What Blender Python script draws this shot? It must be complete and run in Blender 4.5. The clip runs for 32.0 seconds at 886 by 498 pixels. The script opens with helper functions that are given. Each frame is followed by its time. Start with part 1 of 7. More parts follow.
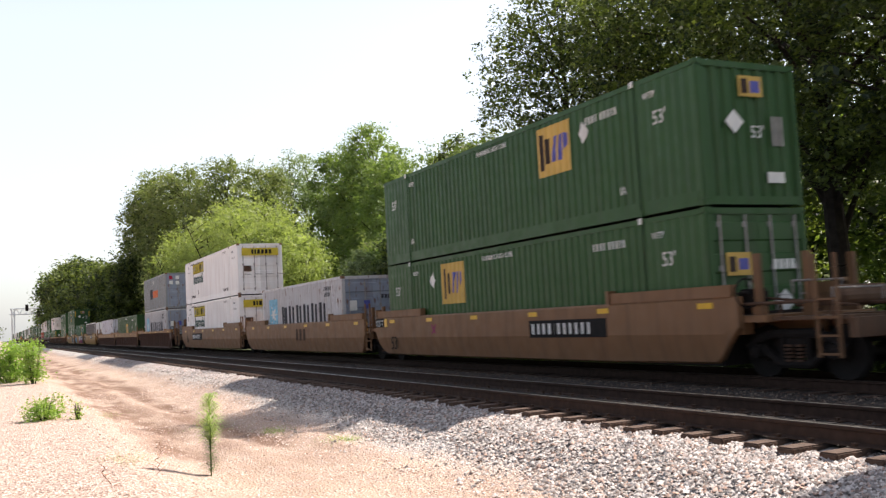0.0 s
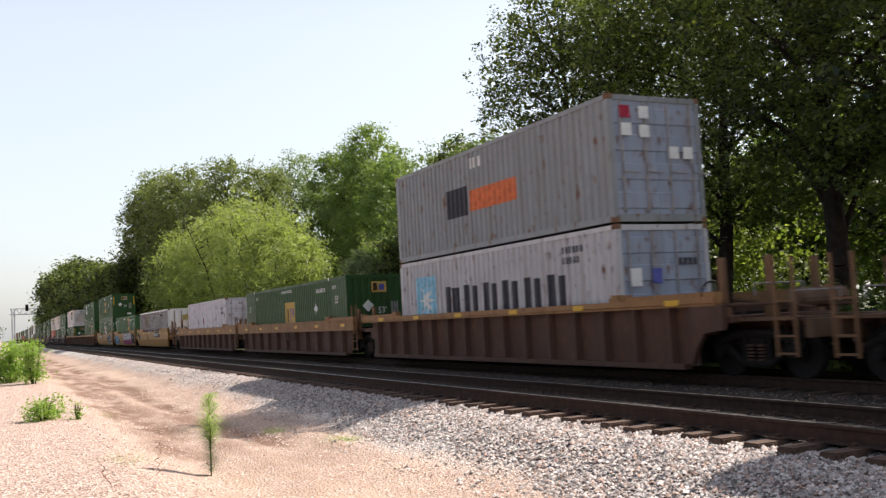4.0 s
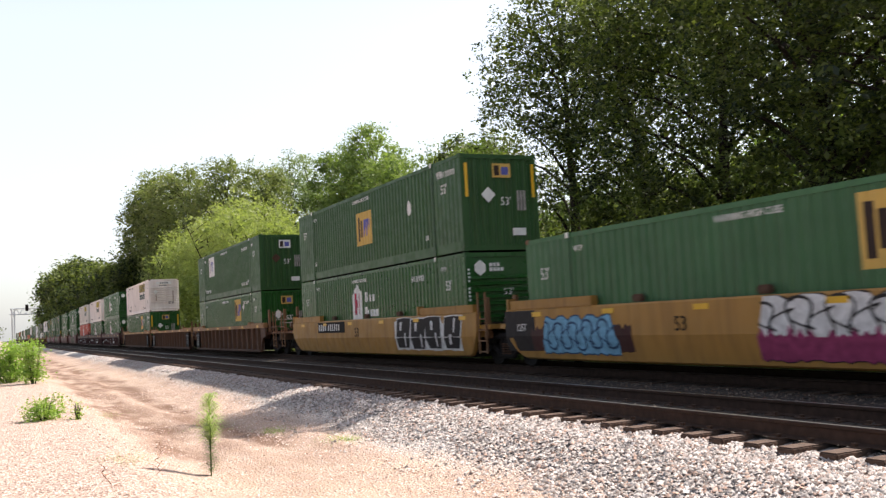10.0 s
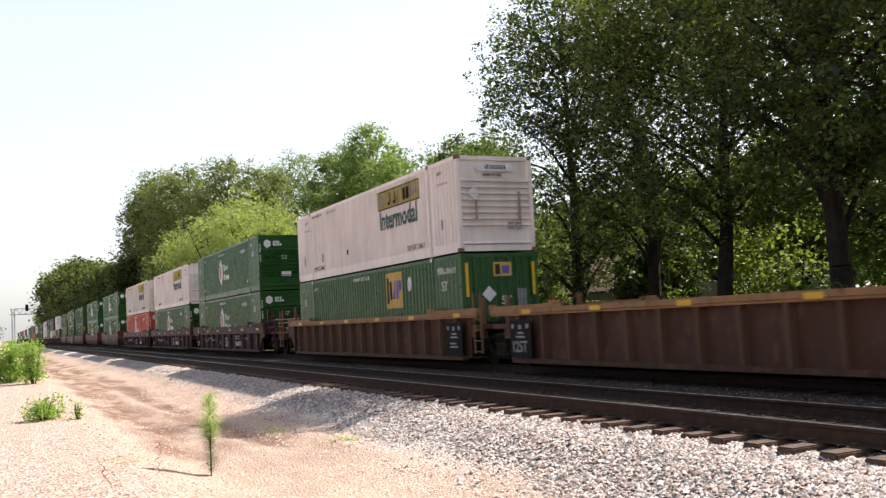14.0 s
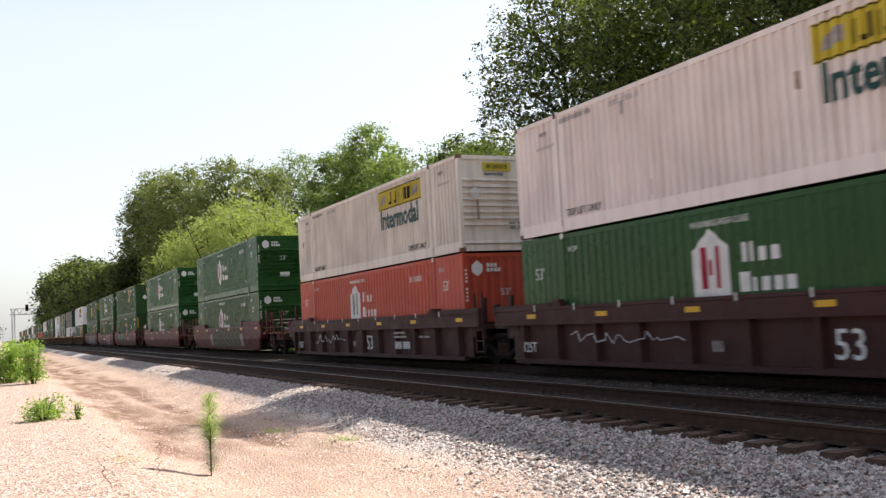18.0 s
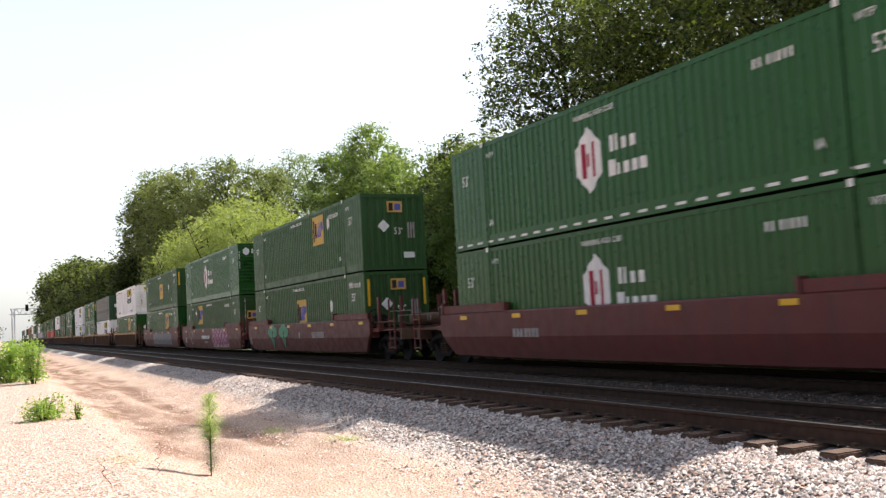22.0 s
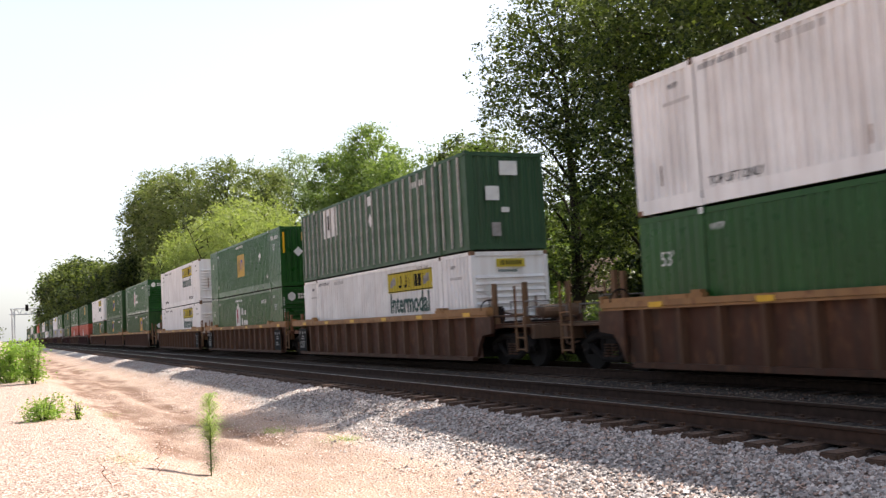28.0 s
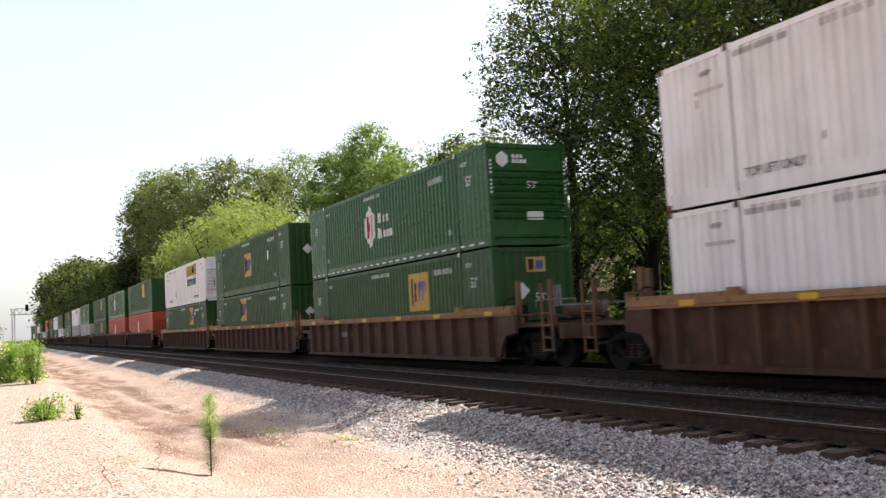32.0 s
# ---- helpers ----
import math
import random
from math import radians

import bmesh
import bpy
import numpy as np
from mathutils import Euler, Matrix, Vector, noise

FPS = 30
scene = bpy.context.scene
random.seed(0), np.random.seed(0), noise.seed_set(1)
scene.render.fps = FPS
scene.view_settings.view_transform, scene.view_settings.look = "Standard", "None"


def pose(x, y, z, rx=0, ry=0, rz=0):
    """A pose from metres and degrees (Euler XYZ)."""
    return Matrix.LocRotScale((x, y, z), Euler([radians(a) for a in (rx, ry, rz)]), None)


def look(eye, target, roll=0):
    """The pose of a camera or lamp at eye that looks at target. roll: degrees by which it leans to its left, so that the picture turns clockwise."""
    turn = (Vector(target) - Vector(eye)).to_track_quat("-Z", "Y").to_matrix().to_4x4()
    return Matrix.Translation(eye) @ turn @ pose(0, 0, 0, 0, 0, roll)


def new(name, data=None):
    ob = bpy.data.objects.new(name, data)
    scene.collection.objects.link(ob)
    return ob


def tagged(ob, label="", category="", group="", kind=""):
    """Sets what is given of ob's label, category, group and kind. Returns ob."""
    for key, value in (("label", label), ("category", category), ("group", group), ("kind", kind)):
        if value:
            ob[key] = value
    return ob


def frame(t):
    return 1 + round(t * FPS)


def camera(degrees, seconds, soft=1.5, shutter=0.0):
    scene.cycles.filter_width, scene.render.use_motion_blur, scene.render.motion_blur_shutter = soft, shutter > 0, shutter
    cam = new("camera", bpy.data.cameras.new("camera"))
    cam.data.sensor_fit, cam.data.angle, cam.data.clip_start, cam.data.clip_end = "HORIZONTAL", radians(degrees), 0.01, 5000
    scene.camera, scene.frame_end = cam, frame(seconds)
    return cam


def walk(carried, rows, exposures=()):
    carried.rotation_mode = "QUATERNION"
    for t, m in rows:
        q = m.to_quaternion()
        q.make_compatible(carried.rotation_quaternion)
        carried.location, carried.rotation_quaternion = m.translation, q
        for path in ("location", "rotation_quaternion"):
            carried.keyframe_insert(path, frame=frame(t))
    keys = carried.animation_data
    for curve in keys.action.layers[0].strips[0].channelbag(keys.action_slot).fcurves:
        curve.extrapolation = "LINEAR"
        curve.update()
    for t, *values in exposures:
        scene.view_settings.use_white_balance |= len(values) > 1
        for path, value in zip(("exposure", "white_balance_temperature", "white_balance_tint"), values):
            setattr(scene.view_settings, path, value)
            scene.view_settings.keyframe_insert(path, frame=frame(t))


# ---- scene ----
import functools

# The camera stands still on the near side of the line; x runs along the track, y across it, z = 0 at the rail heads.
cam = camera(50.92, 32.0, soft=1.35, shutter=0.22)
EYE = (0.0, 0.0, 1.407)
YAW, PITCH, ROLL = radians(64.27), radians(4.19), -3.05
AIM = (-math.sin(YAW) * math.cos(PITCH) * 10, math.cos(YAW) * math.cos(PITCH) * 10, 1.407 + math.sin(PITCH) * 10)
# the camera closes a little while white boxes fill the view
LIGHTER = ((0, 0.80), (2, 0.76), (3, 0.52), (3.6, 0.55), (5.5, 0.78), (10, 0.80), (16, 0.80), (17, 0.72), (18, 0.72), (19.5, 0.86), (26, 0.86), (28, 0.86), (29, 0.90), (30, 0.86), (31, 0.74), (32, 0.80))
walk(cam, [(0, look(EYE, AIM, ROLL)), (32, look(EYE, AIM, ROLL))], exposures=[(t, e + 0.06, 6750, 13) for t, e in LIGHTER])

# Daylight: a high sun behind the train and a hazy summer sky.
SUN = Vector((-0.045, 0.678, 0.735)).normalized()
world = bpy.data.worlds.new("sky")
scene.world = world
world.use_nodes = True
wn, wl = world.node_tree.nodes, world.node_tree.links
sky = wn.new("ShaderNodeTexSky")
sky.sky_type, sky.sun_disc = "NISHITA", False
sky.sun_elevation = math.asin(SUN.z)
sky.sun_rotation = math.atan2(SUN.x, SUN.y)
sky.air_density, sky.dust_density, sky.ozone_density = 1.0, 2.5, 1.0
wl.new(sky.outputs[0], wn["Background"].inputs[0])
wn["Background"].inputs[1].default_value = 0.072
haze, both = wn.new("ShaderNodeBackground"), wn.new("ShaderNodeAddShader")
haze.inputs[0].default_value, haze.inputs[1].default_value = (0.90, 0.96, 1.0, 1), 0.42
# sky light shaped by direction: white on the viewed sunward side, cut behind the camera
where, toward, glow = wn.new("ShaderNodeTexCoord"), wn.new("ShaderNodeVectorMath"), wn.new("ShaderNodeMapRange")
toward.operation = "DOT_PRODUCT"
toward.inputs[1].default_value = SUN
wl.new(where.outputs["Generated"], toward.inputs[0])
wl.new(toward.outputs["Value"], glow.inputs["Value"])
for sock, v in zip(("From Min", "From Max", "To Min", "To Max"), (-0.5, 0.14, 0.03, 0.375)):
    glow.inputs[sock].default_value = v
# full low down and cut overhead, so shaded ground stays dark
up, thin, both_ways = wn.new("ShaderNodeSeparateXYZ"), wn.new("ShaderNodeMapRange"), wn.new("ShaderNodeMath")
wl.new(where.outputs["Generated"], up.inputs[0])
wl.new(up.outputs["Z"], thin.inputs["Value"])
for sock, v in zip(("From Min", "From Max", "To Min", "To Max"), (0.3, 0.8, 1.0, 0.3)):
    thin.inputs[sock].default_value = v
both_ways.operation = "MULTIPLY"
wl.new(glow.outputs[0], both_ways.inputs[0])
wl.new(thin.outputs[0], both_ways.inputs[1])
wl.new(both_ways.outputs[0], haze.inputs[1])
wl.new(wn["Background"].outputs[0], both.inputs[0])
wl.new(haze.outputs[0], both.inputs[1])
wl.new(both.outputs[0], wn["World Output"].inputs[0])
sun_data = bpy.data.lights.new("sun", "SUN")
sun_data.energy, sun_data.angle, sun_data.color = 5.0, radians(0.5), (1.0, 0.95, 0.87)
sun = new("sun", sun_data)
sun.matrix_basis = look(tuple(SUN * 60), (0, 0, 0))


# ---------------------------------------------------------------- materials
def nodes_of(name):
    m = bpy.data.materials.new(name)
    m.use_nodes = True
    return m, m.node_tree.nodes, m.node_tree.links, m.node_tree.nodes["Principled BSDF"]


def noise_tex(n, l, scale, stretch=(1, 1, 1), detail=4.0, coords="Object"):
    tc, mp, nz = n.new("ShaderNodeTexCoord"), n.new("ShaderNodeMapping"), n.new("ShaderNodeTexNoise")
    mp.inputs["Scale"].default_value = stretch
    nz.inputs["Scale"].default_value, nz.inputs["Detail"].default_value = scale, detail
    l.new(tc.outputs[coords], mp.inputs["Vector"])
    l.new(mp.outputs[0], nz.inputs["Vector"])
    return nz.outputs["Fac"]


def ramp(n, l, fac, a, b, ca=(0, 0, 0, 1), cb=(1, 1, 1, 1)):
    r = n.new("ShaderNodeValToRGB")
    r.color_ramp.elements[0].position, r.color_ramp.elements[1].position = a, b
    r.color_ramp.elements[0].color, r.color_ramp.elements[1].color = ca, cb
    l.new(fac, r.inputs[0])
    return r.outputs["Color"]


def mixed(n, l, fac, a, b):
    m = n.new("ShaderNodeMix")
    m.data_type = "RGBA"
    for sock, v in ((m.inputs[0], fac), (m.inputs[6], a), (m.inputs[7], b)):
        if isinstance(v, (int, float)):
            sock.default_value = v
        elif isinstance(v, tuple):
            sock.default_value = (*v, 1) if len(v) == 3 else v
        else:
            l.new(v, sock)
    return m.outputs[2]


def bumped(n, l, bs, height, strength, distance=0.01):
    b = n.new("ShaderNodeBump")
    b.inputs["Strength"].default_value, b.inputs["Distance"].default_value = strength, distance
    l.new(height, b.inputs["Height"])
    l.new(b.outputs[0], bs.inputs["Normal"])


@functools.lru_cache(None)
def paint(name, col, dirt=(0.10, 0.075, 0.055), amount=0.35, rough=0.5, rust=0.0):
    """Weathered paint on steel: grime in streaks that run down, fading, and rust spots."""
    m, n, l, bs = nodes_of(name)
    streak = ramp(n, l, noise_tex(n, l, 1.0, (4.0, 4.0, 0.35), 6), 0.45, 0.8)
    patch = ramp(n, l, noise_tex(n, l, 0.7, (1, 1, 1), 5), 0.35, 0.75)
    info = n.new("ShaderNodeObjectInfo")
    fade = ramp(n, l, info.outputs["Random"], 0, 1, (0.86, 0.86, 0.86, 1), (1.12, 1.12, 1.12, 1))
    mul = n.new("ShaderNodeMix")
    mul.data_type, mul.blend_type = "RGBA", "MULTIPLY"
    mul.inputs[0].default_value = 1
    mul.inputs[6].default_value = (*col, 1)
    l.new(fade, mul.inputs[7])
    base = mixed(n, l, patch, mul.outputs[2], tuple(min(1, c * 1.15 + 0.003) for c in col))
    f = n.new("ShaderNodeMath")
    f.operation = "MULTIPLY"
    l.new(streak, f.inputs[0])
    f.inputs[1].default_value = amount
    c = mixed(n, l, f.outputs[0], base, dirt)
    if rust:
        spots = ramp(n, l, noise_tex(n, l, 5.0, (1, 1, 0.45), 8), 0.62 - rust * 0.2, 0.72)
        c = mixed(n, l, spots, c, (0.16, 0.07, 0.035))
    l.new(c, bs.inputs["Base Color"])
    r = ramp(n, l, noise_tex(n, l, 3.0), 0.3, 0.7, (rough - 0.12,) * 3 + (1,), (rough + 0.12,) * 3 + (1,))
    l.new(r, bs.inputs["Roughness"])
    bs.inputs["Specular IOR Level"].default_value = 0.3
    bumped(n, l, bs, noise_tex(n, l, 9.0, (1, 1, 1), 3), 0.12, 0.01)
    return m


@functools.lru_cache(None)
def plain(name, col, rough=0.6, metal=0.0, scale=6.0, vary=0.25):
    """A surface of one colour with soft mottling and a little relief."""
    m, n, l, bs = nodes_of(name)
    f = noise_tex(n, l, scale, (1, 1, 1), 5)
    c = ramp(n, l, f, 0.3, 0.72, (*[x * (1 - vary) for x in col], 1), (*[min(1, x * (1 + vary)) for x in col], 1))
    l.new(c, bs.inputs["Base Color"])
    bs.inputs["Roughness"].default_value, bs.inputs["Metallic"].default_value = rough, metal
    bs.inputs["Specular IOR Level"].default_value = 0.5 if rough < 0.5 else 0.25
    bumped(n, l, bs, noise_tex(n, l, scale * 6), 0.15, 0.01)
    return m


@functools.lru_cache(None)
def leaf(name, dark, light, glow=0.45, rare=0.0):
    """Leaves that let some light through, each a little different."""
    m, n, l, bs = nodes_of(name)
    geo = n.new("ShaderNodeNewGeometry")
    c = ramp(n, l, geo.outputs["Random Per Island"], rare, 1.0, (*dark, 1), (*light, 1))
    c2 = mixed(n, l, ramp(n, l, noise_tex(n, l, 0.35, (1, 1, 1), 3), 0.35 + 0.3 * rare, 0.7 + 0.2 * rare), c, light)
    l.new(c2, bs.inputs["Base Color"])
    bs.inputs["Roughness"].default_value = 0.55
    tr = n.new("ShaderNodeBsdfTranslucent")
    hs = n.new("ShaderNodeMix")
    hs.data_type, hs.blend_type = "RGBA", "MULTIPLY"
    hs.inputs[0].default_value = 1
    l.new(c2, hs.inputs[6])
    hs.inputs[7].default_value = (1.55, 1.65, 0.78, 1)
    l.new(hs.outputs[2], tr.inputs[0])
    mx = n.new("ShaderNodeMixShader")
    mx.inputs[0].default_value = glow
    l.new(bs.outputs[0], mx.inputs[1])
    l.new(tr.outputs[0], mx.inputs[2])
    l.new(mx.outputs[0], n["Material Output"].inputs[0])
    return m


def ground_material():
    """Tan dirt path, pinkish gravel bank, grey ballast foot and the oil-stained bed under the rails, darkened further
    for shade.
    """
    m, n, l, bs = nodes_of("dirt_and_gravel")
    tc, sep = n.new("ShaderNodeTexCoord"), n.new("ShaderNodeSeparateXYZ")
    l.new(tc.outputs["Object"], sep.inputs[0])
    wob = n.new("ShaderNodeMath")
    wob.operation = "MULTIPLY_ADD"
    l.new(noise_tex(n, l, 0.6, (0.5, 1, 1), 6), wob.inputs[0])
    wob.inputs[1].default_value = 1.8
    l.new(sep.outputs["Y"], wob.inputs[2])

    narrow, less = n.new("ShaderNodeMapRange"), n.new("ShaderNodeMath")
    for sock, v in zip(("From Min", "From Max", "To Min", "To Max"), (-30.0, -17.0, 0.75, 0.0)):
        narrow.inputs[sock].default_value = v
    l.new(sep.outputs["X"], narrow.inputs["Value"])
    less.operation = "SUBTRACT"
    l.new(wob.outputs[0], less.inputs[0])
    l.new(narrow.outputs[0], less.inputs[1])

    def zone(lo, hi):
        mr = n.new("ShaderNodeMapRange")
        mr.inputs["From Min"].default_value, mr.inputs["From Max"].default_value = lo + 0.9, hi + 0.9
        l.new((less if lo == 5.2 else wob).outputs[0], mr.inputs["Value"])
        return mr.outputs[0]
    vo = n.new("ShaderNodeTexVoronoi")
    vo.inputs["Scale"].default_value = 28
    l.new(tc.outputs["Object"], vo.inputs["Vector"])
    dirt = ramp(n, l, noise_tex(n, l, 0.8, (0.5, 1.2, 1), 9), 0.33, 0.68, (0.26, 0.155, 0.102, 1), (0.50, 0.355, 0.26, 1))
    grit = ramp(n, l, noise_tex(n, l, 60, (1, 1, 1), 3), 0.47, 0.62)
    dirt = mixed(n, l, grit, dirt, (0.52, 0.41, 0.34))
    stones = ramp(n, l, vo.outputs["Color"], 0.15, 0.85, (0.24, 0.15, 0.115, 1), (0.64, 0.495, 0.42, 1))
    some = ramp(n, l, noise_tex(n, l, 3.0, (1, 1, 1), 8), 0.42, 0.62)
    part_stony = n.new("ShaderNodeMath")
    part_stony.operation, part_stony.inputs[1].default_value = "MULTIPLY", 0.6
    l.new(some, part_stony.inputs[0])
    dirt = mixed(n, l, part_stony.outputs[0], dirt, stones)
    c = mixed(n, l, zone(1.6, 2.6), stones, dirt)
    # bare reddish wheel ruts, worn deepest some way off
    away = n.new("ShaderNodeMapRange")
    for sock, v in zip(("From Min", "From Max", "To Min", "To Max"), (-16.5, -12.5, 1.0, 0.0)):
        away.inputs[sock].default_value = v
    l.new(sep.outputs["X"], away.inputs["Value"])
    broken = ramp(n, l, noise_tex(n, l, 0.9, (0.45, 1.6, 1), 10), 0.36, 0.56)
    for mid, half in ((3.0, 0.55), (4.15, 0.55)):
        off, dist, band, gate, deep = (n.new("ShaderNodeMath") for _ in range(5))
        off.operation, dist.operation, band.operation, gate.operation, deep.operation = "SUBTRACT", "ABSOLUTE", "MULTIPLY_ADD", "MULTIPLY", "MULTIPLY"
        l.new(wob.outputs[0], off.inputs[0])
        off.inputs[1].default_value = mid + 0.9
        l.new(off.outputs[0], dist.inputs[0])
        l.new(dist.outputs[0], band.inputs[0])
        band.inputs[1].default_value, band.inputs[2].default_value, band.use_clamp = -1.0 / half, 1.45, True
        l.new(band.outputs[0], gate.inputs[0])
        l.new(broken, gate.inputs[1])
        l.new(gate.outputs[0], deep.inputs[0])
        l.new(away.outputs[0], deep.inputs[1])
        c = mixed(n, l, deep.outputs[0], c, (0.19, 0.108, 0.072))
    grey = ramp(n, l, vo.outputs["Color"], 0.1, 0.9, (0.24, 0.215, 0.20, 1), (0.64, 0.59, 0.55, 1))
    c = mixed(n, l, zone(5.2, 5.9), c, grey)
    # oil stain taken near black, the train's shade put into its colour
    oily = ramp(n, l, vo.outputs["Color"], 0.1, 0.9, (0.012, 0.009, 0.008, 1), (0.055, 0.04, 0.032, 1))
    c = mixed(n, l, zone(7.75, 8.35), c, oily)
    leafy = ramp(n, l, noise_tex(n, l, 2.0, (1, 1, 1), 6), 0.35, 0.7, (0.035, 0.045, 0.018, 1), (0.10, 0.11, 0.04, 1))
    c = mixed(n, l, zone(16.5, 18.0), c, leafy)
    l.new(c, bs.inputs["Base Color"])
    bs.inputs["Roughness"].default_value = 0.95
    bumped(n, l, bs, vo.outputs["Distance"], 0.8, 0.035)
    return m


def stone_material(name, a, b, tint):
    """Stones from dark to pale, some of them tinted, each with its own shade."""
    m, n, l, bs = nodes_of(name)
    geo = n.new("ShaderNodeNewGeometry")
    r = ramp(n, l, geo.outputs["Random Per Island"], 0.0, 1.0, (*a, 1), (*b, 1))
    wrap, far = n.new("ShaderNodeMath"), n.new("ShaderNodeMath")
    wrap.operation, far.operation = "MULTIPLY", "FRACT"
    wrap.inputs[1].default_value = 17.3
    l.new(geo.outputs["Random Per Island"], wrap.inputs[0])
    l.new(wrap.outputs[0], far.inputs[0])
    some = ramp(n, l, far.outputs[0], 0.62, 0.9)
    mul = n.new("ShaderNodeMix")
    mul.data_type, mul.blend_type = "RGBA", "MULTIPLY"
    l.new(some, mul.inputs[0])
    l.new(r, mul.inputs[6])
    mul.inputs[7].default_value = (*tint, 1)
    c = mixed(n, l, ramp(n, l, noise_tex(n, l, 30, (1, 1, 1), 4), 0.5, 0.8), mul.outputs[2], tuple(0.5 * (x + y) for x, y in zip(a, b)))
    l.new(c, bs.inputs["Base Color"])
    bs.inputs["Roughness"].default_value = 0.9
    bumped(n, l, bs, noise_tex(n, l, 60), 0.3, 0.005)
    return m


def tie_material():
    """Weathered timber, black with oil between the rails."""
    m, n, l, bs = nodes_of("weathered_tie_timber")
    f = noise_tex(n, l, 5, (1, 6, 6), 6)
    c = ramp(n, l, f, 0.3, 0.72, (0.038, 0.021, 0.015, 1), (0.13, 0.073, 0.047, 1))
    tc, sep, ab = n.new("ShaderNodeTexCoord"), n.new("ShaderNodeSeparateXYZ"), n.new("ShaderNodeMath")
    l.new(tc.outputs["Object"], sep.inputs[0])
    ab.operation = "ABSOLUTE"
    l.new(sep.outputs["Y"], ab.inputs[0])
    stain = ramp(n, l, ab.outputs[0], 0.78, 0.98, (1, 1, 1, 1), (0, 0, 0, 1))
    c = mixed(n, l, stain, c, (0.016, 0.011, 0.009))
    l.new(c, bs.inputs["Base Color"])
    bs.inputs["Roughness"].default_value = 0.9
    bumped(n, l, bs, noise_tex(n, l, 12, (1, 8, 8)), 0.5, 0.01)
    return m


GREEN = paint("green_container_paint", (0.024, 0.077, 0.020), (0.038, 0.058, 0.026), 0.42, 0.48)
GREEN_B = paint("bright_green_container_paint", (0.014, 0.080, 0.014), (0.026, 0.052, 0.020), 0.35, 0.34)
# a lighter green, used on one box only
GREEN_PALE = paint("pale_green_container_paint", (0.042, 0.125, 0.05), (0.06, 0.10, 0.055), 0.4, 0.5)
GREEN_D = paint("dark_green_container_paint", (0.030, 0.078, 0.036), (0.05, 0.065, 0.042), 0.45, 0.5)
WHITE = paint("white_container_paint", (0.84, 0.825, 0.815), (0.40, 0.27, 0.21), 0.28, 0.45)
WARM = paint("warm_white_container_paint", (0.80, 0.725, 0.68), (0.40, 0.27, 0.21), 0.3, 0.5)
BEIGE = paint("beige_container_paint", (0.74, 0.68, 0.60), (0.28, 0.20, 0.14), 0.45, 0.5)
RED = paint("orange_red_container_paint", (0.48, 0.072, 0.038), (0.22, 0.06, 0.04), 0.35, 0.45)
PALE = paint("pale_grey_container_paint", (0.50, 0.50, 0.52), (0.25, 0.17, 0.12), 0.45, 0.5, 0.25)
RUSTY = paint("rust_stained_white_paint", (0.60, 0.59, 0.63), (0.30, 0.19, 0.13), 0.5, 0.6, 0.34)
GREY = paint("grey_container_paint", (0.24, 0.26, 0.27), (0.16, 0.12, 0.09), 0.45, 0.5, 0.2)
DOOR_BLUE = paint("blue_grey_door_paint", (0.28, 0.32, 0.40), (0.2, 0.13, 0.09), 0.4, 0.5, 0.25)
RUST_POST = paint("rusty_corner_steel", (0.20, 0.11, 0.065), (0.10, 0.05, 0.03), 0.6, 0.75, 0.3)
GOLD = paint("gold_car_paint", (0.33, 0.175, 0.042), (0.12, 0.065, 0.03), 0.5, 0.55)
TAN = paint("tan_car_paint", (0.205, 0.108, 0.054), (0.10, 0.055, 0.035), 0.45, 0.6)
RIB_TAN = paint("dirty_tan_brown_car_paint", (0.086, 0.035, 0.020), (0.035, 0.028, 0.021), 0.75, 0.7, 0.32)
BROWN = paint("weathered_brown_car_paint", (0.098, 0.048, 0.033), (0.045, 0.036, 0.028), 0.7, 0.7, 0.35)
# ribs one tone lighter than the RIB_TAN panel behind them
RIB_PAINT = paint("lighter_rib_paint", (0.112, 0.054, 0.030), (0.07, 0.045, 0.032), 0.6, 0.7, 0.1)
MAROON = paint("maroon_car_paint", (0.052, 0.016, 0.015), (0.04, 0.022, 0.017), 0.5, 0.6)
REDCAR = paint("red_oxide_car_paint", (0.11, 0.027, 0.025), (0.045, 0.03, 0.027), 0.5, 0.55)
CHORD = paint("tan_top_chord_paint", (0.30, 0.155, 0.062), (0.10, 0.055, 0.04), 0.5, 0.6, 0.1)
STEEL_DARK = plain("dark_oily_steel", (0.014, 0.011, 0.01), 0.9, 0.0)
STEEL_RUST = plain("brown_rusted_steel", (0.085, 0.048, 0.032), 0.85, 0.0)
WHEEL = plain("worn_wheel_steel", (0.016, 0.013, 0.012), 0.8, 0.0)
RAIL_SIDE = plain("rusty_rail_steel", (0.05, 0.028, 0.02), 0.85, 0.1, 8, 0.35)
RAIL_TOP = plain("polished_rail_head", (0.34, 0.32, 0.30), 0.3, 0.9)
TIE = tie_material()
LOGO_YELLOW = plain("gold_logo_paint", (0.58, 0.38, 0.10), 0.55, 0, 2, 0.12)
SIGN_YELLOW = plain("lemon_yellow_sign_paint", (0.56, 0.44, 0.045), 0.5, 0, 2, 0.1)
FADED_YELLOW = plain("faded_yellow_sign_paint", (0.40, 0.32, 0.12), 0.6, 0, 3, 0.25)
LOGO_DARK = plain("dark_brown_logo_paint", (0.035, 0.02, 0.015), 0.55)
LOGO_BLUE = plain("violet_blue_logo_paint", (0.10, 0.11, 0.38), 0.55)
LOGO_RED = plain("crimson_logo_paint", (0.35, 0.02, 0.05), 0.55)
MARK_WHITE = plain("white_marking_paint", (0.72, 0.72, 0.70), 0.6, 0, 3, 0.12)
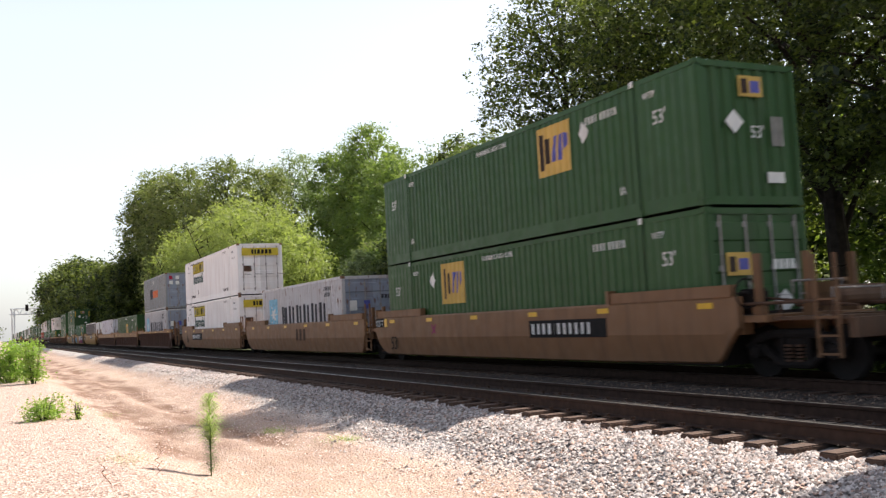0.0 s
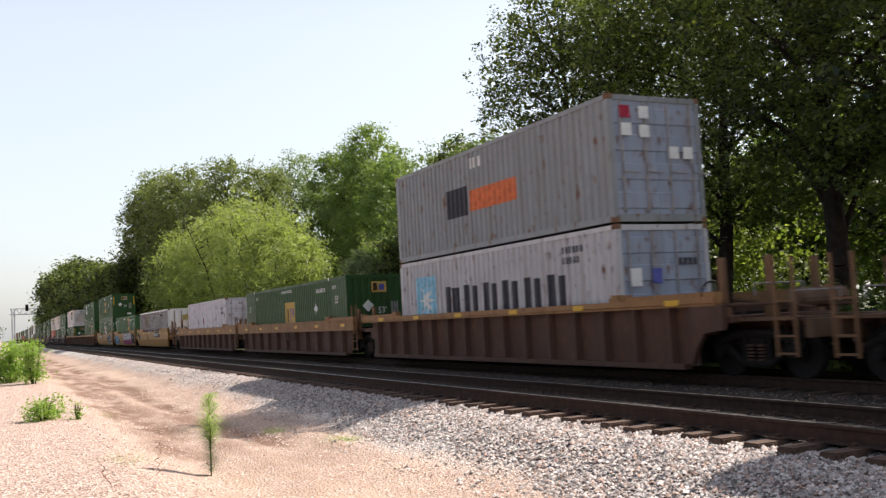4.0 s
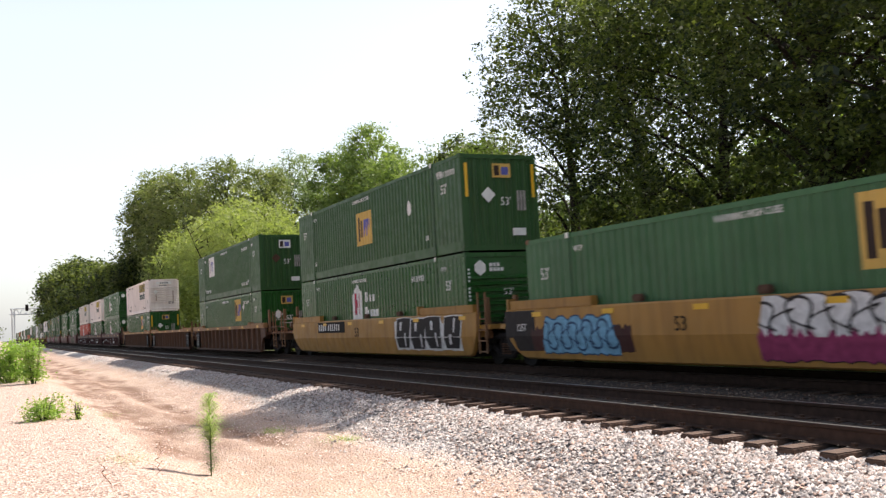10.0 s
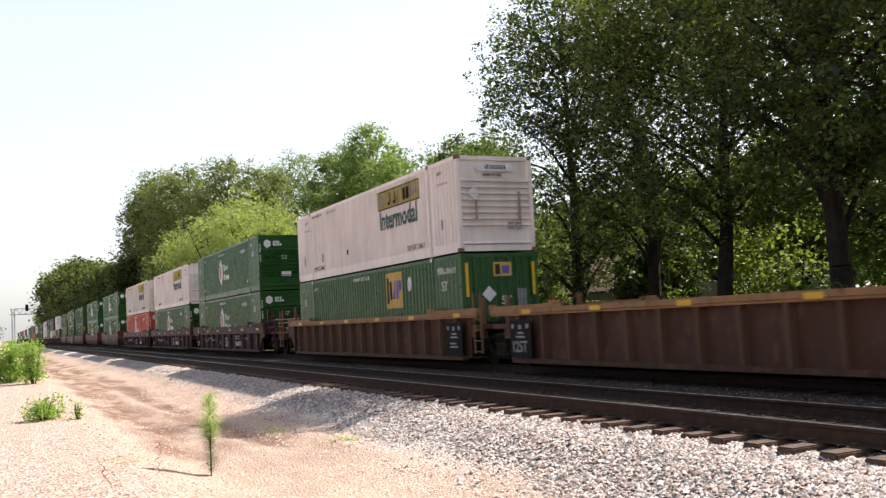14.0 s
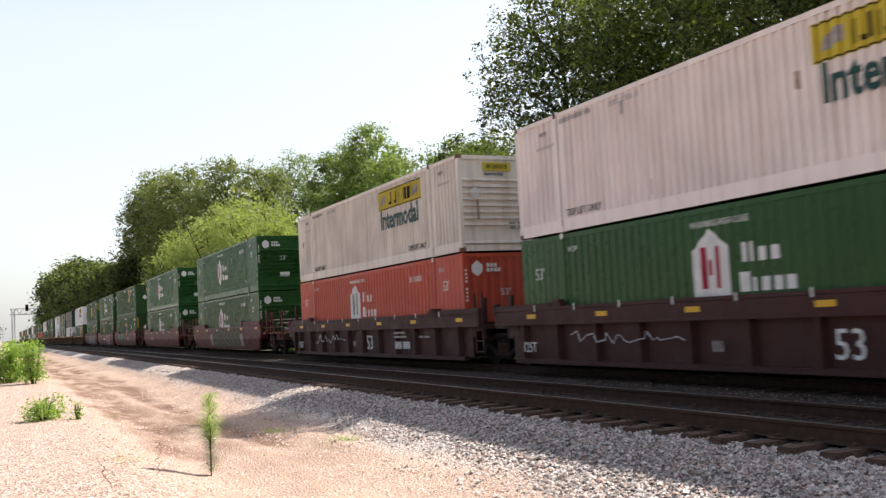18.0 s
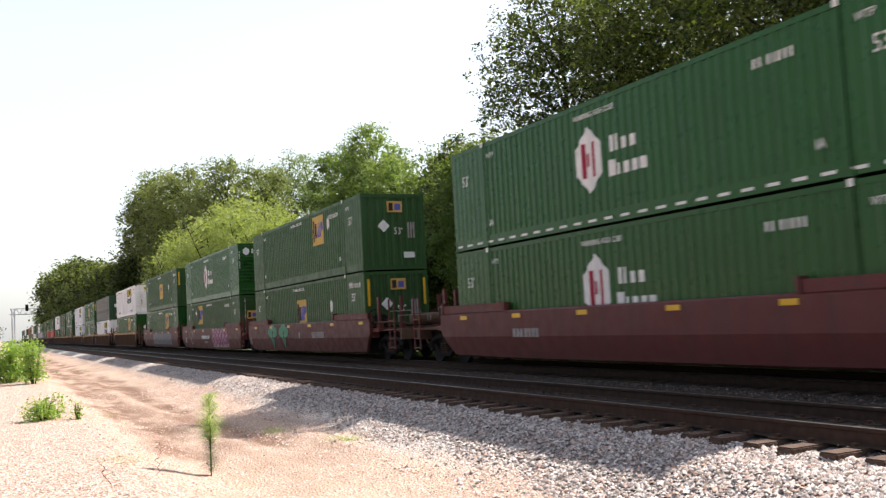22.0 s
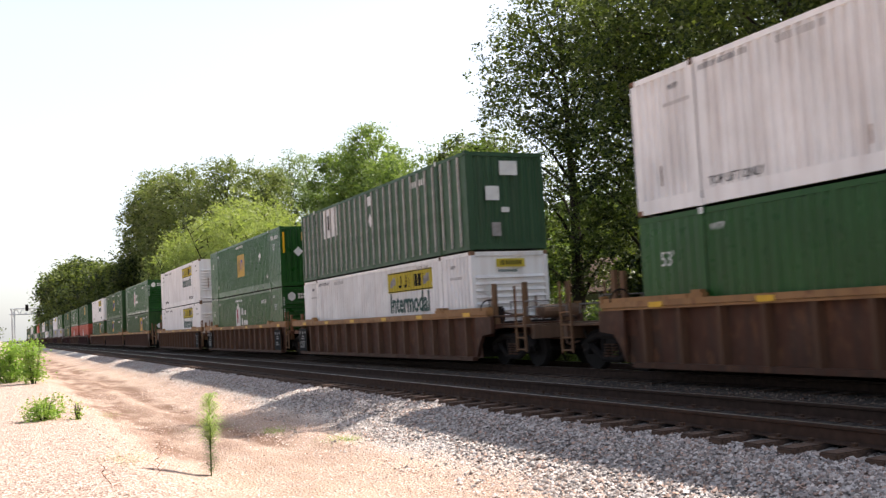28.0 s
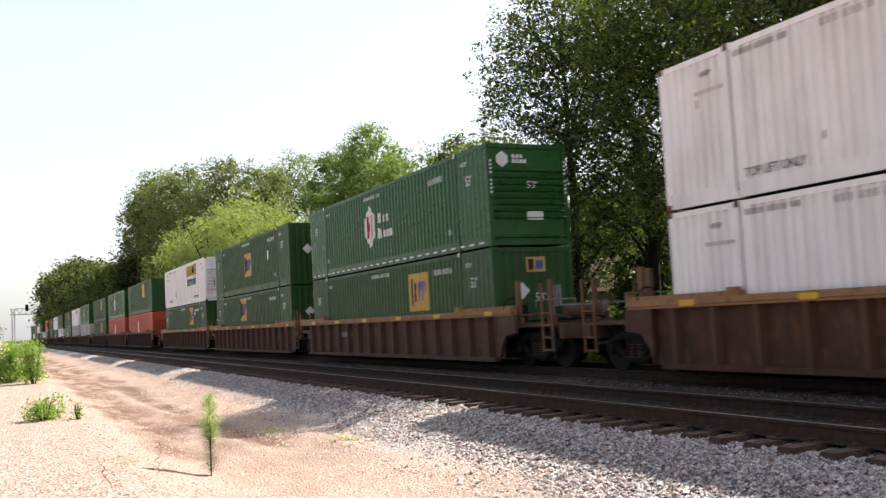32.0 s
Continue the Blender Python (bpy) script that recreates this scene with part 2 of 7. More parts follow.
MARK_BLACK = plain("black_marking_paint", (0.014, 0.013, 0.013), 0.85)
MARK_TEAL = plain("dark_teal_lettering_paint", (0.014, 0.065, 0.056), 0.55)
MARK_GREY = plain("faded_grey_marking_paint", (0.32, 0.30, 0.29), 0.6)
SCUFF = plain("pale_rust_stain", (0.36, 0.27, 0.22), 0.8, 0, 12, 0.5)
REFLECT = plain("amber_reflector_sheet", (0.70, 0.40, 0.01), 0.35, 0, 3, 0.1)
SKY_BLUE = plain("pale_blue_logo_paint", (0.25, 0.52, 0.66), 0.5)
CHARCOAL = plain("charcoal_lettering_paint", (0.045, 0.045, 0.055), 0.6)
ORANGE = plain("orange_logo_paint", (0.62, 0.16, 0.06), 0.6)
POST_GREY = plain("grey_steel_post", (0.22, 0.20, 0.19), 0.55)
POST_PALE = plain("pale_worn_steel_post", (0.40, 0.38, 0.35), 0.6)
G_WHITE = plain("chalky_white_graffiti_paint", (0.62, 0.62, 0.62), 0.7)
G_MAGENTA = plain("magenta_graffiti_paint", (0.28, 0.045, 0.12), 0.7)
G_BLUE = plain("sky_blue_graffiti_paint", (0.16, 0.36, 0.52), 0.7)
G_GREEN = plain("mint_graffiti_paint", (0.12, 0.30, 0.19), 0.7)
G_GREY = plain("grey_graffiti_paint", (0.27, 0.25, 0.24), 0.7)
G_PALE = plain("faded_pale_graffiti_paint", (0.36, 0.34, 0.32), 0.75)
G_DEEP = plain("deep_blue_graffiti_paint", (0.03, 0.07, 0.14), 0.7)
G_OLIVE = plain("pale_olive_graffiti_paint", (0.17, 0.16, 0.11), 0.75)
G_BLACK = plain("black_graffiti_paint", (0.025, 0.022, 0.022), 0.7)
BARK = plain("dark_bark", (0.036, 0.027, 0.022), 0.95, 0, 4, 0.4)
GROUND = ground_material()
BALLAST = stone_material("pale_ballast_stone", (0.085, 0.07, 0.066), (0.67, 0.61, 0.58), (0.78, 0.56, 0.46))
# oil-dark stone, made darker still for the shade beside the train
OILY_SHADED = stone_material("oily_shaded_ballast", (0.012, 0.009, 0.008), (0.055, 0.04, 0.032), (0.9, 0.7, 0.6))
# brown stone darkened past its own tone for the shade between the tracks
BROWN_STONE = stone_material("shaded_brown_ballast", (0.025, 0.018, 0.014), (0.20, 0.15, 0.115), (0.8, 0.6, 0.5))
PEBBLE = stone_material("pinkish_gravel", (0.30, 0.205, 0.165), (0.76, 0.63, 0.56), (0.85, 0.6, 0.48))
LEAF_DARK = leaf("dark_summer_leaves", (0.018, 0.032, 0.011), (0.15, 0.185, 0.052), 0.43, 0.36)
LEAF_OLIVE = leaf("olive_summer_leaves", (0.052, 0.075, 0.03), (0.175, 0.205, 0.085), 0.42)
LEAF_MID = leaf("green_summer_leaves", (0.04, 0.075, 0.022), (0.13, 0.18, 0.05), 0.45)
LEAF_FRESH = leaf("fresh_green_leaves", (0.07, 0.12, 0.035), (0.18, 0.24, 0.08), 0.46)
LEAF_LIGHT = leaf("sunny_yellow_green_leaves", (0.08, 0.12, 0.03), (0.20, 0.24, 0.065), 0.48)
LEAF_LIME = leaf("lime_green_leaves", (0.11, 0.145, 0.046), (0.275, 0.325, 0.115), 0.44)
LEAF_SILVER = leaf("grey_green_leaves", (0.08, 0.12, 0.06), (0.19, 0.24, 0.13), 0.4)
WEED = leaf("pale_weed_leaves", (0.13, 0.22, 0.045), (0.27, 0.38, 0.10), 0.5)


# ---------------------------------------------------------------- mesh helpers
def mesh_of(name, verts, faces, material):
    me = bpy.data.meshes.new(name)
    me.from_pydata([tuple(v) for v in verts], [], faces)
    me.update()
    me.materials.append(material)
    return me


def boxes(name, items, material):
    """One mesh of chamfer-free slabs: each item is (x0, x1, y0, y1, z0, z1)."""
    v, f = [], []
    for x0, x1, y0, y1, z0, z1 in items:
        b = len(v)
        v += [(x0, y0, z0), (x1, y0, z0), (x1, y1, z0), (x0, y1, z0), (x0, y0, z1), (x1, y0, z1), (x1, y1, z1), (x0, y1, z1)]
        f += [[b + i for i in q] for q in ((3, 2, 1, 0), (4, 5, 6, 7), (0, 1, 5, 4), (1, 2, 6, 5), (2, 3, 7, 6), (3, 0, 4, 7))]
    return mesh_of(name, v, f, material)


def bevelled(name, size, material, r=0.02):
    """A box of that size about its origin with rounded edges."""
    bm = bmesh.new()
    bmesh.ops.create_cube(bm, size=1)
    bmesh.ops.scale(bm, vec=size, verts=bm.verts)
    bmesh.ops.bevel(bm, geom=bm.edges[:], offset=r, segments=2, affect="EDGES")
    return finish(name, bm, material)


def finish(name, bm, material):
    me = bpy.data.meshes.new(name)
    bmesh.ops.recalc_face_normals(bm, faces=bm.faces[:])
    bm.to_mesh(me)
    bm.free()
    me.materials.append(material)
    return me


def rod(bm, a, b, r0, r1=None, n=8):
    """A tapered rod from a to b added to bm."""
    a, b = Vector(a), Vector(b)
    r1 = r0 if r1 is None else r1
    d = (b - a).normalized()
    u = d.orthogonal().normalized()
    w = d.cross(u)
    ra = [bm.verts.new(a + (u * math.cos(k * 2 * math.pi / n) + w * math.sin(k * 2 * math.pi / n)) * r0) for k in range(n)]
    rb = [bm.verts.new(b + (u * math.cos(k * 2 * math.pi / n) + w * math.sin(k * 2 * math.pi / n)) * r1) for k in range(n)]
    for k in range(n):
        bm.faces.new((ra[k], ra[(k + 1) % n], rb[(k + 1) % n], rb[k]))
    bm.faces.new(ra[::-1])
    bm.faces.new(rb)


def rods(name, items, material, n=8):
    bm = bmesh.new()
    for it in items:
        rod(bm, *it, n=n)
    return finish(name, bm, material)


def part(name, me, parent, label="", at=(0, 0, 0)):
    """Links a mesh as one part of a thing."""
    ob = new(name, me)
    ob.parent = parent
    ob.location = at
    if label:
        ob["label"] = label
    return ob


def thing(name, label, category, group="", at=(0, 0, 0)):
    ob = new(name)
    ob.empty_display_size = 0.3
    ob.location = at
    return tagged(ob, label, category, group)


# ---------------------------------------------------------------- ground and track
YN, YT = 8.73, 13.554          # centre lines of the empty near track and of the train's track


def ramp_z(y, pts):
    for (a, za), (b, zb) in zip(pts, pts[1:]):
        if y <= b:
            k = max(0.0, (y - a) / (b - a))
            return za + (zb - za) * k * k * (3 - 2 * k)
    return pts[-1][1]


def ground_z(x, y):
    """The lie of the land: bank by the camera, worn path, ballast bed, and level land behind."""
    bed = ramp_z(y, [(-400, -0.35), (-2, -0.3), (1.2, -0.32), (3.0, -0.62), (4.6, -0.66), (5.4, -0.6), (7.0, -0.25), (7.65, -0.21), (8.1, -0.15),
                     (9.7, -0.14), (10.8, -0.22), (15.2, -0.21), (17.4, -0.85), (21, -0.7), (24, -0.35), (40, -0.2), (500, 0.5)])
    bump = 0.03 * noise.noise(Vector((x * 0.35, y * 0.5, 2.0))) + 0.06 * noise.noise(Vector((x * 0.09, y * 0.15, 7.0)))
    k = 1.0 if y < 5.2 or y > 18 else 0.12
    if x < -11 and 2 < y < 5.2:
        bump += 0.04 * noise.noise(Vector((x * 0.9, y * 2.2, 11.0))) - 0.05 * min(1.0, (-11 - x) / 5) * (math.exp(-((y - 3.0) / 0.3) ** 2) + math.exp(-((y - 4.15) / 0.3) ** 2))
    return bed + bump * k


def spaced(lo, hi, mid, fine, growth=1.14):
    """Grid lines: fine steps round mid, wider ones outwards."""
    out, step, v = [mid], fine, mid
    while v > lo:
        v, step = v - step, step * growth
        out.append(max(v, lo))
    step, v = fine, mid
    while v < hi:
        v, step = v + step, step * growth
        out.append(min(v, hi))
    return sorted(set(out))


def build_ground():
    xs = sorted(set(spaced(-2500, 2500, -12, 0.35, 1.05)))
    ys = sorted(set(spaced(-2500, 2500, 4, 0.2, 1.06)))
    v = [(x, y, ground_z(x, y)) for y in ys for x in xs]
    n = len(xs)
    f = [(j * n + i, j * n + i + 1, (j + 1) * n + i + 1, (j + 1) * n + i) for j in range(len(ys) - 1) for i in range(n - 1)]
    me = mesh_of("ground", v, f, GROUND)
    me.polygons.foreach_set("use_smooth", [True] * len(me.polygons))
    return tagged(new("ground", me), "tan dirt track and pinkish gravel beside the railway", "ground", kind="structure")


def stones(name, count, spot, size, material, label, seed):
    """Loose stones as one sheet: each a squashed, twisted five-sided lump, bedded in the ground."""
    rng = np.random.default_rng(seed)
    base = np.array([(1, 0, -0.25), (0.3, 0.9, -0.2), (-0.8, 0.5, -0.3), (-0.7, -0.7, -0.2), (0.4, -0.9, -0.25), (0, 0.1, 0.8)])
    tri = np.array([(0, 1, 5), (1, 2, 5), (2, 3, 5), (3, 4, 5), (4, 0, 5)])
    x, y, z = spot(rng, count)
    s = size[0] + (size[1] - size[0]) * rng.random(count) ** 1.6
    ang = rng.random(count) * 6.283
    tilt = rng.normal(0, 0.3, count)
    jit = 1 + rng.normal(0, 0.22, (count, 6, 3))
    p = base[None] * jit * np.stack([s, s * (0.6 + 0.4 * rng.random(count)), s * (0.45 + 0.4 * rng.random(count))], -1)[:, None]
    c, t = np.cos(tilt)[:, None], np.sin(tilt)[:, None]
    p = np.stack([p[..., 0], p[..., 1] * c - p[..., 2] * t, p[..., 1] * t + p[..., 2] * c], -1)
    c, t = np.cos(ang)[:, None], np.sin(ang)[:, None]
    p = np.stack([p[..., 0] * c - p[..., 1] * t, p[..., 0] * t + p[..., 1] * c, p[..., 2]], -1)
    p += np.stack([x, y, z], -1)[:, None]
    me = bpy.data.meshes.new(name)
    nt = count * 5
    me.vertices.add(count * 6)
    me.vertices.foreach_set("co", p.reshape(-1))
    me.loops.add(nt * 3)
    me.loops.foreach_set("vertex_index", (tri[None] + 6 * np.arange(count)[:, None, None]).reshape(-1))
    me.polygons.add(nt)
    me.polygons.foreach_set("loop_start", np.arange(0, nt * 3, 3))
    me.update(calc_edges=True)
    me.materials.append(material)
    return tagged(new(name, me), label, "gravel", kind="stuff")


def zs(x, y):
    return np.array([ground_z(a, b) for a, b in zip(x, y)])


def ballast_spot(rng, n):
    x = -5.2 - 74 * rng.random(n) ** 2.2
    foot = 5.75 + 0.75 * np.clip((-17 - x) / 13, 0, 1) + 0.2 * np.sin(x * 0.9) + 0.15 * np.sin(x * 2.3)
    y = foot + (7.62 - foot) * rng.random(n) ** 0.8 + np.where(rng.random(n) < 0.22, -1.1 * rng.random(n) ** 2, 0)
    return x, y, zs(x, y) + 0.004 + 0.022 * rng.random(n)


def bed_spot(rng, n):
    x = -4.0 - 40 * rng.random(n) ** 1.8
    y = np.where(rng.random(n) < 0.55, 7.75 + 2.3 * rng.random(n), 12.4 + 3.2 * rng.random(n))
    return x, y, zs(x, y) + 0.012 * rng.random(n)


def between_spot(rng, n):
    x = -4.0 - 46 * rng.random(n) ** 1.8
    y = 10.05 + 2.4 * rng.random(n)
    return x, y, zs(x, y) + 0.012 * rng.random(n)


def pebble_spot(rng, n):
    x = -5.5 - 30 * rng.random(n) ** 1.9
    y = -1.5 + 7.4 * rng.random(n)
    y = np.where(rng.random(n) < 0.3, 4.3 + 1.8 * rng.random(n), y)
    path = np.exp(-((y - 3.8) / 0.85) ** 2)
    y = np.where(rng.random(n) < path * 0.7, -1.2 + 3.4 * rng.random(n), y)
    return x, y, zs(x, y) + 0.002


def rail_mesh(x0, x1):
    """A flat-bottomed rail along x: foot, web and a rounded head that ends at z = 0."""
    prof = [(-0.078, -0.197), (0.078, -0.197), (0.078, -0.184), (0.014, -0.164), (0.010, -0.050), (0.036, -0.038), (0.037, -0.010),
            (0.028, 0.0), (-0.028, 0.0), (-0.037, -0.010), (-0.036, -0.038), (-0.010, -0.050), (-0.014, -0.164), (-0.078, -0.184)]
    n = len(prof)
    v = [(x0, y, z) for y, z in prof] + [(x1, y, z) for y, z in prof]
    f = [[i, (i + 1) % n, n + (i + 1) % n, n + i] for i in range(n)]
    f += [list(range(n))[::-1], list(range(n, 2 * n))]
    me = mesh_of("rail", v, f, RAIL_SIDE)
    me.materials.append(RAIL_TOP)
    me.polygons[7].material_index = 1
    return me


def build_track():
    rail = rail_mesh(-1500, 1500)
    tie_far = []
    tie = bevelled("tie", (0.23, 2.62, 0.18), TIE, 0.015)
    plate = boxes("tie_plate", [(-0.1, 0.1, -0.18, 0.18, -0.197, -0.183)], STEEL_RUST)
    spike = boxes("spike", [(-0.02, 0.02, -0.02, 0.02, -0.197, -0.153), (-0.03, 0.03, -0.03, 0.03, -0.157, -0.147)], STEEL_RUST)
    for y, title in ((YN, "empty near track with rusty rails on timber ties"), (YT, "track under the train, rails on timber ties")):
        track = tagged(new("railway_track"), title, "railway track", kind="structure")
        track.location = (0, y, 0.055 if y == YN else 0.0)
        for s in (-0.7555, 0.7555):
            part("rail", rail, track, "", (0, s, 0))
        k = 0
        x = 6.0
        while x > -330:
            x -= 0.535
            jx, jy = random.uniform(-0.03, 0.03), random.uniform(-0.06, 0.06)
            if y == YN and k < 130 or y == YT and k < 50:
                part("tie", tie, track, "", (x + jx, jy, -0.287 + random.uniform(-0.012, 0.008))).rotation_euler = (0, 0, random.uniform(-0.015, 0.015))
                if y == YN and 15 < k < 50:
                    for s in (-0.7555, 0.7555):
                        part("tie_plate", plate, track, "", (x + jx, s, 0))
                        for o in (-0.12, 0.12):
                            part("spike", spike, track, "", (x + jx + random.uniform(-0.06, 0.06), s + o, 0))
            else:
                tie_far.append((x + jx - 0.115, x + jx + 0.115, y + jy - 1.31, y + jy + 1.31, -0.377 + (0.055 if y == YN else 0), -0.197 + (0.055 if y == YN else 0)))
            k += 1
    tagged(new("far_ties", boxes("far_ties", tie_far, TIE)), "weathered timber ties further along both tracks", "railway ties", kind="stuff")


# ---------------------------------------------------------------- containers
H_BOX, W_BOX = 2.896, 2.591
L53, L40 = 16.154, 12.192


def profile(length, pitch=0.285, depth=0.034, posts=()):
    """Break points (x, inward offset) of a corrugated wall of that length; flat where posts stand."""
    half = length / 2 - 0.14
    pts = [(-half, 0.0)]
    n = int(2 * half / pitch)
    step = 2 * half / n
    for i in range(n):
        a = -half + i * step
        if any(abs(a + step / 2 - q) < step * 0.75 for q in posts):
            pts.append((a + step, 0.0))
            continue
        pts += [(a + step * 0.36, 0.0), (a + step * 0.5, depth), (a + step * 0.86, depth), (a + step, 0.0)]
    return pts


@functools.lru_cache(None)
def side_profile(kind):
    if kind == "corr53":
        return tuple((x, d if abs(x) < 6.0 else d * 0.45) for x, d in profile(L53, 0.272, 0.03, (-6.096, 6.096)))
    if kind == "fine53":
        return tuple(profile(L53, 0.23, 0.075, (-6.096, 6.096)))
    if kind == "corr40":
        return tuple(profile(L40, 0.278, 0.046))
    half = (L53 if kind.endswith("53") else L40) / 2 - 0.14
    return ((-half, 0.02), (half, 0.02))


def depth_at(kind, x):
    pts = side_profile(kind)
    for (a, da), (b, db) in zip(pts, pts[1:]):
        if a <= x <= b:
            return da + (db - da) * (x - a) / max(1e-6, b - a)
    return 0.0


@functools.lru_cache(None)
def side_mesh(kind, material):
    pts = side_profile(kind)
    z0, z1 = (0.30, H_BOX - 0.12) if kind.endswith("53") else (0.15, H_BOX - 0.11)
    n = len(pts)
    v = [(x, d, z0) for x, d in pts] + [(x, d, z1) for x, d in pts] + [(x, d + 0.05, z0) for x, d in pts] + [(x, d + 0.05, z1) for x, d in pts]
    f = []
    for i in range(n - 1):
        f += [(i, i + 1, n + i + 1, n + i), (2 * n + i + 1, 2 * n + i, 3 * n + i, 3 * n + i + 1)]
    return mesh_of("side_wall", v, f, material)


@functools.lru_cache(None)
def patch_mesh(kind, shape, x, z, material, lift=0.004):
    """A painted mark that lies on the wall's corrugation. shape: convex outline (dx, dz) about x, z."""
    xs = sorted({x + dx for dx, _ in shape} | {p for p, _ in side_profile(kind) if x + min(s[0] for s in shape) < p < x + max(s[0] for s in shape)})
    ring = list(zip(shape, shape[1:] + shape[:1]))

    def span(q):
        zz = []
        for (ax, az), (bx, bz) in ring:
            lo, hi = min(ax, bx) + x, max(ax, bx) + x
            if lo - 1e-6 <= q <= hi + 1e-6:
                if abs(bx - ax) < 1e-6:
                    zz += [az, bz]
                else:
                    zz.append(az + (bz - az) * (q - x - ax) / (bx - ax))
        return min(zz) + z, max(zz) + z
    v, f = [], []
    for q in xs:
        lo, hi = span(q)
        d = depth_at(kind, q)
        v += [(q, d - lift, lo), (q, d - lift, hi), (q, d + 0.01, lo), (q, d + 0.01, hi)]
    for i in range(len(xs) - 1):
        a, b = 4 * i, 4 * i + 4
        f += [(a, b, b + 1, a + 1), (a + 2, a, a + 1, a + 3)[::-1] if i == 0 else (a + 1, b + 1, b + 3, a + 3), (a + 2, b + 2, b, a)]
    return mesh_of("mark", v, f, material)


def rect(w, h):
    return ((-w / 2, -h / 2), (w / 2, -h / 2), (w / 2, h / 2), (-w / 2, h / 2))


def rect_at(x, z, w, h):
    return tuple((x + dx, z + dz) for dx, dz in rect(w, h))


DIAMOND = ((-0.2, 0.0), (0.0, -0.26), (0.2, 0.0), (0.0, 0.26))
HEXAGON = ((-0.5, -0.32), (0.0, -0.78), (0.5, -0.32), (0.5, 0.32), (0.0, 0.78), (-0.5, 0.32))


@functools.lru_cache(None)
def letters(text, size, material, squeeze=1.0, bold=0.0):
    """Lettering in the xz plane, from its left lower corner, a few millimetres thick."""
    cu = bpy.data.curves.new("lettering", "FONT")
    cu.body, cu.size, cu.extrude, cu.resolution_u, cu.offset = text, size, 0.003, 2, bold * size
    ob = bpy.data.objects.new("lettering", cu)
    scene.collection.objects.link(ob)
    bpy.context.view_layer.update()
    me = bpy.data.meshes.new_from_object(ob.evaluated_get(bpy.context.evaluated_depsgraph_get()))
    bpy.data.objects.remove(ob)
    me.transform(Matrix(((squeeze, 0, 0, 0), (0, 0, -1, 0), (0, 1, 0, 0), (0, 0, 0, 1))))
    me.name = "lettering"
    me.materials.clear()
    me.materials.append(material)
    return me


@functools.lru_cache(None)
def bars(widths, h, material, gap=0.04):
    """A row of plain bars that stands for writing that cannot be read."""
    items, x = [], 0.0
    for w in widths:
        items.append((x, x + w, -0.003, 0.003, 0, h))
        x += w + gap
    return boxes("mark_bars", items, material)


@functools.lru_cache(None)
def end_mesh(kind, material):
    """The end wall in the plane x = 0, facing +x; y from side to side, z up."""
    w = W_BOX / 2 - 0.12
    if kind == "corr":
        pts = profile(W_BOX, 0.27, 0.055)
        n = len(pts)
        v = [(-d, y, 0.18) for y, d in pts] + [(-d, y, H_BOX - 0.14) for y, d in pts]
        return mesh_of("end_wall", v, [(i, i + 1, n + i + 1, n + i) for i in range(n - 1)], material)
    if kind == "louver":
        pts = [(0.18, -0.035)]
        for q in [0.22] + [0.76 + 0.19 * k for k in range(8)]:
            pts += [(q, -0.035), (q + 0.012, 0.062), (q + 0.026, 0.07), (q + 0.105, -0.02), (q + 0.108, -0.035)]
        pts.append((H_BOX - 0.14, -0.035))
        n = len(pts)
        v = [(d, -w, z) for z, d in pts] + [(d, w, z) for z, d in pts]
        return mesh_of("end_wall", v, [(i, n + i, n + i + 1, i + 1) for i in range(n - 1)], material)
    # one door leaf, 1.16 m wide about y = 0, with raised bands pressed into it
    pts = [(0.17, -0.04)]
    for q in (0.30, 0.95, 1.60, 2.22):
        pts += [(q, -0.04), (q + 0.03, -0.014), (q + 0.36, -0.014), (q + 0.39, -0.04)]
    pts.append((H_BOX - 0.14, -0.04))
    n = len(pts)
    w = (W_BOX / 2 - 0.145) / 2
    v = [(d, -w, z) for z, d in pts] + [(d, w, z) for z, d in pts] + [(-0.1, -w, z) for z, _ in pts] + [(-0.1, w, z) for z, _ in pts]
    f = [(i, n + i, n + i + 1, i + 1) for i in range(n - 1)] + [(2 * n + i, i, i + 1, 2 * n + i + 1) for i in range(n - 1)]
    f += [(n + i, 3 * n + i, 3 * n + i + 1, n + i + 1) for i in range(n - 1)]
    return mesh_of("door", v, f, material)


@functools.lru_cache(None)
def bar_gear(material):
    """One locking bar with its brackets and handle."""
    bm = bmesh.new()
    rod(bm, (0.012, 0, 0.2), (0.012, 0, H_BOX - 0.16), 0.022, n=6)
    for z in (0.32, 1.0, 1.7, 2.55):
        rod(bm, (-0.03, 0, z - 0.05), (-0.03, 0, z + 0.05), 0.055, n=6)
    rod(bm, (0.03, 0, 1.15), (0.03, 0.42, 1.12), 0.018, n=6)
    return finish("locking_bar", bm, material)


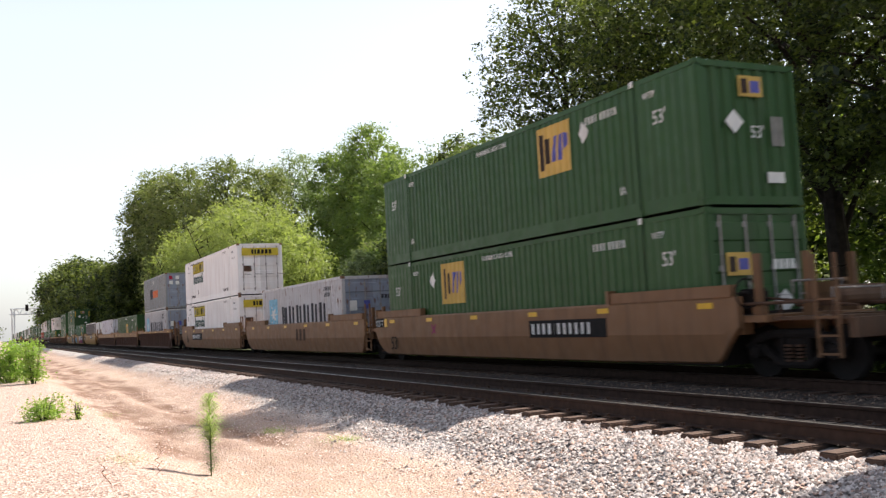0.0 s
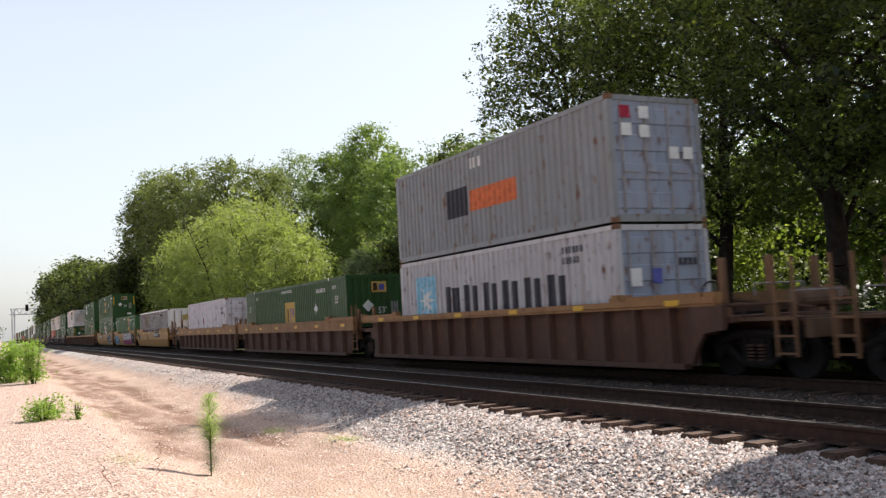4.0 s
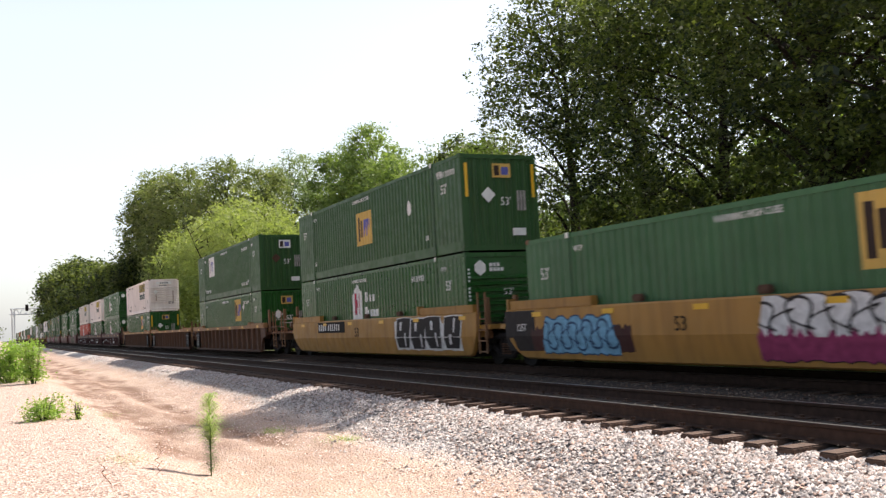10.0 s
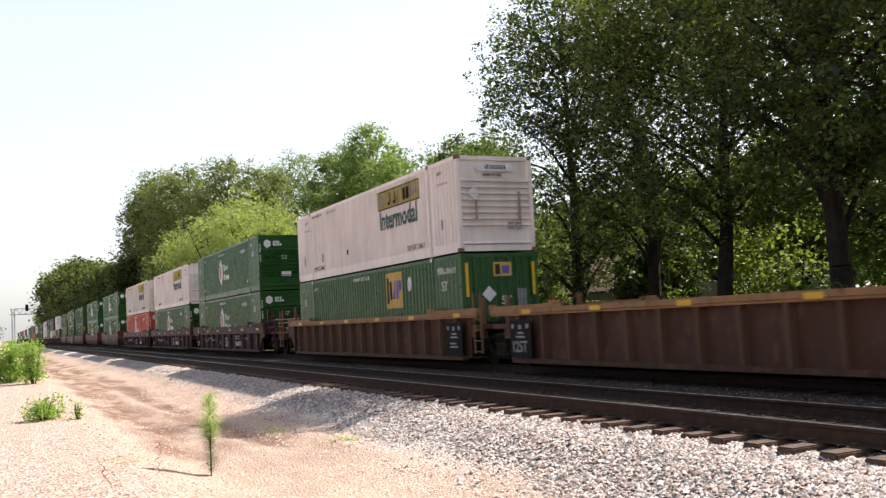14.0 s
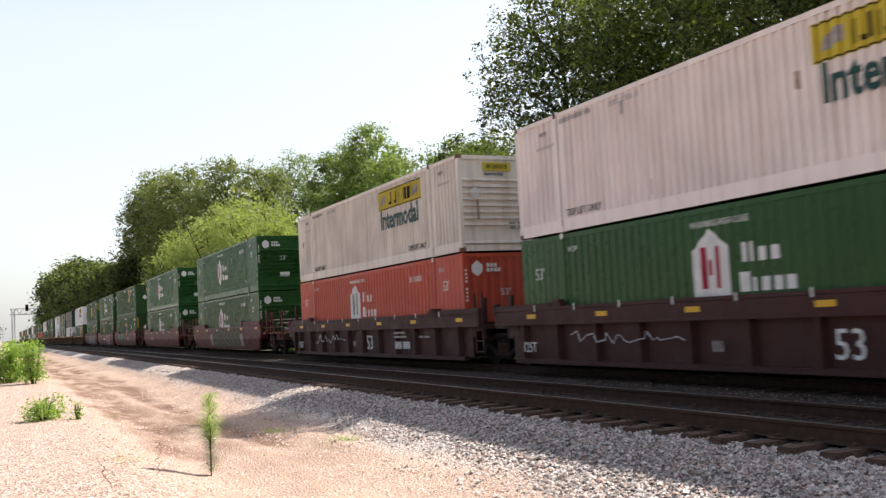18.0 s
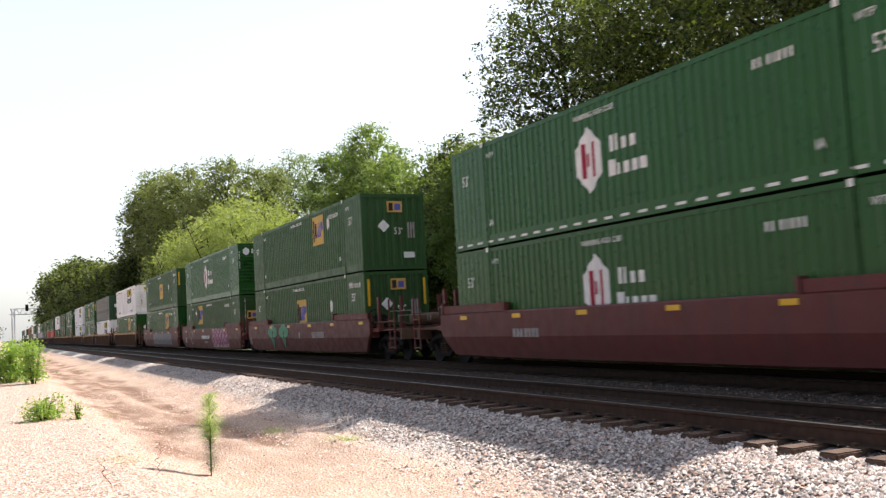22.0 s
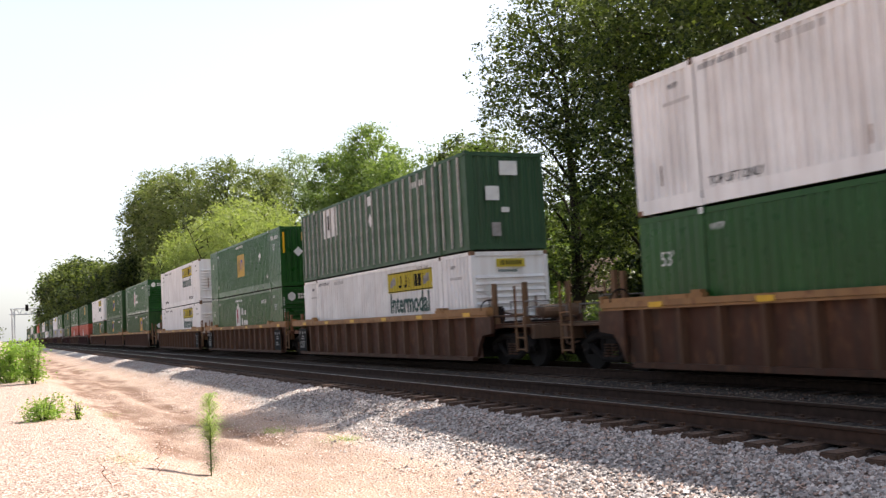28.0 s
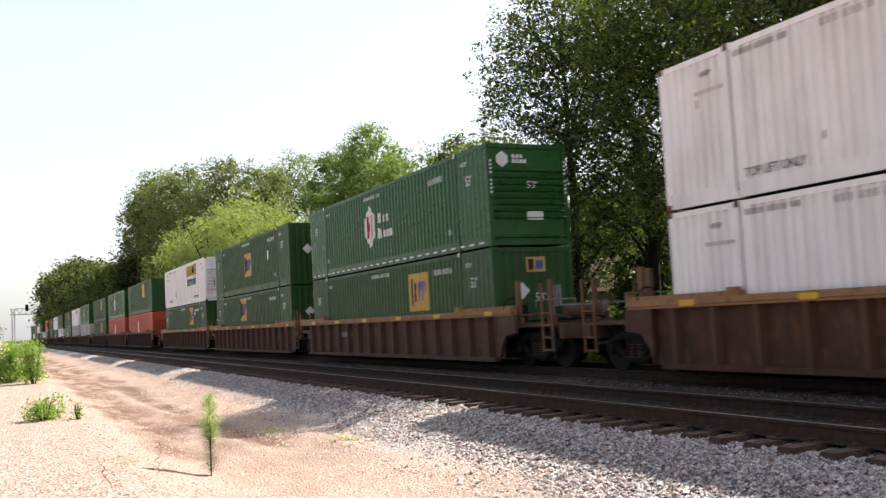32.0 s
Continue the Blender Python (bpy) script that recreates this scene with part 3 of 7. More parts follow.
@functools.lru_cache(None)
def frame_mesh(what, length, material):
    h, w = H_BOX, W_BOX
    if what == "corner_post":
        return bevelled("corner_post", (0.16, 0.15, h - 0.24), material, 0.02)
    if what == "mid_post":
        return boxes("mid_post", [(-0.10, 0.02, -0.014, 0.06, 0.1, h - 0.1), (0.06, 0.10, -0.010, 0.06, 0.1, h - 0.1), (-0.09, 0.09, -0.03, 0.1, h - 0.13, h - 0.004), (-0.09, 0.09, -0.03, 0.1, 0.004, 0.12)], material)
    if what == "seam":
        return boxes("seam", [(0.02, 0.06, 0.0, 0.05, 0.14, h - 0.13)], material)
    if what == "lift_plate":
        return boxes("lift_plate", [(-0.055, 0.055, -0.012, 0.0, 0.03, 0.16)], material)
    if what == "lift_hole":
        return boxes("lift_hole", [(-0.03, 0.03, -0.006, 0.0, 0.04, 0.12)], material)
    if what == "top_rail":
        return boxes("top_rail", [(-length / 2 + 0.16, length / 2 - 0.16, -0.006, 0.08, h - 0.125, h - 0.02)], material)
    if what == "bottom_rail":
        return boxes("bottom_rail", [(-length / 2 + 0.16, length / 2 - 0.16, -0.004, 0.09, 0.02, 0.16)], material)
    if what == "deep_rail":
        return boxes("bottom_rail", [(-length / 2 + 0.16, length / 2 - 0.16, 0.004, 0.09, 0.02, 0.31)], material)
    if what == "roof":
        v, f, n = [], [], int(length / 0.3)
        for i in range(n * 2 + 1):
            x = -length / 2 + 0.02 + (length - 0.04) * i / (2 * n)
            z = h - 0.02 - (0.025 if i % 2 else 0.0)
            v += [(x, -w / 2 + 0.03, z), (x, w / 2 - 0.03, z)]
        for i in range(n * 2):
            f.append((2 * i, 2 * i + 2, 2 * i + 3, 2 * i + 1))
        return mesh_of("roof", v, f, material)
    if what == "base":
        return boxes("base", [(-length / 2 + 0.1, length / 2 - 0.1, -w / 2 + 0.09, w / 2 - 0.09, 0.03, 0.17)], material)
    if what == "end_header":
        return boxes("end_header", [(-0.10, 0.006, -w / 2 + 0.14, w / 2 - 0.14, h - 0.145, h - 0.02)], material)
    if what == "end_sill":
        return boxes("end_sill", [(-0.10, 0.006, -w / 2 + 0.14, w / 2 - 0.14, 0.02, 0.185)], material)
    if what == "casting":
        return bevelled("corner_casting", (0.178, 0.162, 0.118), material, 0.015)
    if what == "outer_post":
        return boxes("outer_post", [(-0.036, 0.036, -0.035, 0.02, 0.14, h - 0.12)], material)


def mark(box, kind, name, shape, x, z, material, label=""):
    ob = part(name, patch_mesh(kind, shape, x, z, material), box, label, (0, -W_BOX / 2, 0))
    return ob


def word(box, kind, text, size, x, z, material, squeeze=1.0, name="lettering", label=""):
    return part(name, letters(text, size, material, squeeze), box, label, (x, -W_BOX / 2 + 0.0 - 0.006, z))


def scribble(box, widths, h, x, z, material, gap=0.04):
    return part("marking", bars(tuple(w * 0.6 for w in widths), h, material, gap + 0.035), box, "", (x, -W_BOX / 2 - 0.006, z))


def on_end(box, name, me, y, z, half, label=""):
    """Puts a mark that was made for the side on the end wall, reading from near to far."""
    ob = part(name, me, box, label, (half + 0.022, y, z))
    ob.rotation_euler = (0, 0, math.pi / 2)
    return ob


def shell(name, label, length, kind, wall, end="corr", group="", trim=None, posts=None, rear="corr", near=True, end_paint=None):
    """A container with its walls, frame, castings and roof; x forwards, z up from its bottom."""
    box = thing(name, label, "shipping container", group or "containers on the train")
    half, hw, h = length / 2, W_BOX / 2, H_BOX
    trim = trim or wall
    end_paint = end_paint or wall
    part("side_wall", side_mesh(kind, wall), box, "", (0, -hw, 0))
    far = part("side_wall", side_mesh(kind, wall), box, "", (0, hw, 0))
    far.rotation_euler = (0, 0, math.pi)
    part("roof", frame_mesh("roof", length, wall), box)
    part("base", frame_mesh("base", length, STEEL_DARK), box)
    if end == "doors":
        for y in (-0.58, 0.58):
            part("door", end_mesh(end, end_paint), box, "", (half - 0.0, y, 0))
    else:
        part("end_wall", end_mesh(end, end_paint), box, "", (half - 0.03, 0, 0))
    back = part("end_wall", end_mesh(rear, wall), box, "", (-half + 0.03, 0, 0))
    back.rotation_euler = (0, 0, math.pi)
    lower = "deep_rail" if kind.endswith("53") else "bottom_rail"
    for s in (-1, 1):
        for r in ("top_rail", lower):
            ob = part("rail", frame_mesh(r, length, trim), box, "", (0, s * hw, 0))
            ob.name = r.replace("deep_rail", "bottom_rail")
            if s > 0:
                ob.rotation_euler = (0, 0, math.pi)
        for e in (-1, 1):
            part("corner_post", frame_mesh("corner_post", length, trim), box, "", (e * (half - 0.08), s * (hw - 0.075), h / 2))
            if length > 13:
                ob = part("mid_post", frame_mesh("mid_post", length, trim), box, "", (e * 6.096, s * hw, 0))
                if s > 0:
                    ob.rotation_euler = (0, 0, math.pi)
                elif near:
                    part("seam", frame_mesh("seam", 0, STEEL_DARK), ob)
                    plate = part("lift_plate", frame_mesh("lift_plate", 0, STEEL_RUST if wall in (WHITE, WARM, BEIGE) else MARK_WHITE), ob, "", (0, -0.03, h - 0.16))
            if near:
                for z in (0.059, h - 0.059):
                    part("corner_casting", frame_mesh("casting", length, trim if trim in (GREEN, GREEN_B, GREEN_D, RED) else RUST_POST), box, "", (e * (half - 0.087), s * (hw - 0.079), z))
    for e in (-1, 1):
        for r in ("end_header", "end_sill"):
            ob = part(r, frame_mesh(r, length, trim), box, "", (e * (half - 0.01), 0, 0))
            if e < 0:
                ob.rotation_euler = (0, 0, math.pi)
    if end == "doors" and near:
        for y in (-0.98, -0.33, 0.33, 0.98):
            part("locking_bar", bar_gear(MARK_GREY), box, "", (half, y, 0))
    if posts:
        n = 27
        for i in range(n):
            x = -half + 0.5 + (length - 1.0) * i / (n - 1)
            if abs(abs(x) - 6.096) > 0.2:
                part("outer_post", frame_mesh("outer_post", length, posts), box, "", (x, -hw, 0))
    return box


def fifty_three(box, kind, material=MARK_WHITE):
    """The length marks and small stencils of a 53-foot box."""
    word(box, kind, "53'", 0.42, -7.42, 1.84, material, 0.85)
    word(box, kind, "53'", 0.42, 6.7, 1.84, material, 0.85)


def small_words(box, kind):
    """Short stencils beside the lifting posts."""
    for x in (6.42, -5.9):
        word(box, kind, "WTP", 0.2, x, 2.42, MARK_WHITE, 0.9)
    for x in (5.45, -5.9):
        word(box, kind, "IA", 0.26, x, 0.55, MARK_WHITE, 0.9)


def gold_box(name_label, wall=None, logo_x=2.88, logo_z=2.05, end="corr", pale_logo=False, diamond_x=None, kind="corr53", near=True, posts=None, tape=False, top_lift=False):
    """Green 53-foot container with the square gold logo."""
    wall = wall or GREEN
    box = shell("shipping_container", name_label, L53, kind, wall, end, near=near, posts=posts)
    panel = MARK_WHITE if pale_logo else LOGO_YELLOW
    mark(box, kind, "logo_panel", rect(1.5, 1.22), logo_x, logo_z, panel, "square gold logo panel")
    if not near:
        return box
    logo = [(rect_at(-0.52, 0.0, 0.18, 0.9), LOGO_DARK), (rect_at(-0.26, 0.0, 0.2, 0.62), LOGO_DARK),
            (((-0.08, -0.3), (0.06, -0.3), (0.2, 0.32), (0.02, 0.32)), LOGO_BLUE), (((0.2, -0.3), (0.34, -0.3), (0.42, 0.32), (0.26, 0.32)), LOGO_BLUE),
            (((0.46, -0.1), (0.62, 0.06), (0.62, 0.28), (0.46, 0.34)), LOGO_BLUE)]
    for shape, m in logo:
        ob = part("logo_shape", patch_mesh(kind, shape, logo_x, logo_z, m, 0.008), box, "", (0, -W_BOX / 2, 0))
    if diamond_x is not None:
        mark(box, kind, "diamond_placard", DIAMOND, diamond_x, min(2.2, logo_z + 0.2), MARK_WHITE)
    fifty_three(box, kind)
    word(box, kind, "WARNING HIGH CUBE", 0.19, -1.1, 2.55, MARK_WHITE, 0.88)
    scribble(box, (0.08, 0.1, 0.09, 0.06, 0.0, 0.09, 0.1, 0.09, 0.06, 0.09), 0.17, 4.3 if not tape else 6.5, 2.34, MARK_WHITE, 0.045)
    small_words(box, kind)
    if top_lift:
        word(box, kind, "TOP LIFT ONLY", 0.26, -5.69, 0.44, MARK_WHITE, 0.85)
        word(box, kind, "TOP LIFT ONLY", 0.26, 4.0, 0.44, MARK_WHITE, 0.85)
    half = L53 / 2
    if end == "corr":
        on_end(box, "logo_panel", bars((0.62,), 0.42, LOGO_YELLOW if not pale_logo else MARK_WHITE), -0.25, 2.18, half, "small gold logo on the end wall")
        on_end(box, "logo_shape", bars((0.17,), 0.3, LOGO_DARK), -0.19, 2.24, half + 0.008)
        on_end(box, "logo_shape", bars((0.24,), 0.24, LOGO_BLUE), 0.05, 2.26, half + 0.008)
        ob = on_end(box, "diamond_placard", bars((0.34,), 0.34, STEEL_RUST if pale_logo else MARK_WHITE), -0.42, 1.42, half)
        ob.rotation_euler = (radians(0), radians(-45), math.pi / 2)
        on_end(box, "lettering", letters("53'", 0.36, MARK_WHITE, 0.85), -0.02, 1.35, half)
        on_end(box, "marking", bars((0.45,), 0.22, MARK_WHITE), 0.35, 0.45, half)
        on_end(box, "marking", bars((0.07, 0.07, 0.07), 0.6, MARK_GREY), 0.55, 1.2, half)
        if tape:
            for y in (-1.18, 1.08):
                on_end(box, "reflective_tape", bars((0.1,), 1.0, REFLECT), y, 1.6, half)
    if end == "doors":
        on_end(box, "logo_panel", bars((0.62,), 0.45, LOGO_YELLOW), -0.9, 1.55, half + 0.02, "small gold logo on a door")
        on_end(box, "logo_shape", bars((0.16,), 0.3, LOGO_DARK), -0.84, 1.62, half + 0.028)
        on_end(box, "logo_shape", bars((0.24,), 0.22, LOGO_BLUE), -0.6, 1.66, half + 0.028)
        ob = on_end(box, "diamond_placard", bars((0.36,), 0.36, MARK_WHITE), 0.55, 0.75, half + 0.02)
        ob.rotation_euler = (0, radians(-45), math.pi / 2)
        on_end(box, "marking", bars((0.11, 0.11, 0.11, 0.11), 0.2, MARK_WHITE), 0.3, 1.65, half + 0.02)
    return box


def hex_box(label, wall=None, logo_x=-1.05, low=False, near=True, house=False, end=None, tape=False):
    """53-foot container with a white hexagon and white bars for its name."""
    wall = wall or GREEN_B
    box = shell("shipping_container", label, L53, "corr53", wall, end or "louver", near=near)
    z = 1.53 if not house else 1.72
    hexa = HEXAGON if not house else ((-0.5, -0.95), (0.5, -0.95), (0.5, 0.35), (0.0, 0.75), (-0.5, 0.35))
    mark(box, "corr53", "logo_panel", hexa, logo_x, z, MARK_WHITE, "white hexagonal logo panel")
    if not near:
        return box
    red = LOGO_RED if wall is not RED else MARK_GREY
    for dx, dz, w, h in ((-0.19, 0.0, 0.14, 0.8), (0.19, 0.0, 0.14, 0.8), (0.0, 0.0, 0.1, 0.3)):
        part("logo_shape", patch_mesh("corr53", rect(w, h), logo_x + dx, z + dz, red, 0.008), box, "", (0, -W_BOX / 2, 0))
    for dz, ws in ((0.12, (0.09, 0.09, 0.2, 0.2)), (-0.42, (0.26, 0.08, 0.2, 0.2, 0.2))):
        x = logo_x + 0.85 if dz > 0 else logo_x + 0.72
        for k, w in enumerate(ws):
            tall = 0.36 if k == 0 or dz > 0 and k == 1 else 0.25
            mark(box, "corr53", "logo_bar", rect(w, tall), x + w / 2, z + dz - 0.08 + tall / 2, MARK_WHITE)
            x += w + 0.1
    fifty_three(box, "corr53")
    word(box, "corr53", "WARNING HIGH CUBE", 0.18, logo_x - 0.5, 2.5, MARK_WHITE, 0.85)
    scribble(box, (0.09, 0.09, 0.0, 0.09, 0.06, 0.1, 0.09, 0.09), 0.18, 4.2, 2.24, MARK_WHITE, 0.045)
    small_words(box, "corr53")
    if tape:
        for k in range(26):
            part("reflective_tape", bars((0.3,), 0.06, MARK_WHITE), box, "", (-7.9 + k * 0.61, -W_BOX / 2 - 0.002, 0.1))
    half = L53 / 2
    on_end(box, "logo_panel", patch_mesh("flat40", tuple((a * 0.36, b * 0.3) for a, b in HEXAGON), 0.2, 0.0, MARK_WHITE), -1.02, 2.43, half)
    on_end(box, "logo_bar", bars((0.1, 0.09, 0.09), 0.11, MARK_WHITE, 0.03), -0.52, 2.46, half)
    on_end(box, "logo_bar", bars((0.1, 0.09, 0.09, 0.09), 0.11, MARK_WHITE, 0.03), -0.52, 2.32, half)
    on_end(box, "lettering", letters("53'", 0.28, MARK_WHITE, 1.1), -0.1, 1.62, half)
    on_end(box, "marking", bars((0.52,), 0.24, MARK_WHITE), -0.12, 0.72, half)
    for y in (-1.24, 1.17):
        for k in range(9):
            if k != 4:
                on_end(box, "marking", bars((0.07,), 0.06, MARK_WHITE), y, 2.35 - k * 0.11, half - 0.01)
    return box


SCUFFED = []


def yellow_sign_box(label, wall=None, logo_x=3.55, near=True, end="louver", sign=None, end_sign=None):
    """White 53-foot container with a yellow name panel over the word Intermodal."""
    wall = wall or WHITE
    box = shell("shipping_container", label, L53, "fine53", wall, end, near=near)
    k = "fine53"
    mark(box, k, "name_panel", rect(3.6, 0.68), logo_x, 2.3, sign or SIGN_YELLOW, "yellow name panel" if not sign else "faded dull yellow name panel")
    if not near:
        return box
    x = logo_x - 1.0
    for w in (0.10, 0.06, 0.24, 0.06, 0.30, 0.30, 0.34, 0.28):
        tall, z = (0.40, 2.3) if w > 0.07 else (0.09, 2.145)
        strokes = ((w / 2, w),) if w < 0.2 else ((0.045, 0.09), (w - 0.05, 0.075))
        for dx, sw in strokes:
            part("name_bar", patch_mesh(k, rect(sw, tall), x + dx, z, MARK_BLACK, 0.008), box, "", (0, -W_BOX / 2, 0))
        x += w + 0.075
    for dz in (-0.31, 0.31):
        part("panel_edge", patch_mesh(k, rect(3.5, 0.03), logo_x, 2.3 + dz, MARK_BLACK, 0.007), box, "", (0, -W_BOX / 2, 0))
    for dx in (-1.4, 1.35):
        part("panel_emblem", patch_mesh(k, ((-0.25, -0.2), (0.28, -0.05), (0.25, 0.22), (-0.1, 0.1)), logo_x + dx, 2.3, MARK_GREY, 0.008), box, "", (0, -W_BOX / 2, 0))
    part("lettering", letters("Intermodal", 0.92, MARK_TEAL, 0.80, 0.022), box, "dark teal word Intermodal", (logo_x - 1.66, -W_BOX / 2 - 0.006, 1.29))
    part("lettering", letters("TOP LIFT ONLY", 0.24, MARK_BLACK, 0.85), box, "", (4.2, -W_BOX / 2 - 0.004, 0.36))
    part("lettering", letters("TOP LIFT ONLY", 0.24, MARK_BLACK, 0.85), box, "", (-5.85, -W_BOX / 2 - 0.004, 0.36))
    scribble(box, (0.07, 0.07, 0.07, 0.07, 0.0, 0.07, 0.07, 0.07, 0.07, 0.0, 0.06, 0.07), 0.11, -5.9, 2.6, CHARCOAL, 0.04)
    scribble(box, (0.07, 0.07, 0.07, 0.07, 0.0, 0.07, 0.07, 0.07), 0.11, 4.3, 2.6, MARK_GREY, 0.04)
    scribble(box, (0.08, 0.08, 0.08, 0.0, 0.08, 0.08, 0.08, 0.0, 0.08), 0.13, -3.9, 2.56, MARK_GREY, 0.05)
    scribble(box, (0.07,) * 7, 0.08, -7.0, 2.12, MARK_GREY, 0.04)
    word(box, k, "WTP", 0.16, -6.85, 2.44, CHARCOAL, 0.9)
    scribble(box, (0.07,) * 7, 0.08, 6.7, 2.12, MARK_GREY, 0.04)
    word(box, k, "WTP", 0.16, 6.75, 2.44, CHARCOAL, 0.9)
    rng = random.Random(len(SCUFFED) * 13 + 5)
    SCUFFED.append(box)
    for _ in range(7):          # scrapes and rust runs down the wall
        w, h = rng.uniform(0.03, 0.07), rng.uniform(0.12, 0.42)
        part("scuff", patch_mesh(k, rect(w, h), rng.uniform(-7.6, 7.6), rng.choice((rng.uniform(0.55, 1.0), rng.uniform(1.6, 2.5))), rng.choice((MARK_GREY, STEEL_RUST, SCUFF)), 0.003), box, "", (0, -W_BOX / 2, 0))
    half = L53 / 2
    if end == "louver":
        for y, z, w, h in ((-0.75, 0.95, 0.07, 0.9), (0.72, 0.9, 0.09, 1.1)):
            if rng.random() < 0.6:
                on_end(box, "rust_run", bars((w,), h * rng.uniform(0.5, 1.0), SCUFF), y, z, half + 0.032)
        wide = 0.95 if not end_sign else 1.3
        on_end(box, "name_panel", bars((wide,), 0.24, end_sign or SIGN_YELLOW), -wide / 2, 2.42, half)
        on_end(box, "name_bar", bars((0.03, 0.05, 0.0, 0.04, 0.04, 0.04, 0.04, 0.04, 0.04, 0.06), 0.13, MARK_BLACK, 0.035), -0.34, 2.475, half + 0.007)
        on_end(box, "lettering", letters("Intermodal", 0.15, MARK_TEAL, 0.95, 0.02), -0.42, 2.27, half)
        on_end(box, "marking", bars((0.2, 0.0, 0.2), 0.22, MARK_GREY), 0.35, 0.66, half)
        ob = on_end(box, "diamond_placard", bars((0.3,), 0.3, MARK_WHITE), -0.75, 1.55, half)
        ob.rotation_euler = (0, radians(-45), math.pi / 2)
    else:
        on_end(box, "name_panel", bars((2.1,), 0.42, SIGN_YELLOW), -1.05, 2.2, half + 0.02)
        on_end(box, "name_bar", bars((0.12, 0.1, 0.16, 0.16, 0.16, 0.16), 0.24, MARK_BLACK, 0.06), -0.5, 2.29, half + 0.028)
        on_end(box, "placard", bars((0.42,), 0.32, STEEL_RUST), -0.95, 1.3, half + 0.02)
    return box


def star_box(label):
    """Pale grey 40-foot container with a blue star panel and dark letter-sized bars."""
    box = shell("shipping_container", label, L40, "corr40", PALE, "doors", trim=PALE, end_paint=DOOR_BLUE)
    k = "corr40"
    mark(box, k, "logo_panel", rect(1.5, 1.5), -4.06, 1.6, SKY_BLUE, "pale blue logo panel")
    for a in range(4):
        c, s = math.cos(a * math.pi / 4), math.sin(a * math.pi / 4)
        shape = tuple((x * c - z * s, x * s + z * c) for x, z in ((-0.62, 0.0), (0.0, -0.09), (0.62, 0.0), (0.0, 0.09)))
        part("logo_shape", patch_mesh(k, shape, -4.06, 1.6, MARK_WHITE, 0.008 + 0.003 * a), box, "", (0, -W_BOX / 2, 0))
    x = -2.7
    for w in (1.0, 0.95, 0.8, 0.9, 0.85, 0.9):
        mark(box, k, "logo_bar", rect(w * 0.4, 1.1), x + w * 0.2, 1.4, CHARCOAL)
        mark(box, k, "logo_bar", rect(w * 0.42, 0.8), x + w * 0.7, 1.5, CHARCOAL)
        x += w + 0.27
    scribble(box, (0.12,) * 6, 0.16, 3.9, 2.4, CHARCOAL, 0.05)
    scribble(box, (0.12,) * 5, 0.16, 3.9, 2.15, CHARCOAL, 0.05)
    half = L40 / 2
    on_end(box, "placard", bars((0.3,), 0.4, MARK_WHITE), -1.0, 1.5, half + 0.02)
    on_end(box, "placard", bars((0.26,), 0.34, LOGO_BLUE), -0.4, 1.55, half + 0.02)
    on_end(box, "marking", bars((0.1, 0.1, 0.1, 0.1), 0.16, CHARCOAL), 0.35, 1.95, half + 0.02)
    return box


def grey_box(label):
    """Grey 40-foot container with a dark and orange logo block."""
    box = shell("shipping_container", label, L40, "corr40", GREY, "doors", trim=GREY, end_paint=DOOR_BLUE)
    k = "corr40"
    mark(box, k, "logo_panel", rect(1.3, 0.85), -1.6, 1.45, CHARCOAL, "dark logo block")
    mark(box, k, "logo_panel", rect(2.6, 0.6), 0.55, 1.4, ORANGE, "orange logo block")
    scribble(box, (0.14, 0.14, 0.0, 0.2), 0.3, -0.6, 2.3, MARK_WHITE, 0.07)
    half = L40 / 2
    for y, z, m in ((-1.02, 2.35, LOGO_RED), (-0.5, 2.35, MARK_WHITE), (-1.0, 1.95, MARK_WHITE), (-0.5, 1.92, MARK_WHITE), (0.3, 1.45, MARK_WHITE), (0.7, 1.45, MARK_WHITE)):
        on_end(box, "placard", bars((0.28,), 0.28, m), y, z, half + 0.02)
    return box


def rusty_box(label):
    """White 40-foot container streaked with rust and marked with red and white placards."""
    box = shell("shipping_container", label, L40, "corr40", RUSTY, "doors", trim=RUSTY)
    k = "corr40"
    mark(box, k, "placard", DIAMOND, -0.55, 1.85, MARK_WHITE)
    mark(box, k, "placard", tuple((a * 0.8, b * 0.8) for a, b in DIAMOND), -0.75, 1.65, LOGO_RED)
    for x, w, h in ((2.3, 0.1, 0.9), (2.0, 0.08, 0.6), (3.0, 0.1, 0.7), (-4.3, 0.12, 0.4), (-4.0, 0.1, 0.5)):
        part("rust_scar", patch_mesh(k, rect(w, h), x, 0.85 if x > 0 else 2.2, STEEL_RUST, 0.004), box, "", (0, -W_BOX / 2, 0))
    scribble(box, (0.12,) * 4, 0.15, 4.6, 2.2, CHARCOAL, 0.05)
    scribble(box, (0.12,) * 5, 0.15, 4.6, 1.95, CHARCOAL, 0.05)
    half = L40 / 2
    for y, m in ((-0.85, MARK_WHITE), (0.45, MARK_WHITE), (0.85, LOGO_RED)):
        ob = on_end(box, "diamond_placard", bars((0.3,), 0.3, m), y, 1.0, half + 0.02)
        ob.rotation_euler = (0, radians(-45), math.pi / 2)
    return box


# ---------------------------------------------------------------- well cars
HALF_CAR = 1.50                 # half width over the side plates


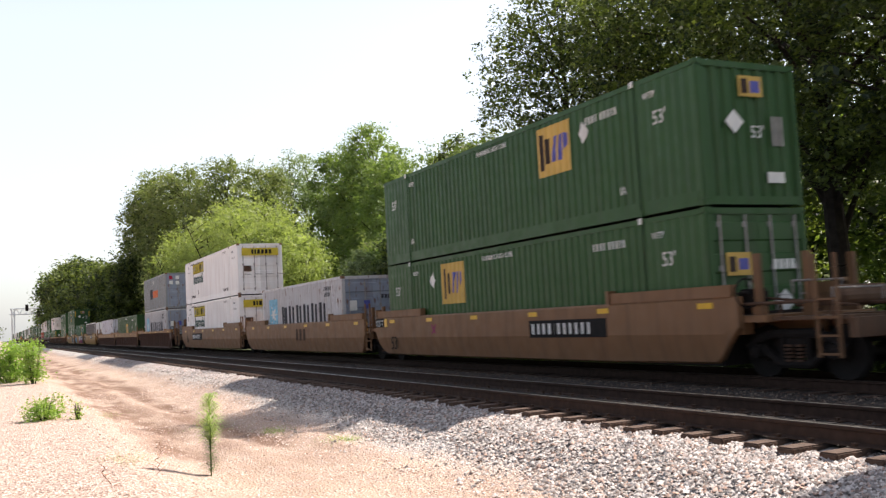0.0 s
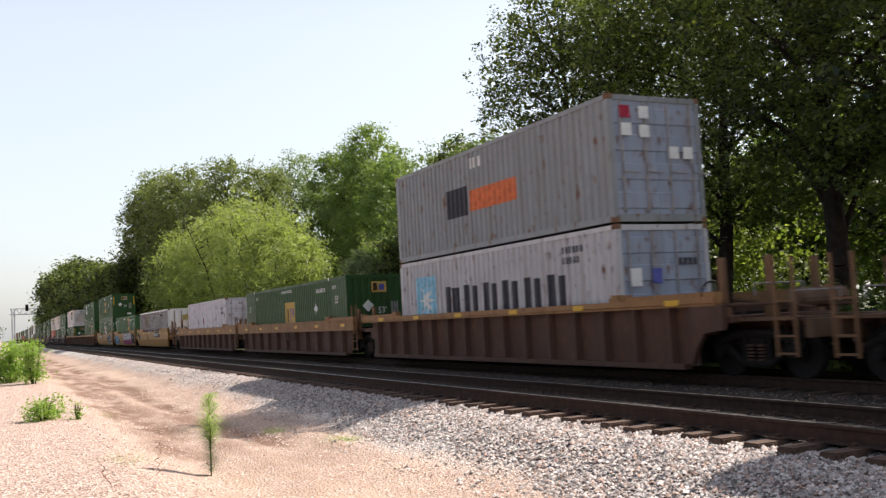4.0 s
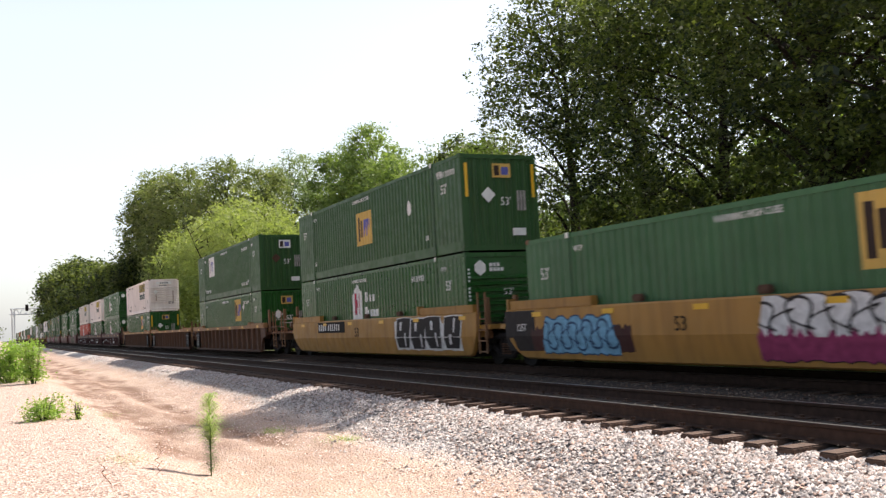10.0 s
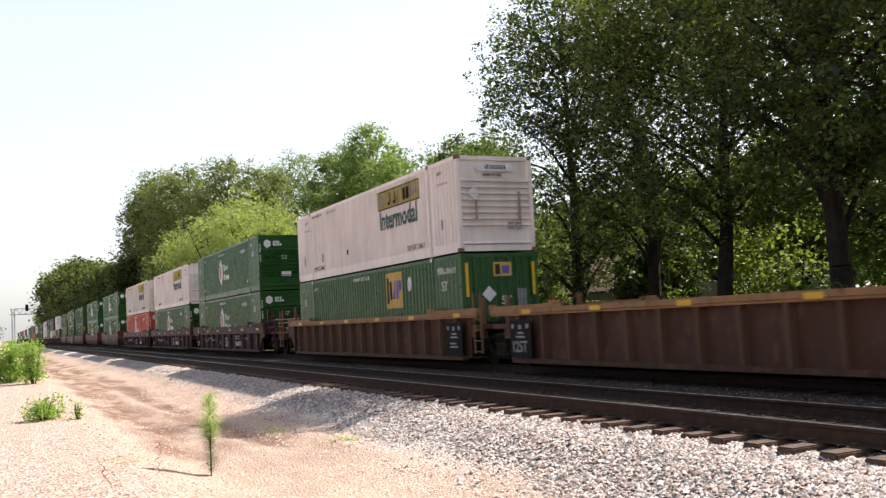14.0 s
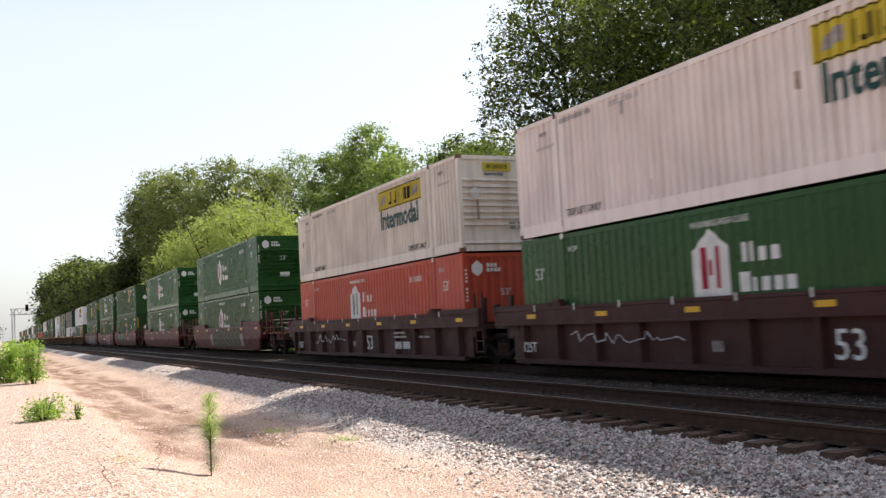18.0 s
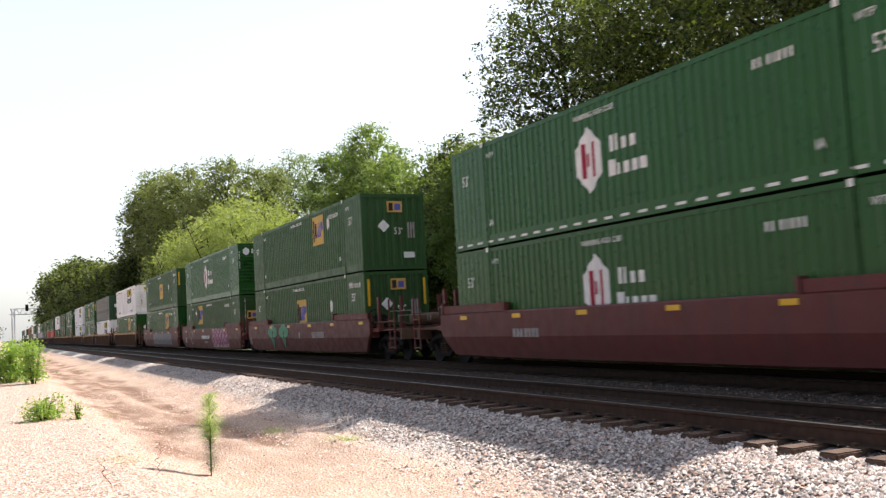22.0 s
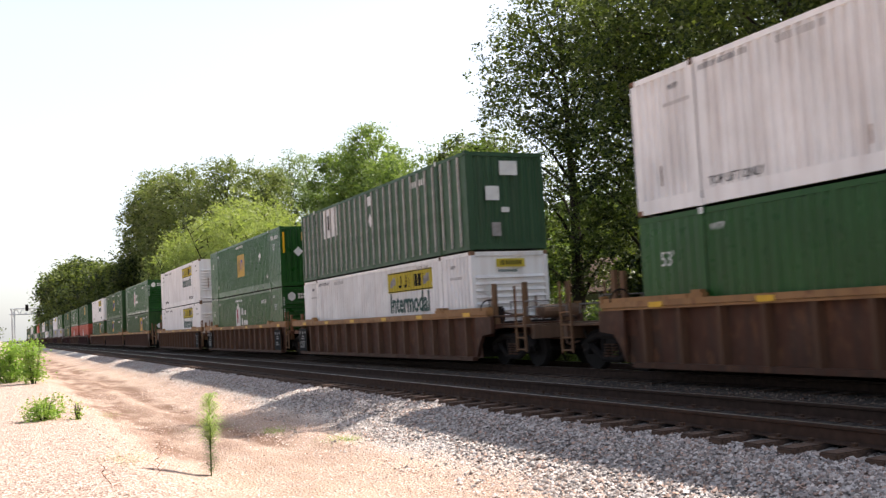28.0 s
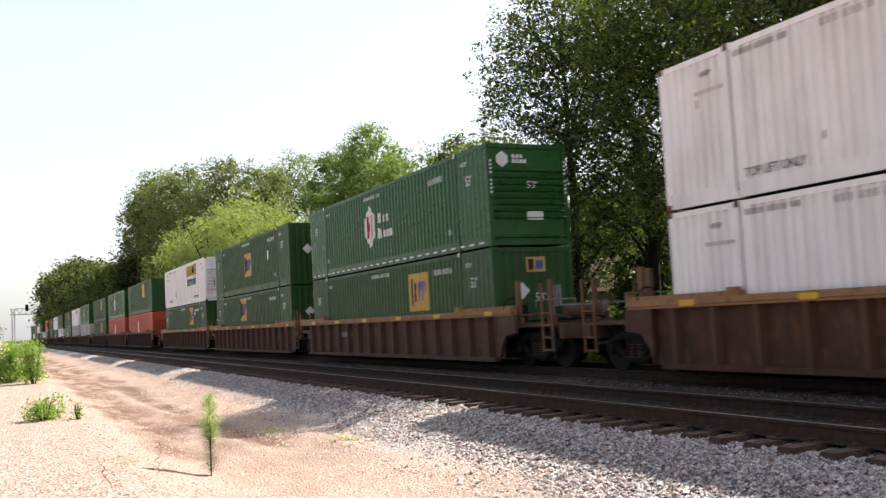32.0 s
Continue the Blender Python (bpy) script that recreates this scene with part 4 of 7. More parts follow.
@functools.lru_cache(None)
def smooth_side(material, sloped_front=False, sloped_rear=False):
    """Plate side of a well, curved in at its foot, cut away over the trucks at both ends."""
    xs = [-8.95, -8.75, -8.55, -8.35, -8.2, -5, 0, 5, 8.2, 8.35, 8.55, 8.75, 8.95]
    steep, slope = [0.40, 0.44, 0.56, 0.78, 1.10], [0.42, 0.52, 0.70, 0.90, 1.08]
    foot = (slope if sloped_rear else steep)[::-1] + [0.38, 0.38, 0.38] + (slope if sloped_front else steep)
    sec = []
    for x, lo in zip(xs, foot):
        k = max(0.0, 0.82 - lo)
        row = [(x, 0.30 * k + 0.06, lo - 0.16), (x, 0.27 * k, lo - 0.12), (x, 0.27 * k * 0.9, lo - 0.05), (x, 0.0, max(lo + 0.05, 0.82)), (x, 0.0, 1.46), (x, 0.02, 1.50), (x, 0.14, 1.50), (x, 0.30 * k + 0.12, lo - 0.16)]
        sec.append(row)
    n = len(sec[0])
    v = [p for row in sec for p in row]
    f = [(i * n + j, (i + 1) * n + j, (i + 1) * n + (j + 1) % n, i * n + (j + 1) % n) for i in range(len(sec) - 1) for j in range(n)]
    f += [tuple(range(n)), tuple((len(sec) - 1) * n + j for j in range(n))[::-1]]
    bm = bmesh.new()
    bm.from_mesh(mesh_of("side_plate", v, f, material))
    return finish("side_plate", bm, material)


def beam(name, half, prof, material):
    """A folded plate of constant section (y, z) along x."""
    n = len(prof)
    v = [(-half, y, z) for y, z in prof] + [(half, y, z) for y, z in prof]
    bm = bmesh.new()
    bm.from_mesh(mesh_of(name, v, [(k, (k + 1) % n, n + (k + 1) % n, n + k) for k in range(n)] + [tuple(range(n))[::-1], tuple(range(n, 2 * n))], material))
    return finish(name, bm, material)


@functools.lru_cache(None)
def car_mesh(what, material):
    if what == "end_coaming":
        return boxes("end_coaming", [(-1.9, 1.9, -0.012, 0.16, 1.5, 1.72), (-1.9, -1.8, -0.05, 0.16, 1.5, 1.78)], material)
    if what == "rib_panel":
        return boxes("side_panel", [(-8.6, 8.6, 0.15, 0.17, 0.22, 1.36)], material)
    if what == "rib":
        v = [(-0.05, 0.0, 0.24), (0.05, 0.0, 0.24), (0.09, 0.155, 0.24), (-0.09, 0.155, 0.24), (-0.05, -0.01, 1.36), (0.05, -0.01, 1.36), (0.09, 0.155, 1.36), (-0.09, 0.155, 1.36)]
        return mesh_of("rib", v, [(3, 2, 1, 0), (4, 5, 6, 7), (0, 1, 5, 4), (1, 2, 6, 5), (2, 3, 7, 6), (3, 0, 4, 7)], material)
    if what == "top_chord":
        return beam("top_chord", 9.3, ((0.15, 1.35), (-0.02, 1.35), (-0.02, 1.40), (-0.05, 1.41), (-0.05, 1.53), (0.17, 1.53)), material)
    if what == "deep_chord":
        return beam("top_chord", 9.3, ((0.15, 1.09), (-0.035, 1.09), (-0.035, 1.13), (-0.02, 1.14), (-0.02, 1.45), (-0.04, 1.46), (-0.04, 1.53), (0.17, 1.53)), material)
    if what == "end_plate":
        v = [(x, y, z) for y in (-0.005, 0.10) for x, z in ((8.55, 0.24), (8.75, 0.62), (8.95, 0.84), (9.45, 0.90), (9.45, 1.36), (8.55, 1.36))]
        return mesh_of("end_plate", v, [(0, 1, 2, 3, 4, 5), (11, 10, 9, 8, 7, 6)] + [(k, 6 + k, 6 + (k + 1) % 6, (k + 1) % 6) for k in range(6)], material)
    if what == "grab_rail":
        return rods("grab_rail", [((0, -0.62, 0), (0, 0.62, 0), 0.02), ((0, -0.6, -0.22), (0, -0.6, 0), 0.018), ((0, 0.6, -0.22), (0, 0.6, 0), 0.018)], material, 6)
    if what == "bottom_chord":
        return boxes("bottom_chord", [(-8.3, 8.3, -0.01, 0.18, 0.14, 0.25)], material)
    if what == "well_floor":
        return boxes("well_floor", [(-8.15, 8.15, -1.31, 1.31, 0.22, 0.34), (-8.3, -8.15, -1.31, 1.31, 0.22, 1.2), (8.15, 8.3, -1.31, 1.31, 0.22, 1.2)], material)
    if what == "end_deck":
        return boxes("end_deck", [(8.3, 9.5, -1.38, 1.38, 1.02, 1.14), (8.3, 9.95, -0.45, 0.45, 0.72, 1.02), (8.3, 8.9, -1.36, -1.1, 0.8, 1.02), (8.3, 8.9, 1.1, 1.36, 0.8, 1.02)], material)
    if what == "draft_sill":
        return boxes("draft_sill", [(9.5, 11.3, -0.32, 0.32, 0.68, 1.02), (11.15, 11.3, -1.25, 1.25, 0.74, 1.06), (9.5, 11.15, -1.2, -0.35, 1.04, 1.10), (9.5, 11.15, 0.35, 1.2, 1.04, 1.10)], material)
    if what == "coupler":
        return boxes("coupler", [(11.3, 11.62, -0.09, 0.09, 0.76, 0.94), (11.6, 11.8, -0.16, 0.08, 0.72, 0.98)], material)
    if what == "guide_post":
        return boxes("guide_post", [(-0.07, 0.07, -0.05, 0.05, 1.1, 2.25), (-0.12, 0.12, -0.07, 0.07, 1.1, 1.3)], material)
    if what == "corner_guide":
        return boxes("corner_guide", [(-0.2, 0.2, -0.04, 0.12, 1.52, 1.62), (-0.08, 0.16, -0.06, 0.1, 1.60, 1.68)], material)
    if what == "lock_bracket":
        return bevelled("container_guide", (0.34, 0.12, 0.16), material, 0.03)


@functools.lru_cache(None)
def ladder_mesh(material):
    """Two flat stiles that stand up above the deck, with rungs below it."""
    xs, zs_ = (-0.24, -0.195, 0.195, 0.24), [0.42]
    for z in (0.46, 0.76, 1.06, 1.36):
        zs_ += [z, z + 0.035]
    zs_.append(2.12)
    bm = bmesh.new()
    grid = [[bm.verts.new((x, -0.025, z)) for x in xs] for z in zs_]
    for j in range(len(zs_) - 1):
        for i in (0, 1, 2):
            if i != 1 or j % 2:
                bm.faces.new((grid[j][i], grid[j][i + 1], grid[j + 1][i + 1], grid[j + 1][i]))
    for v in [v for v in bm.verts if not v.link_faces]:
        bm.verts.remove(v)
    deep = bmesh.ops.extrude_face_region(bm, geom=bm.faces[:])
    bmesh.ops.translate(bm, vec=(0, 0.05, 0), verts=[v for v in deep["geom"] if isinstance(v, bmesh.types.BMVert)])
    return finish("ladder", bm, material)


@functools.lru_cache(None)
def air_tank(material):
    bm = bmesh.new()
    rod(bm, (0, -0.55, 0), (0, 0.55, 0), 0.19, n=16)
    rod(bm, (0, -0.62, 0), (0, -0.55, 0), 0.12, 0.19, n=16)
    rod(bm, (0, 0.55, 0), (0, 0.62, 0), 0.19, 0.12, n=16)
    return finish("air_tank", bm, material)


@functools.lru_cache(None)
def brake_gear(material):
    return rods("brake_pipe", [((8.6, -1.3, 1.35), (10.9, -1.3, 1.35), 0.03), ((9.0, -0.9, 1.45), (10.9, -0.7, 1.25), 0.025), ((8.7, 0.2, 1.28), (11.0, 0.2, 1.28), 0.03),
                               ((8.7, -1.3, 1.1), (8.7, -1.3, 1.36), 0.03), ((10.9, -1.3, 1.05), (10.9, -1.3, 1.36), 0.03), ((9.8, -1.3, 1.05), (9.8, -1.3, 1.36), 0.02),
                               ((11.1, -0.3, 0.9), (11.45, -0.35, 0.55), 0.03), ((11.45, -0.35, 0.55), (11.72, -0.2, 0.62), 0.03)], material, 6)


END_TAN = paint("grimy_tan_end_paint", (0.18, 0.095, 0.048), (0.05, 0.034, 0.026), 0.65, 0.7, 0.15)
GEAR = paint("grimy_brown_end_steel", (0.12, 0.068, 0.042), (0.025, 0.018, 0.014), 0.7, 0.7, 0.1)


@functools.lru_cache(None)
def brake_wheel():
    bm = bmesh.new()
    ring = [(0.0, 0.27 * math.cos(k * math.pi / 8), 0.27 * math.sin(k * math.pi / 8)) for k in range(17)]
    for p, q in zip(ring, ring[1:]):
        rod(bm, p, q, 0.018, n=6)
    for k in range(0, 16, 4):
        rod(bm, (0.03, 0, 0), ring[k], 0.014, n=5)
    rod(bm, (-0.12, 0, 0), (0.05, 0, 0), 0.045, n=8)
    return finish("brake_wheel", bm, STEEL_DARK)


@functools.lru_cache(None)
def hose_mesh():
    bm = bmesh.new()
    pts = [(0.7 * k / 8 - 0.35, 0, -0.45 * math.sin(math.pi * k / 8)) for k in range(9)]
    for p, q in zip(pts, pts[1:]):
        rod(bm, p, q, 0.03, n=6)
    return finish("hose_loop", bm, STEEL_DARK)


@functools.lru_cache(None)
def wheelset_mesh():
    bm = bmesh.new()
    rod(bm, (0, -1.05, 0), (0, 1.05, 0), 0.085, n=12)
    for s in (-1, 1):
        y = 0.7555 * s
        rod(bm, (0, y - 0.055, 0), (0, y + 0.055, 0), 0.46, n=28)
        rod(bm, (0, y - 0.085 * s, 0), (0, y - 0.056 * s, 0), 0.485, n=28)
        rod(bm, (0, y + 0.056 * s, 0), (0, y + 0.1 * s, 0), 0.17, n=14)
        rod(bm, (0, 1.02 * s, 0), (0, 1.10 * s, 0), 0.10, n=10)
        for k in range(3):
            a = k * 2.094
            rod(bm, (0.055 * math.cos(a), 1.10 * s, 0.055 * math.sin(a)), (0.055 * math.cos(a), 1.13 * s, 0.055 * math.sin(a)), 0.02, n=6)
    return finish("wheelset", bm, WHEEL)


@functools.lru_cache(None)
def side_frame_mesh():
    """Cast truck side frame: arched top bar, sloping struts, pedestal jaws over the bearings."""
    bm = bmesh.new()
    top = [(-1.12, 0.55), (-0.86, 0.70), (-0.45, 0.80), (0.45, 0.80), (0.86, 0.70), (1.12, 0.55)]
    low = [(-0.72, 0.52), (-0.34, 0.26), (0.34, 0.26), (0.72, 0.52)]
    for line, r in ((top, 0.085), (low, 0.075)):
        for (a, za), (b, zb) in zip(line, line[1:]):
            rod(bm, (a, 0, za), (b, 0, zb), r, n=8)
    for x in (-0.30, 0.30):
        rod(bm, (x, 0, 0.28), (x, 0, 0.78), 0.06, n=8)
    for x in (-0.89, 0.89):
        rod(bm, (x - 0.14, 0, 0.62), (x - 0.17, 0, 0.40), 0.05, n=6)
        rod(bm, (x + 0.14, 0, 0.62), (x + 0.17, 0, 0.40), 0.05, n=6)
        rod(bm, (x, -0.08, 0.49), (x, 0.08, 0.49), 0.13, n=12)
    return finish("side_frame", bm, STEEL_DARK)


@functools.lru_cache(None)
def spring_mesh():
    bm = bmesh.new()
    for i in range(5):
        z = 0.31 + i * 0.065
        rod(bm, (0, 0, z), (0, 0, z + 0.038), 0.085, n=10)
    return finish("spring", bm, STEEL_RUST)


@functools.lru_cache(None)
def bolster_mesh():
    return boxes("bolster", [(-0.2, 0.2, -1.0, 1.0, 0.56, 0.78), (-0.25, 0.25, -0.35, 0.35, 0.76, 0.9)], STEEL_DARK)


WHEELSETS = []


def truck(car, x, turning):
    ob = part("truck", bolster_mesh(), car, "four-wheeled truck of dark oily steel", (x, 0, 0))
    for s in (-1, 1):
        part("side_frame", side_frame_mesh(), ob, "", (0, s * 0.98, 0))
        for d in (-0.13, 0.13):
            part("spring", spring_mesh(), ob, "", (d, s * 1.0, 0))
    for d in (-0.89, 0.89):
        w = part("wheelset", wheelset_mesh(), ob, "", (d, 0, 0.46))
        if turning:
            WHEELSETS.append((w, d))


def well_car(label, style, body, chord=None, front=False, rear=False, rear_truck=False, near=True, dark_panel=False):
    """One unit of a well car: sides, floor, end decks, trucks and, at a coupled end, its gear. x forwards."""
    car = thing("well_car", label, "well car", "well cars of the train")
    chord = chord or body
    ends = body if body in (MAROON, REDCAR) else END_TAN
    for s in (-1, 1):
        turn = 0 if s < 0 else math.pi
        y = s * HALF_CAR

        def side(name, me, x=0.0, dz=0.0):
            ob = part(name, me, car, "", (x, y, dz))
            ob.rotation_euler = (0, 0, turn)
            return ob
        if style == "smooth":
            side("side_plate", smooth_side(body, bool(front), bool(rear)))
            for e in (-1, 1):
                side("end_coaming", car_mesh("end_coaming", body), e * 6.9 * (1 if s < 0 else 1))
        else:
            side("side_panel", car_mesh("rib_panel", body))
            side("top_chord", car_mesh("top_chord" if style == "ribbed" else "deep_chord", chord))
            for e in (-1, 1):
                if front if e > 0 else rear:
                    ob = side("end_plate", car_mesh("end_plate", body))
                    ob.scale = (e * -s, 1, 1)
            side("bottom_chord", car_mesh("bottom_chord", body))
            if s < 0:
                n = 15 if style == "ribbed" else 11
                for i in range(n):
                    side("rib", car_mesh("rib", RIB_PAINT if body is RIB_TAN else body), -7.9 + 15.8 * i / (n - 1))
            for e in (-1, 1):
                side("corner_guide", car_mesh("corner_guide", chord), e * 6.2)
                side("end_coaming", car_mesh("end_coaming", chord), e * 7.9, -0.02).scale = (0.75, 1, 0.95)
        for x in (-6.1, -3.4, 0.2, 3.3, 6.1) if near and s < 0 and body is GOLD else ():
            ob = part("container_guide", car_mesh("lock_bracket", STEEL_RUST), car, "", (x, s * 1.42, 1.60))
    part("well_floor", car_mesh("well_floor", STEEL_DARK), car)
    for e in (-1, 1):
        ob = part("end_deck", car_mesh("end_deck", body), car)
        ob.rotation_euler = (0, 0, 0 if e > 0 else math.pi)
        coupled = front if e > 0 else rear
        if coupled:
            for nm in ("draft_sill", "coupler"):
                ob = part(nm, car_mesh(nm, GEAR if nm == "draft_sill" else STEEL_DARK), car)
                ob.rotation_euler = (0, 0, 0 if e > 0 else math.pi)
            if near:
                ob = part("brake_pipe", brake_gear(STEEL_RUST), car)
                ob.rotation_euler = (0, 0, 0 if e > 0 else math.pi)
                for x, y in ((9.2, -1.2), (9.2, 1.2), (9.75, -0.55)):
                    part("guide_post", car_mesh("guide_post", ends), car, "", (e * x, y, 0))
                part("ladder", ladder_mesh(ends), car, "", (e * 10.9, -1.42, 0))
                part("ladder", ladder_mesh(ends), car, "", (e * 10.9, 1.42, 0))
                for x, z in ((9.9, 1.72), (10.75, 1.55)):
                    part("grab_rail", car_mesh("grab_rail", POST_GREY), car, "", (e * x, -0.5, z))
                part("air_tank", air_tank(GEAR), car, "cylindrical brake air tank", (e * 10.2, 0.2, 1.42))
                part("brake_wheel", brake_wheel(), car, "spoked iron hand-brake wheel", (e * 8.95, -1.25, 1.55))
                part("valve_box", bevelled("valve_box", (0.5, 0.35, 0.45), STEEL_DARK, 0.05), car, "", (e * 8.85, -1.0, 1.4))
                part("hose_loop", hose_mesh(), car, "", (e * 10.6, -0.9, 0.95))
        elif near:
            for y in (-1.15, 1.15):
                part("guide_post", car_mesh("guide_post", ends), car, "", (e * 9.0, y, -0.35))
            if e > 0:
                part("ladder", ladder_mesh(ends), car, "", (9.2, -1.44, -0.08))
                for z in (0.95, 1.25):
                    part("reflector", bars((0.12,), 0.2, REFLECT), car, "", (8.9, -HALF_CAR + 0.09, z))
            part("brake_cylinder", air_tank(STEEL_DARK), car, "", (e * 9.35, -0.2, 1.15))
    truck(car, 9.75, near)
    if rear_truck:
        truck(car, -9.75, near)
    if near:
        for x in (-7.6, -4.6, -1.6, 1.6, 4.6, 7.9):
            part("reflector", bars((0.42,), 0.11, REFLECT), car, "", (x, -HALF_CAR - (0.016 if style == "smooth" else 0.028 if style == "wide" else 0.056), 1.30 if style == "smooth" else 1.385 if style == "ribbed" else 1.25))
    return car


def stencil(car, items):
    """Painted marks on the near side: (kind, x, z, size, paint)."""
    for what, x, z, size, m in items:
        y = -HALF_CAR - 0.012
        if isinstance(what, str):
            part("lettering", letters(what, size, m, 0.9), car, "", (x, y, z))
        else:
            part("marking", bars(what, size, m, 0.05), car, "", (x, y, z))


def sprayed(car, pts, y, material, label=""):
    """A flat sprayed shape on the near side, from its outline in x and z."""
    n = len(pts)
    v = [(x, y + 0.218 * max(0, 0.82 - z), z) for x, z in pts] + [(x, y + 0.012 + 0.218 * max(0, 0.82 - z), z) for x, z in pts]
    f = [tuple(range(n)), tuple(range(n, 2 * n))[::-1]] + [(k, n + k, n + (k + 1) % n, (k + 1) % n) for k in range(n)]
    return part("graffiti", mesh_of("graffiti", v, f, material), car, label)


def plate_y(y, z):
    """The near face of a smooth side at height z."""
    return y + 0.218 * max(0.0, 0.82 - z)


def wash_band(car, xs, low, high, y, material, label=""):
    """A sprayed area between two ragged lines, laid over the bend of the plate."""
    v = []
    for x, lo, hi in zip(xs, low, high):
        v += [(x, plate_y(y, z), z) for z in (lo, min(max(0.82, lo + 0.001), hi - 0.001), hi)]
    f = [(3 * k + r, 3 * k + 3 + r, 3 * k + 4 + r, 3 * k + 1 + r) for k in range(len(xs) - 1) for r in (0, 1)]
    return part("graffiti", mesh_of("graffiti", v, f, material), car, label)


def stroke(car, pts, w, y, material):
    """One unbroken sprayed line through the points (x, z)."""
    v = []
    for k, (x, z) in enumerate(pts):
        (ax, az), (bx, bz) = pts[max(0, k - 1)], pts[min(len(pts) - 1, k + 1)]
        d = math.hypot(bx - ax, bz - az) or 1.0
        nx, nz = -(bz - az) / d * w / 2, (bx - ax) / d * w / 2
        v += [(x - nx, plate_y(y, z - nz), z - nz), (x + nx, plate_y(y, z + nz), z + nz)]
    return part("graffiti", mesh_of("graffiti", v, [(2 * k, 2 * k + 2, 2 * k + 3, 2 * k + 1) for k in range(len(pts) - 1)], material), car)


def piece(car, seed, x0, x1, z0, z1, base, line, drip, label, loop=0.72, side=None):
    """Large soft graffiti: a ragged pale body, looping dark lines over it and spiky paint along its foot; no words."""
    rng = random.Random(seed)
    y = -HALF_CAR - 0.006
    n = int((x1 - x0) / 0.11)
    xs = [x0 + (x1 - x0) * k / n for k in range(n + 1)]
    swell = [abs(math.sin((x - x0) / loop * math.pi)) ** 0.5 for x in xs]
    ends = [min(1.0, 0.35 + k / 3, 0.35 + (n - k) / 3) for k in range(n + 1)]
    top = [min(1.475, z0 + (z1 - z0) * (0.80 + 0.2 * q) * e + rng.uniform(-0.03, 0.02)) for q, e in zip(swell, ends)]
    foot = [z0 + rng.uniform(0.0, 0.06) for _ in xs]
    if side:
        wash_band(car, [x0 - 0.5 + 0.1 * k for k in range(int((x1 - x0 + 1.0) / 0.1) + 1)], *zip(*[(z0 + 0.05 + rng.uniform(0, 0.04), z0 + (z1 - z0) * rng.uniform(0.62, 0.78)) for _ in range(int((x1 - x0 + 1.0) / 0.1) + 1)]), y, side)
    wash_band(car, xs, [q - 0.03 for q in foot], [min(1.485, q + 0.035) for q in top], y - 0.003, line)
    wash_band(car, xs, foot, top, y - 0.006, base, label)
    lo, hi = (z0 + 0.30 * (z1 - z0) if drip else z0 + 0.06), z1 - 0.06
    mid, half = 0.5 * (lo + hi), 0.5 * (hi - lo)
    for turn, width, reach in ((0.0, 0.055, 1.0), (1.9, 0.035, 0.62)):
        pts, m = [], int((x1 - x0 - 0.3) / loop * 22)
        wild = [rng.uniform(0.72, 1.0) for _ in range(m // 11 + 2)]
        for k in range(m + 1):
            q = k / 22 * 2 * math.pi + turn
            amp = reach * (wild[k // 11] + (wild[k // 11 + 1] - wild[k // 11]) * (k % 11) / 11)
            pts.append((x0 + 0.15 + (x1 - x0 - 0.3) * k / m + 0.20 * loop * math.sin(q * 2 + turn), min(1.45, mid + half * amp * math.cos(q))))
        stroke(car, pts, width, y - 0.009 - 0.002 * (turn > 0), line)
    if drip:
        wash_band(car, xs, [q - 0.01 for q in foot], [z0 + (z1 - z0) * (0.36 + (0.20 * rng.random() if k % 2 else 0.0)) for k in range(n + 1)], y - 0.013, drip)


def slab(car, a, w, z0, z1, lean, y, material):
    """One leaning sprayed block between z0 and z1, folded where the plate bends."""
    for lo, hi in ((z0, min(z1, 0.815)), (max(z0, 0.825), z1)):
        if hi - lo > 0.03:
            x0, x1 = a + lean * (lo - z0), a + lean * (hi - z0)
            k = 0.10 * w
            sprayed(car, [(x0 + k * (lo == z0), lo), (x0 + w - k * (lo == z0), lo), (x1 + w + k * 0.4, hi - 0.02), (x1 + w * 0.5, hi), (x1 - k * 0.3, hi - 0.03)], y, material)


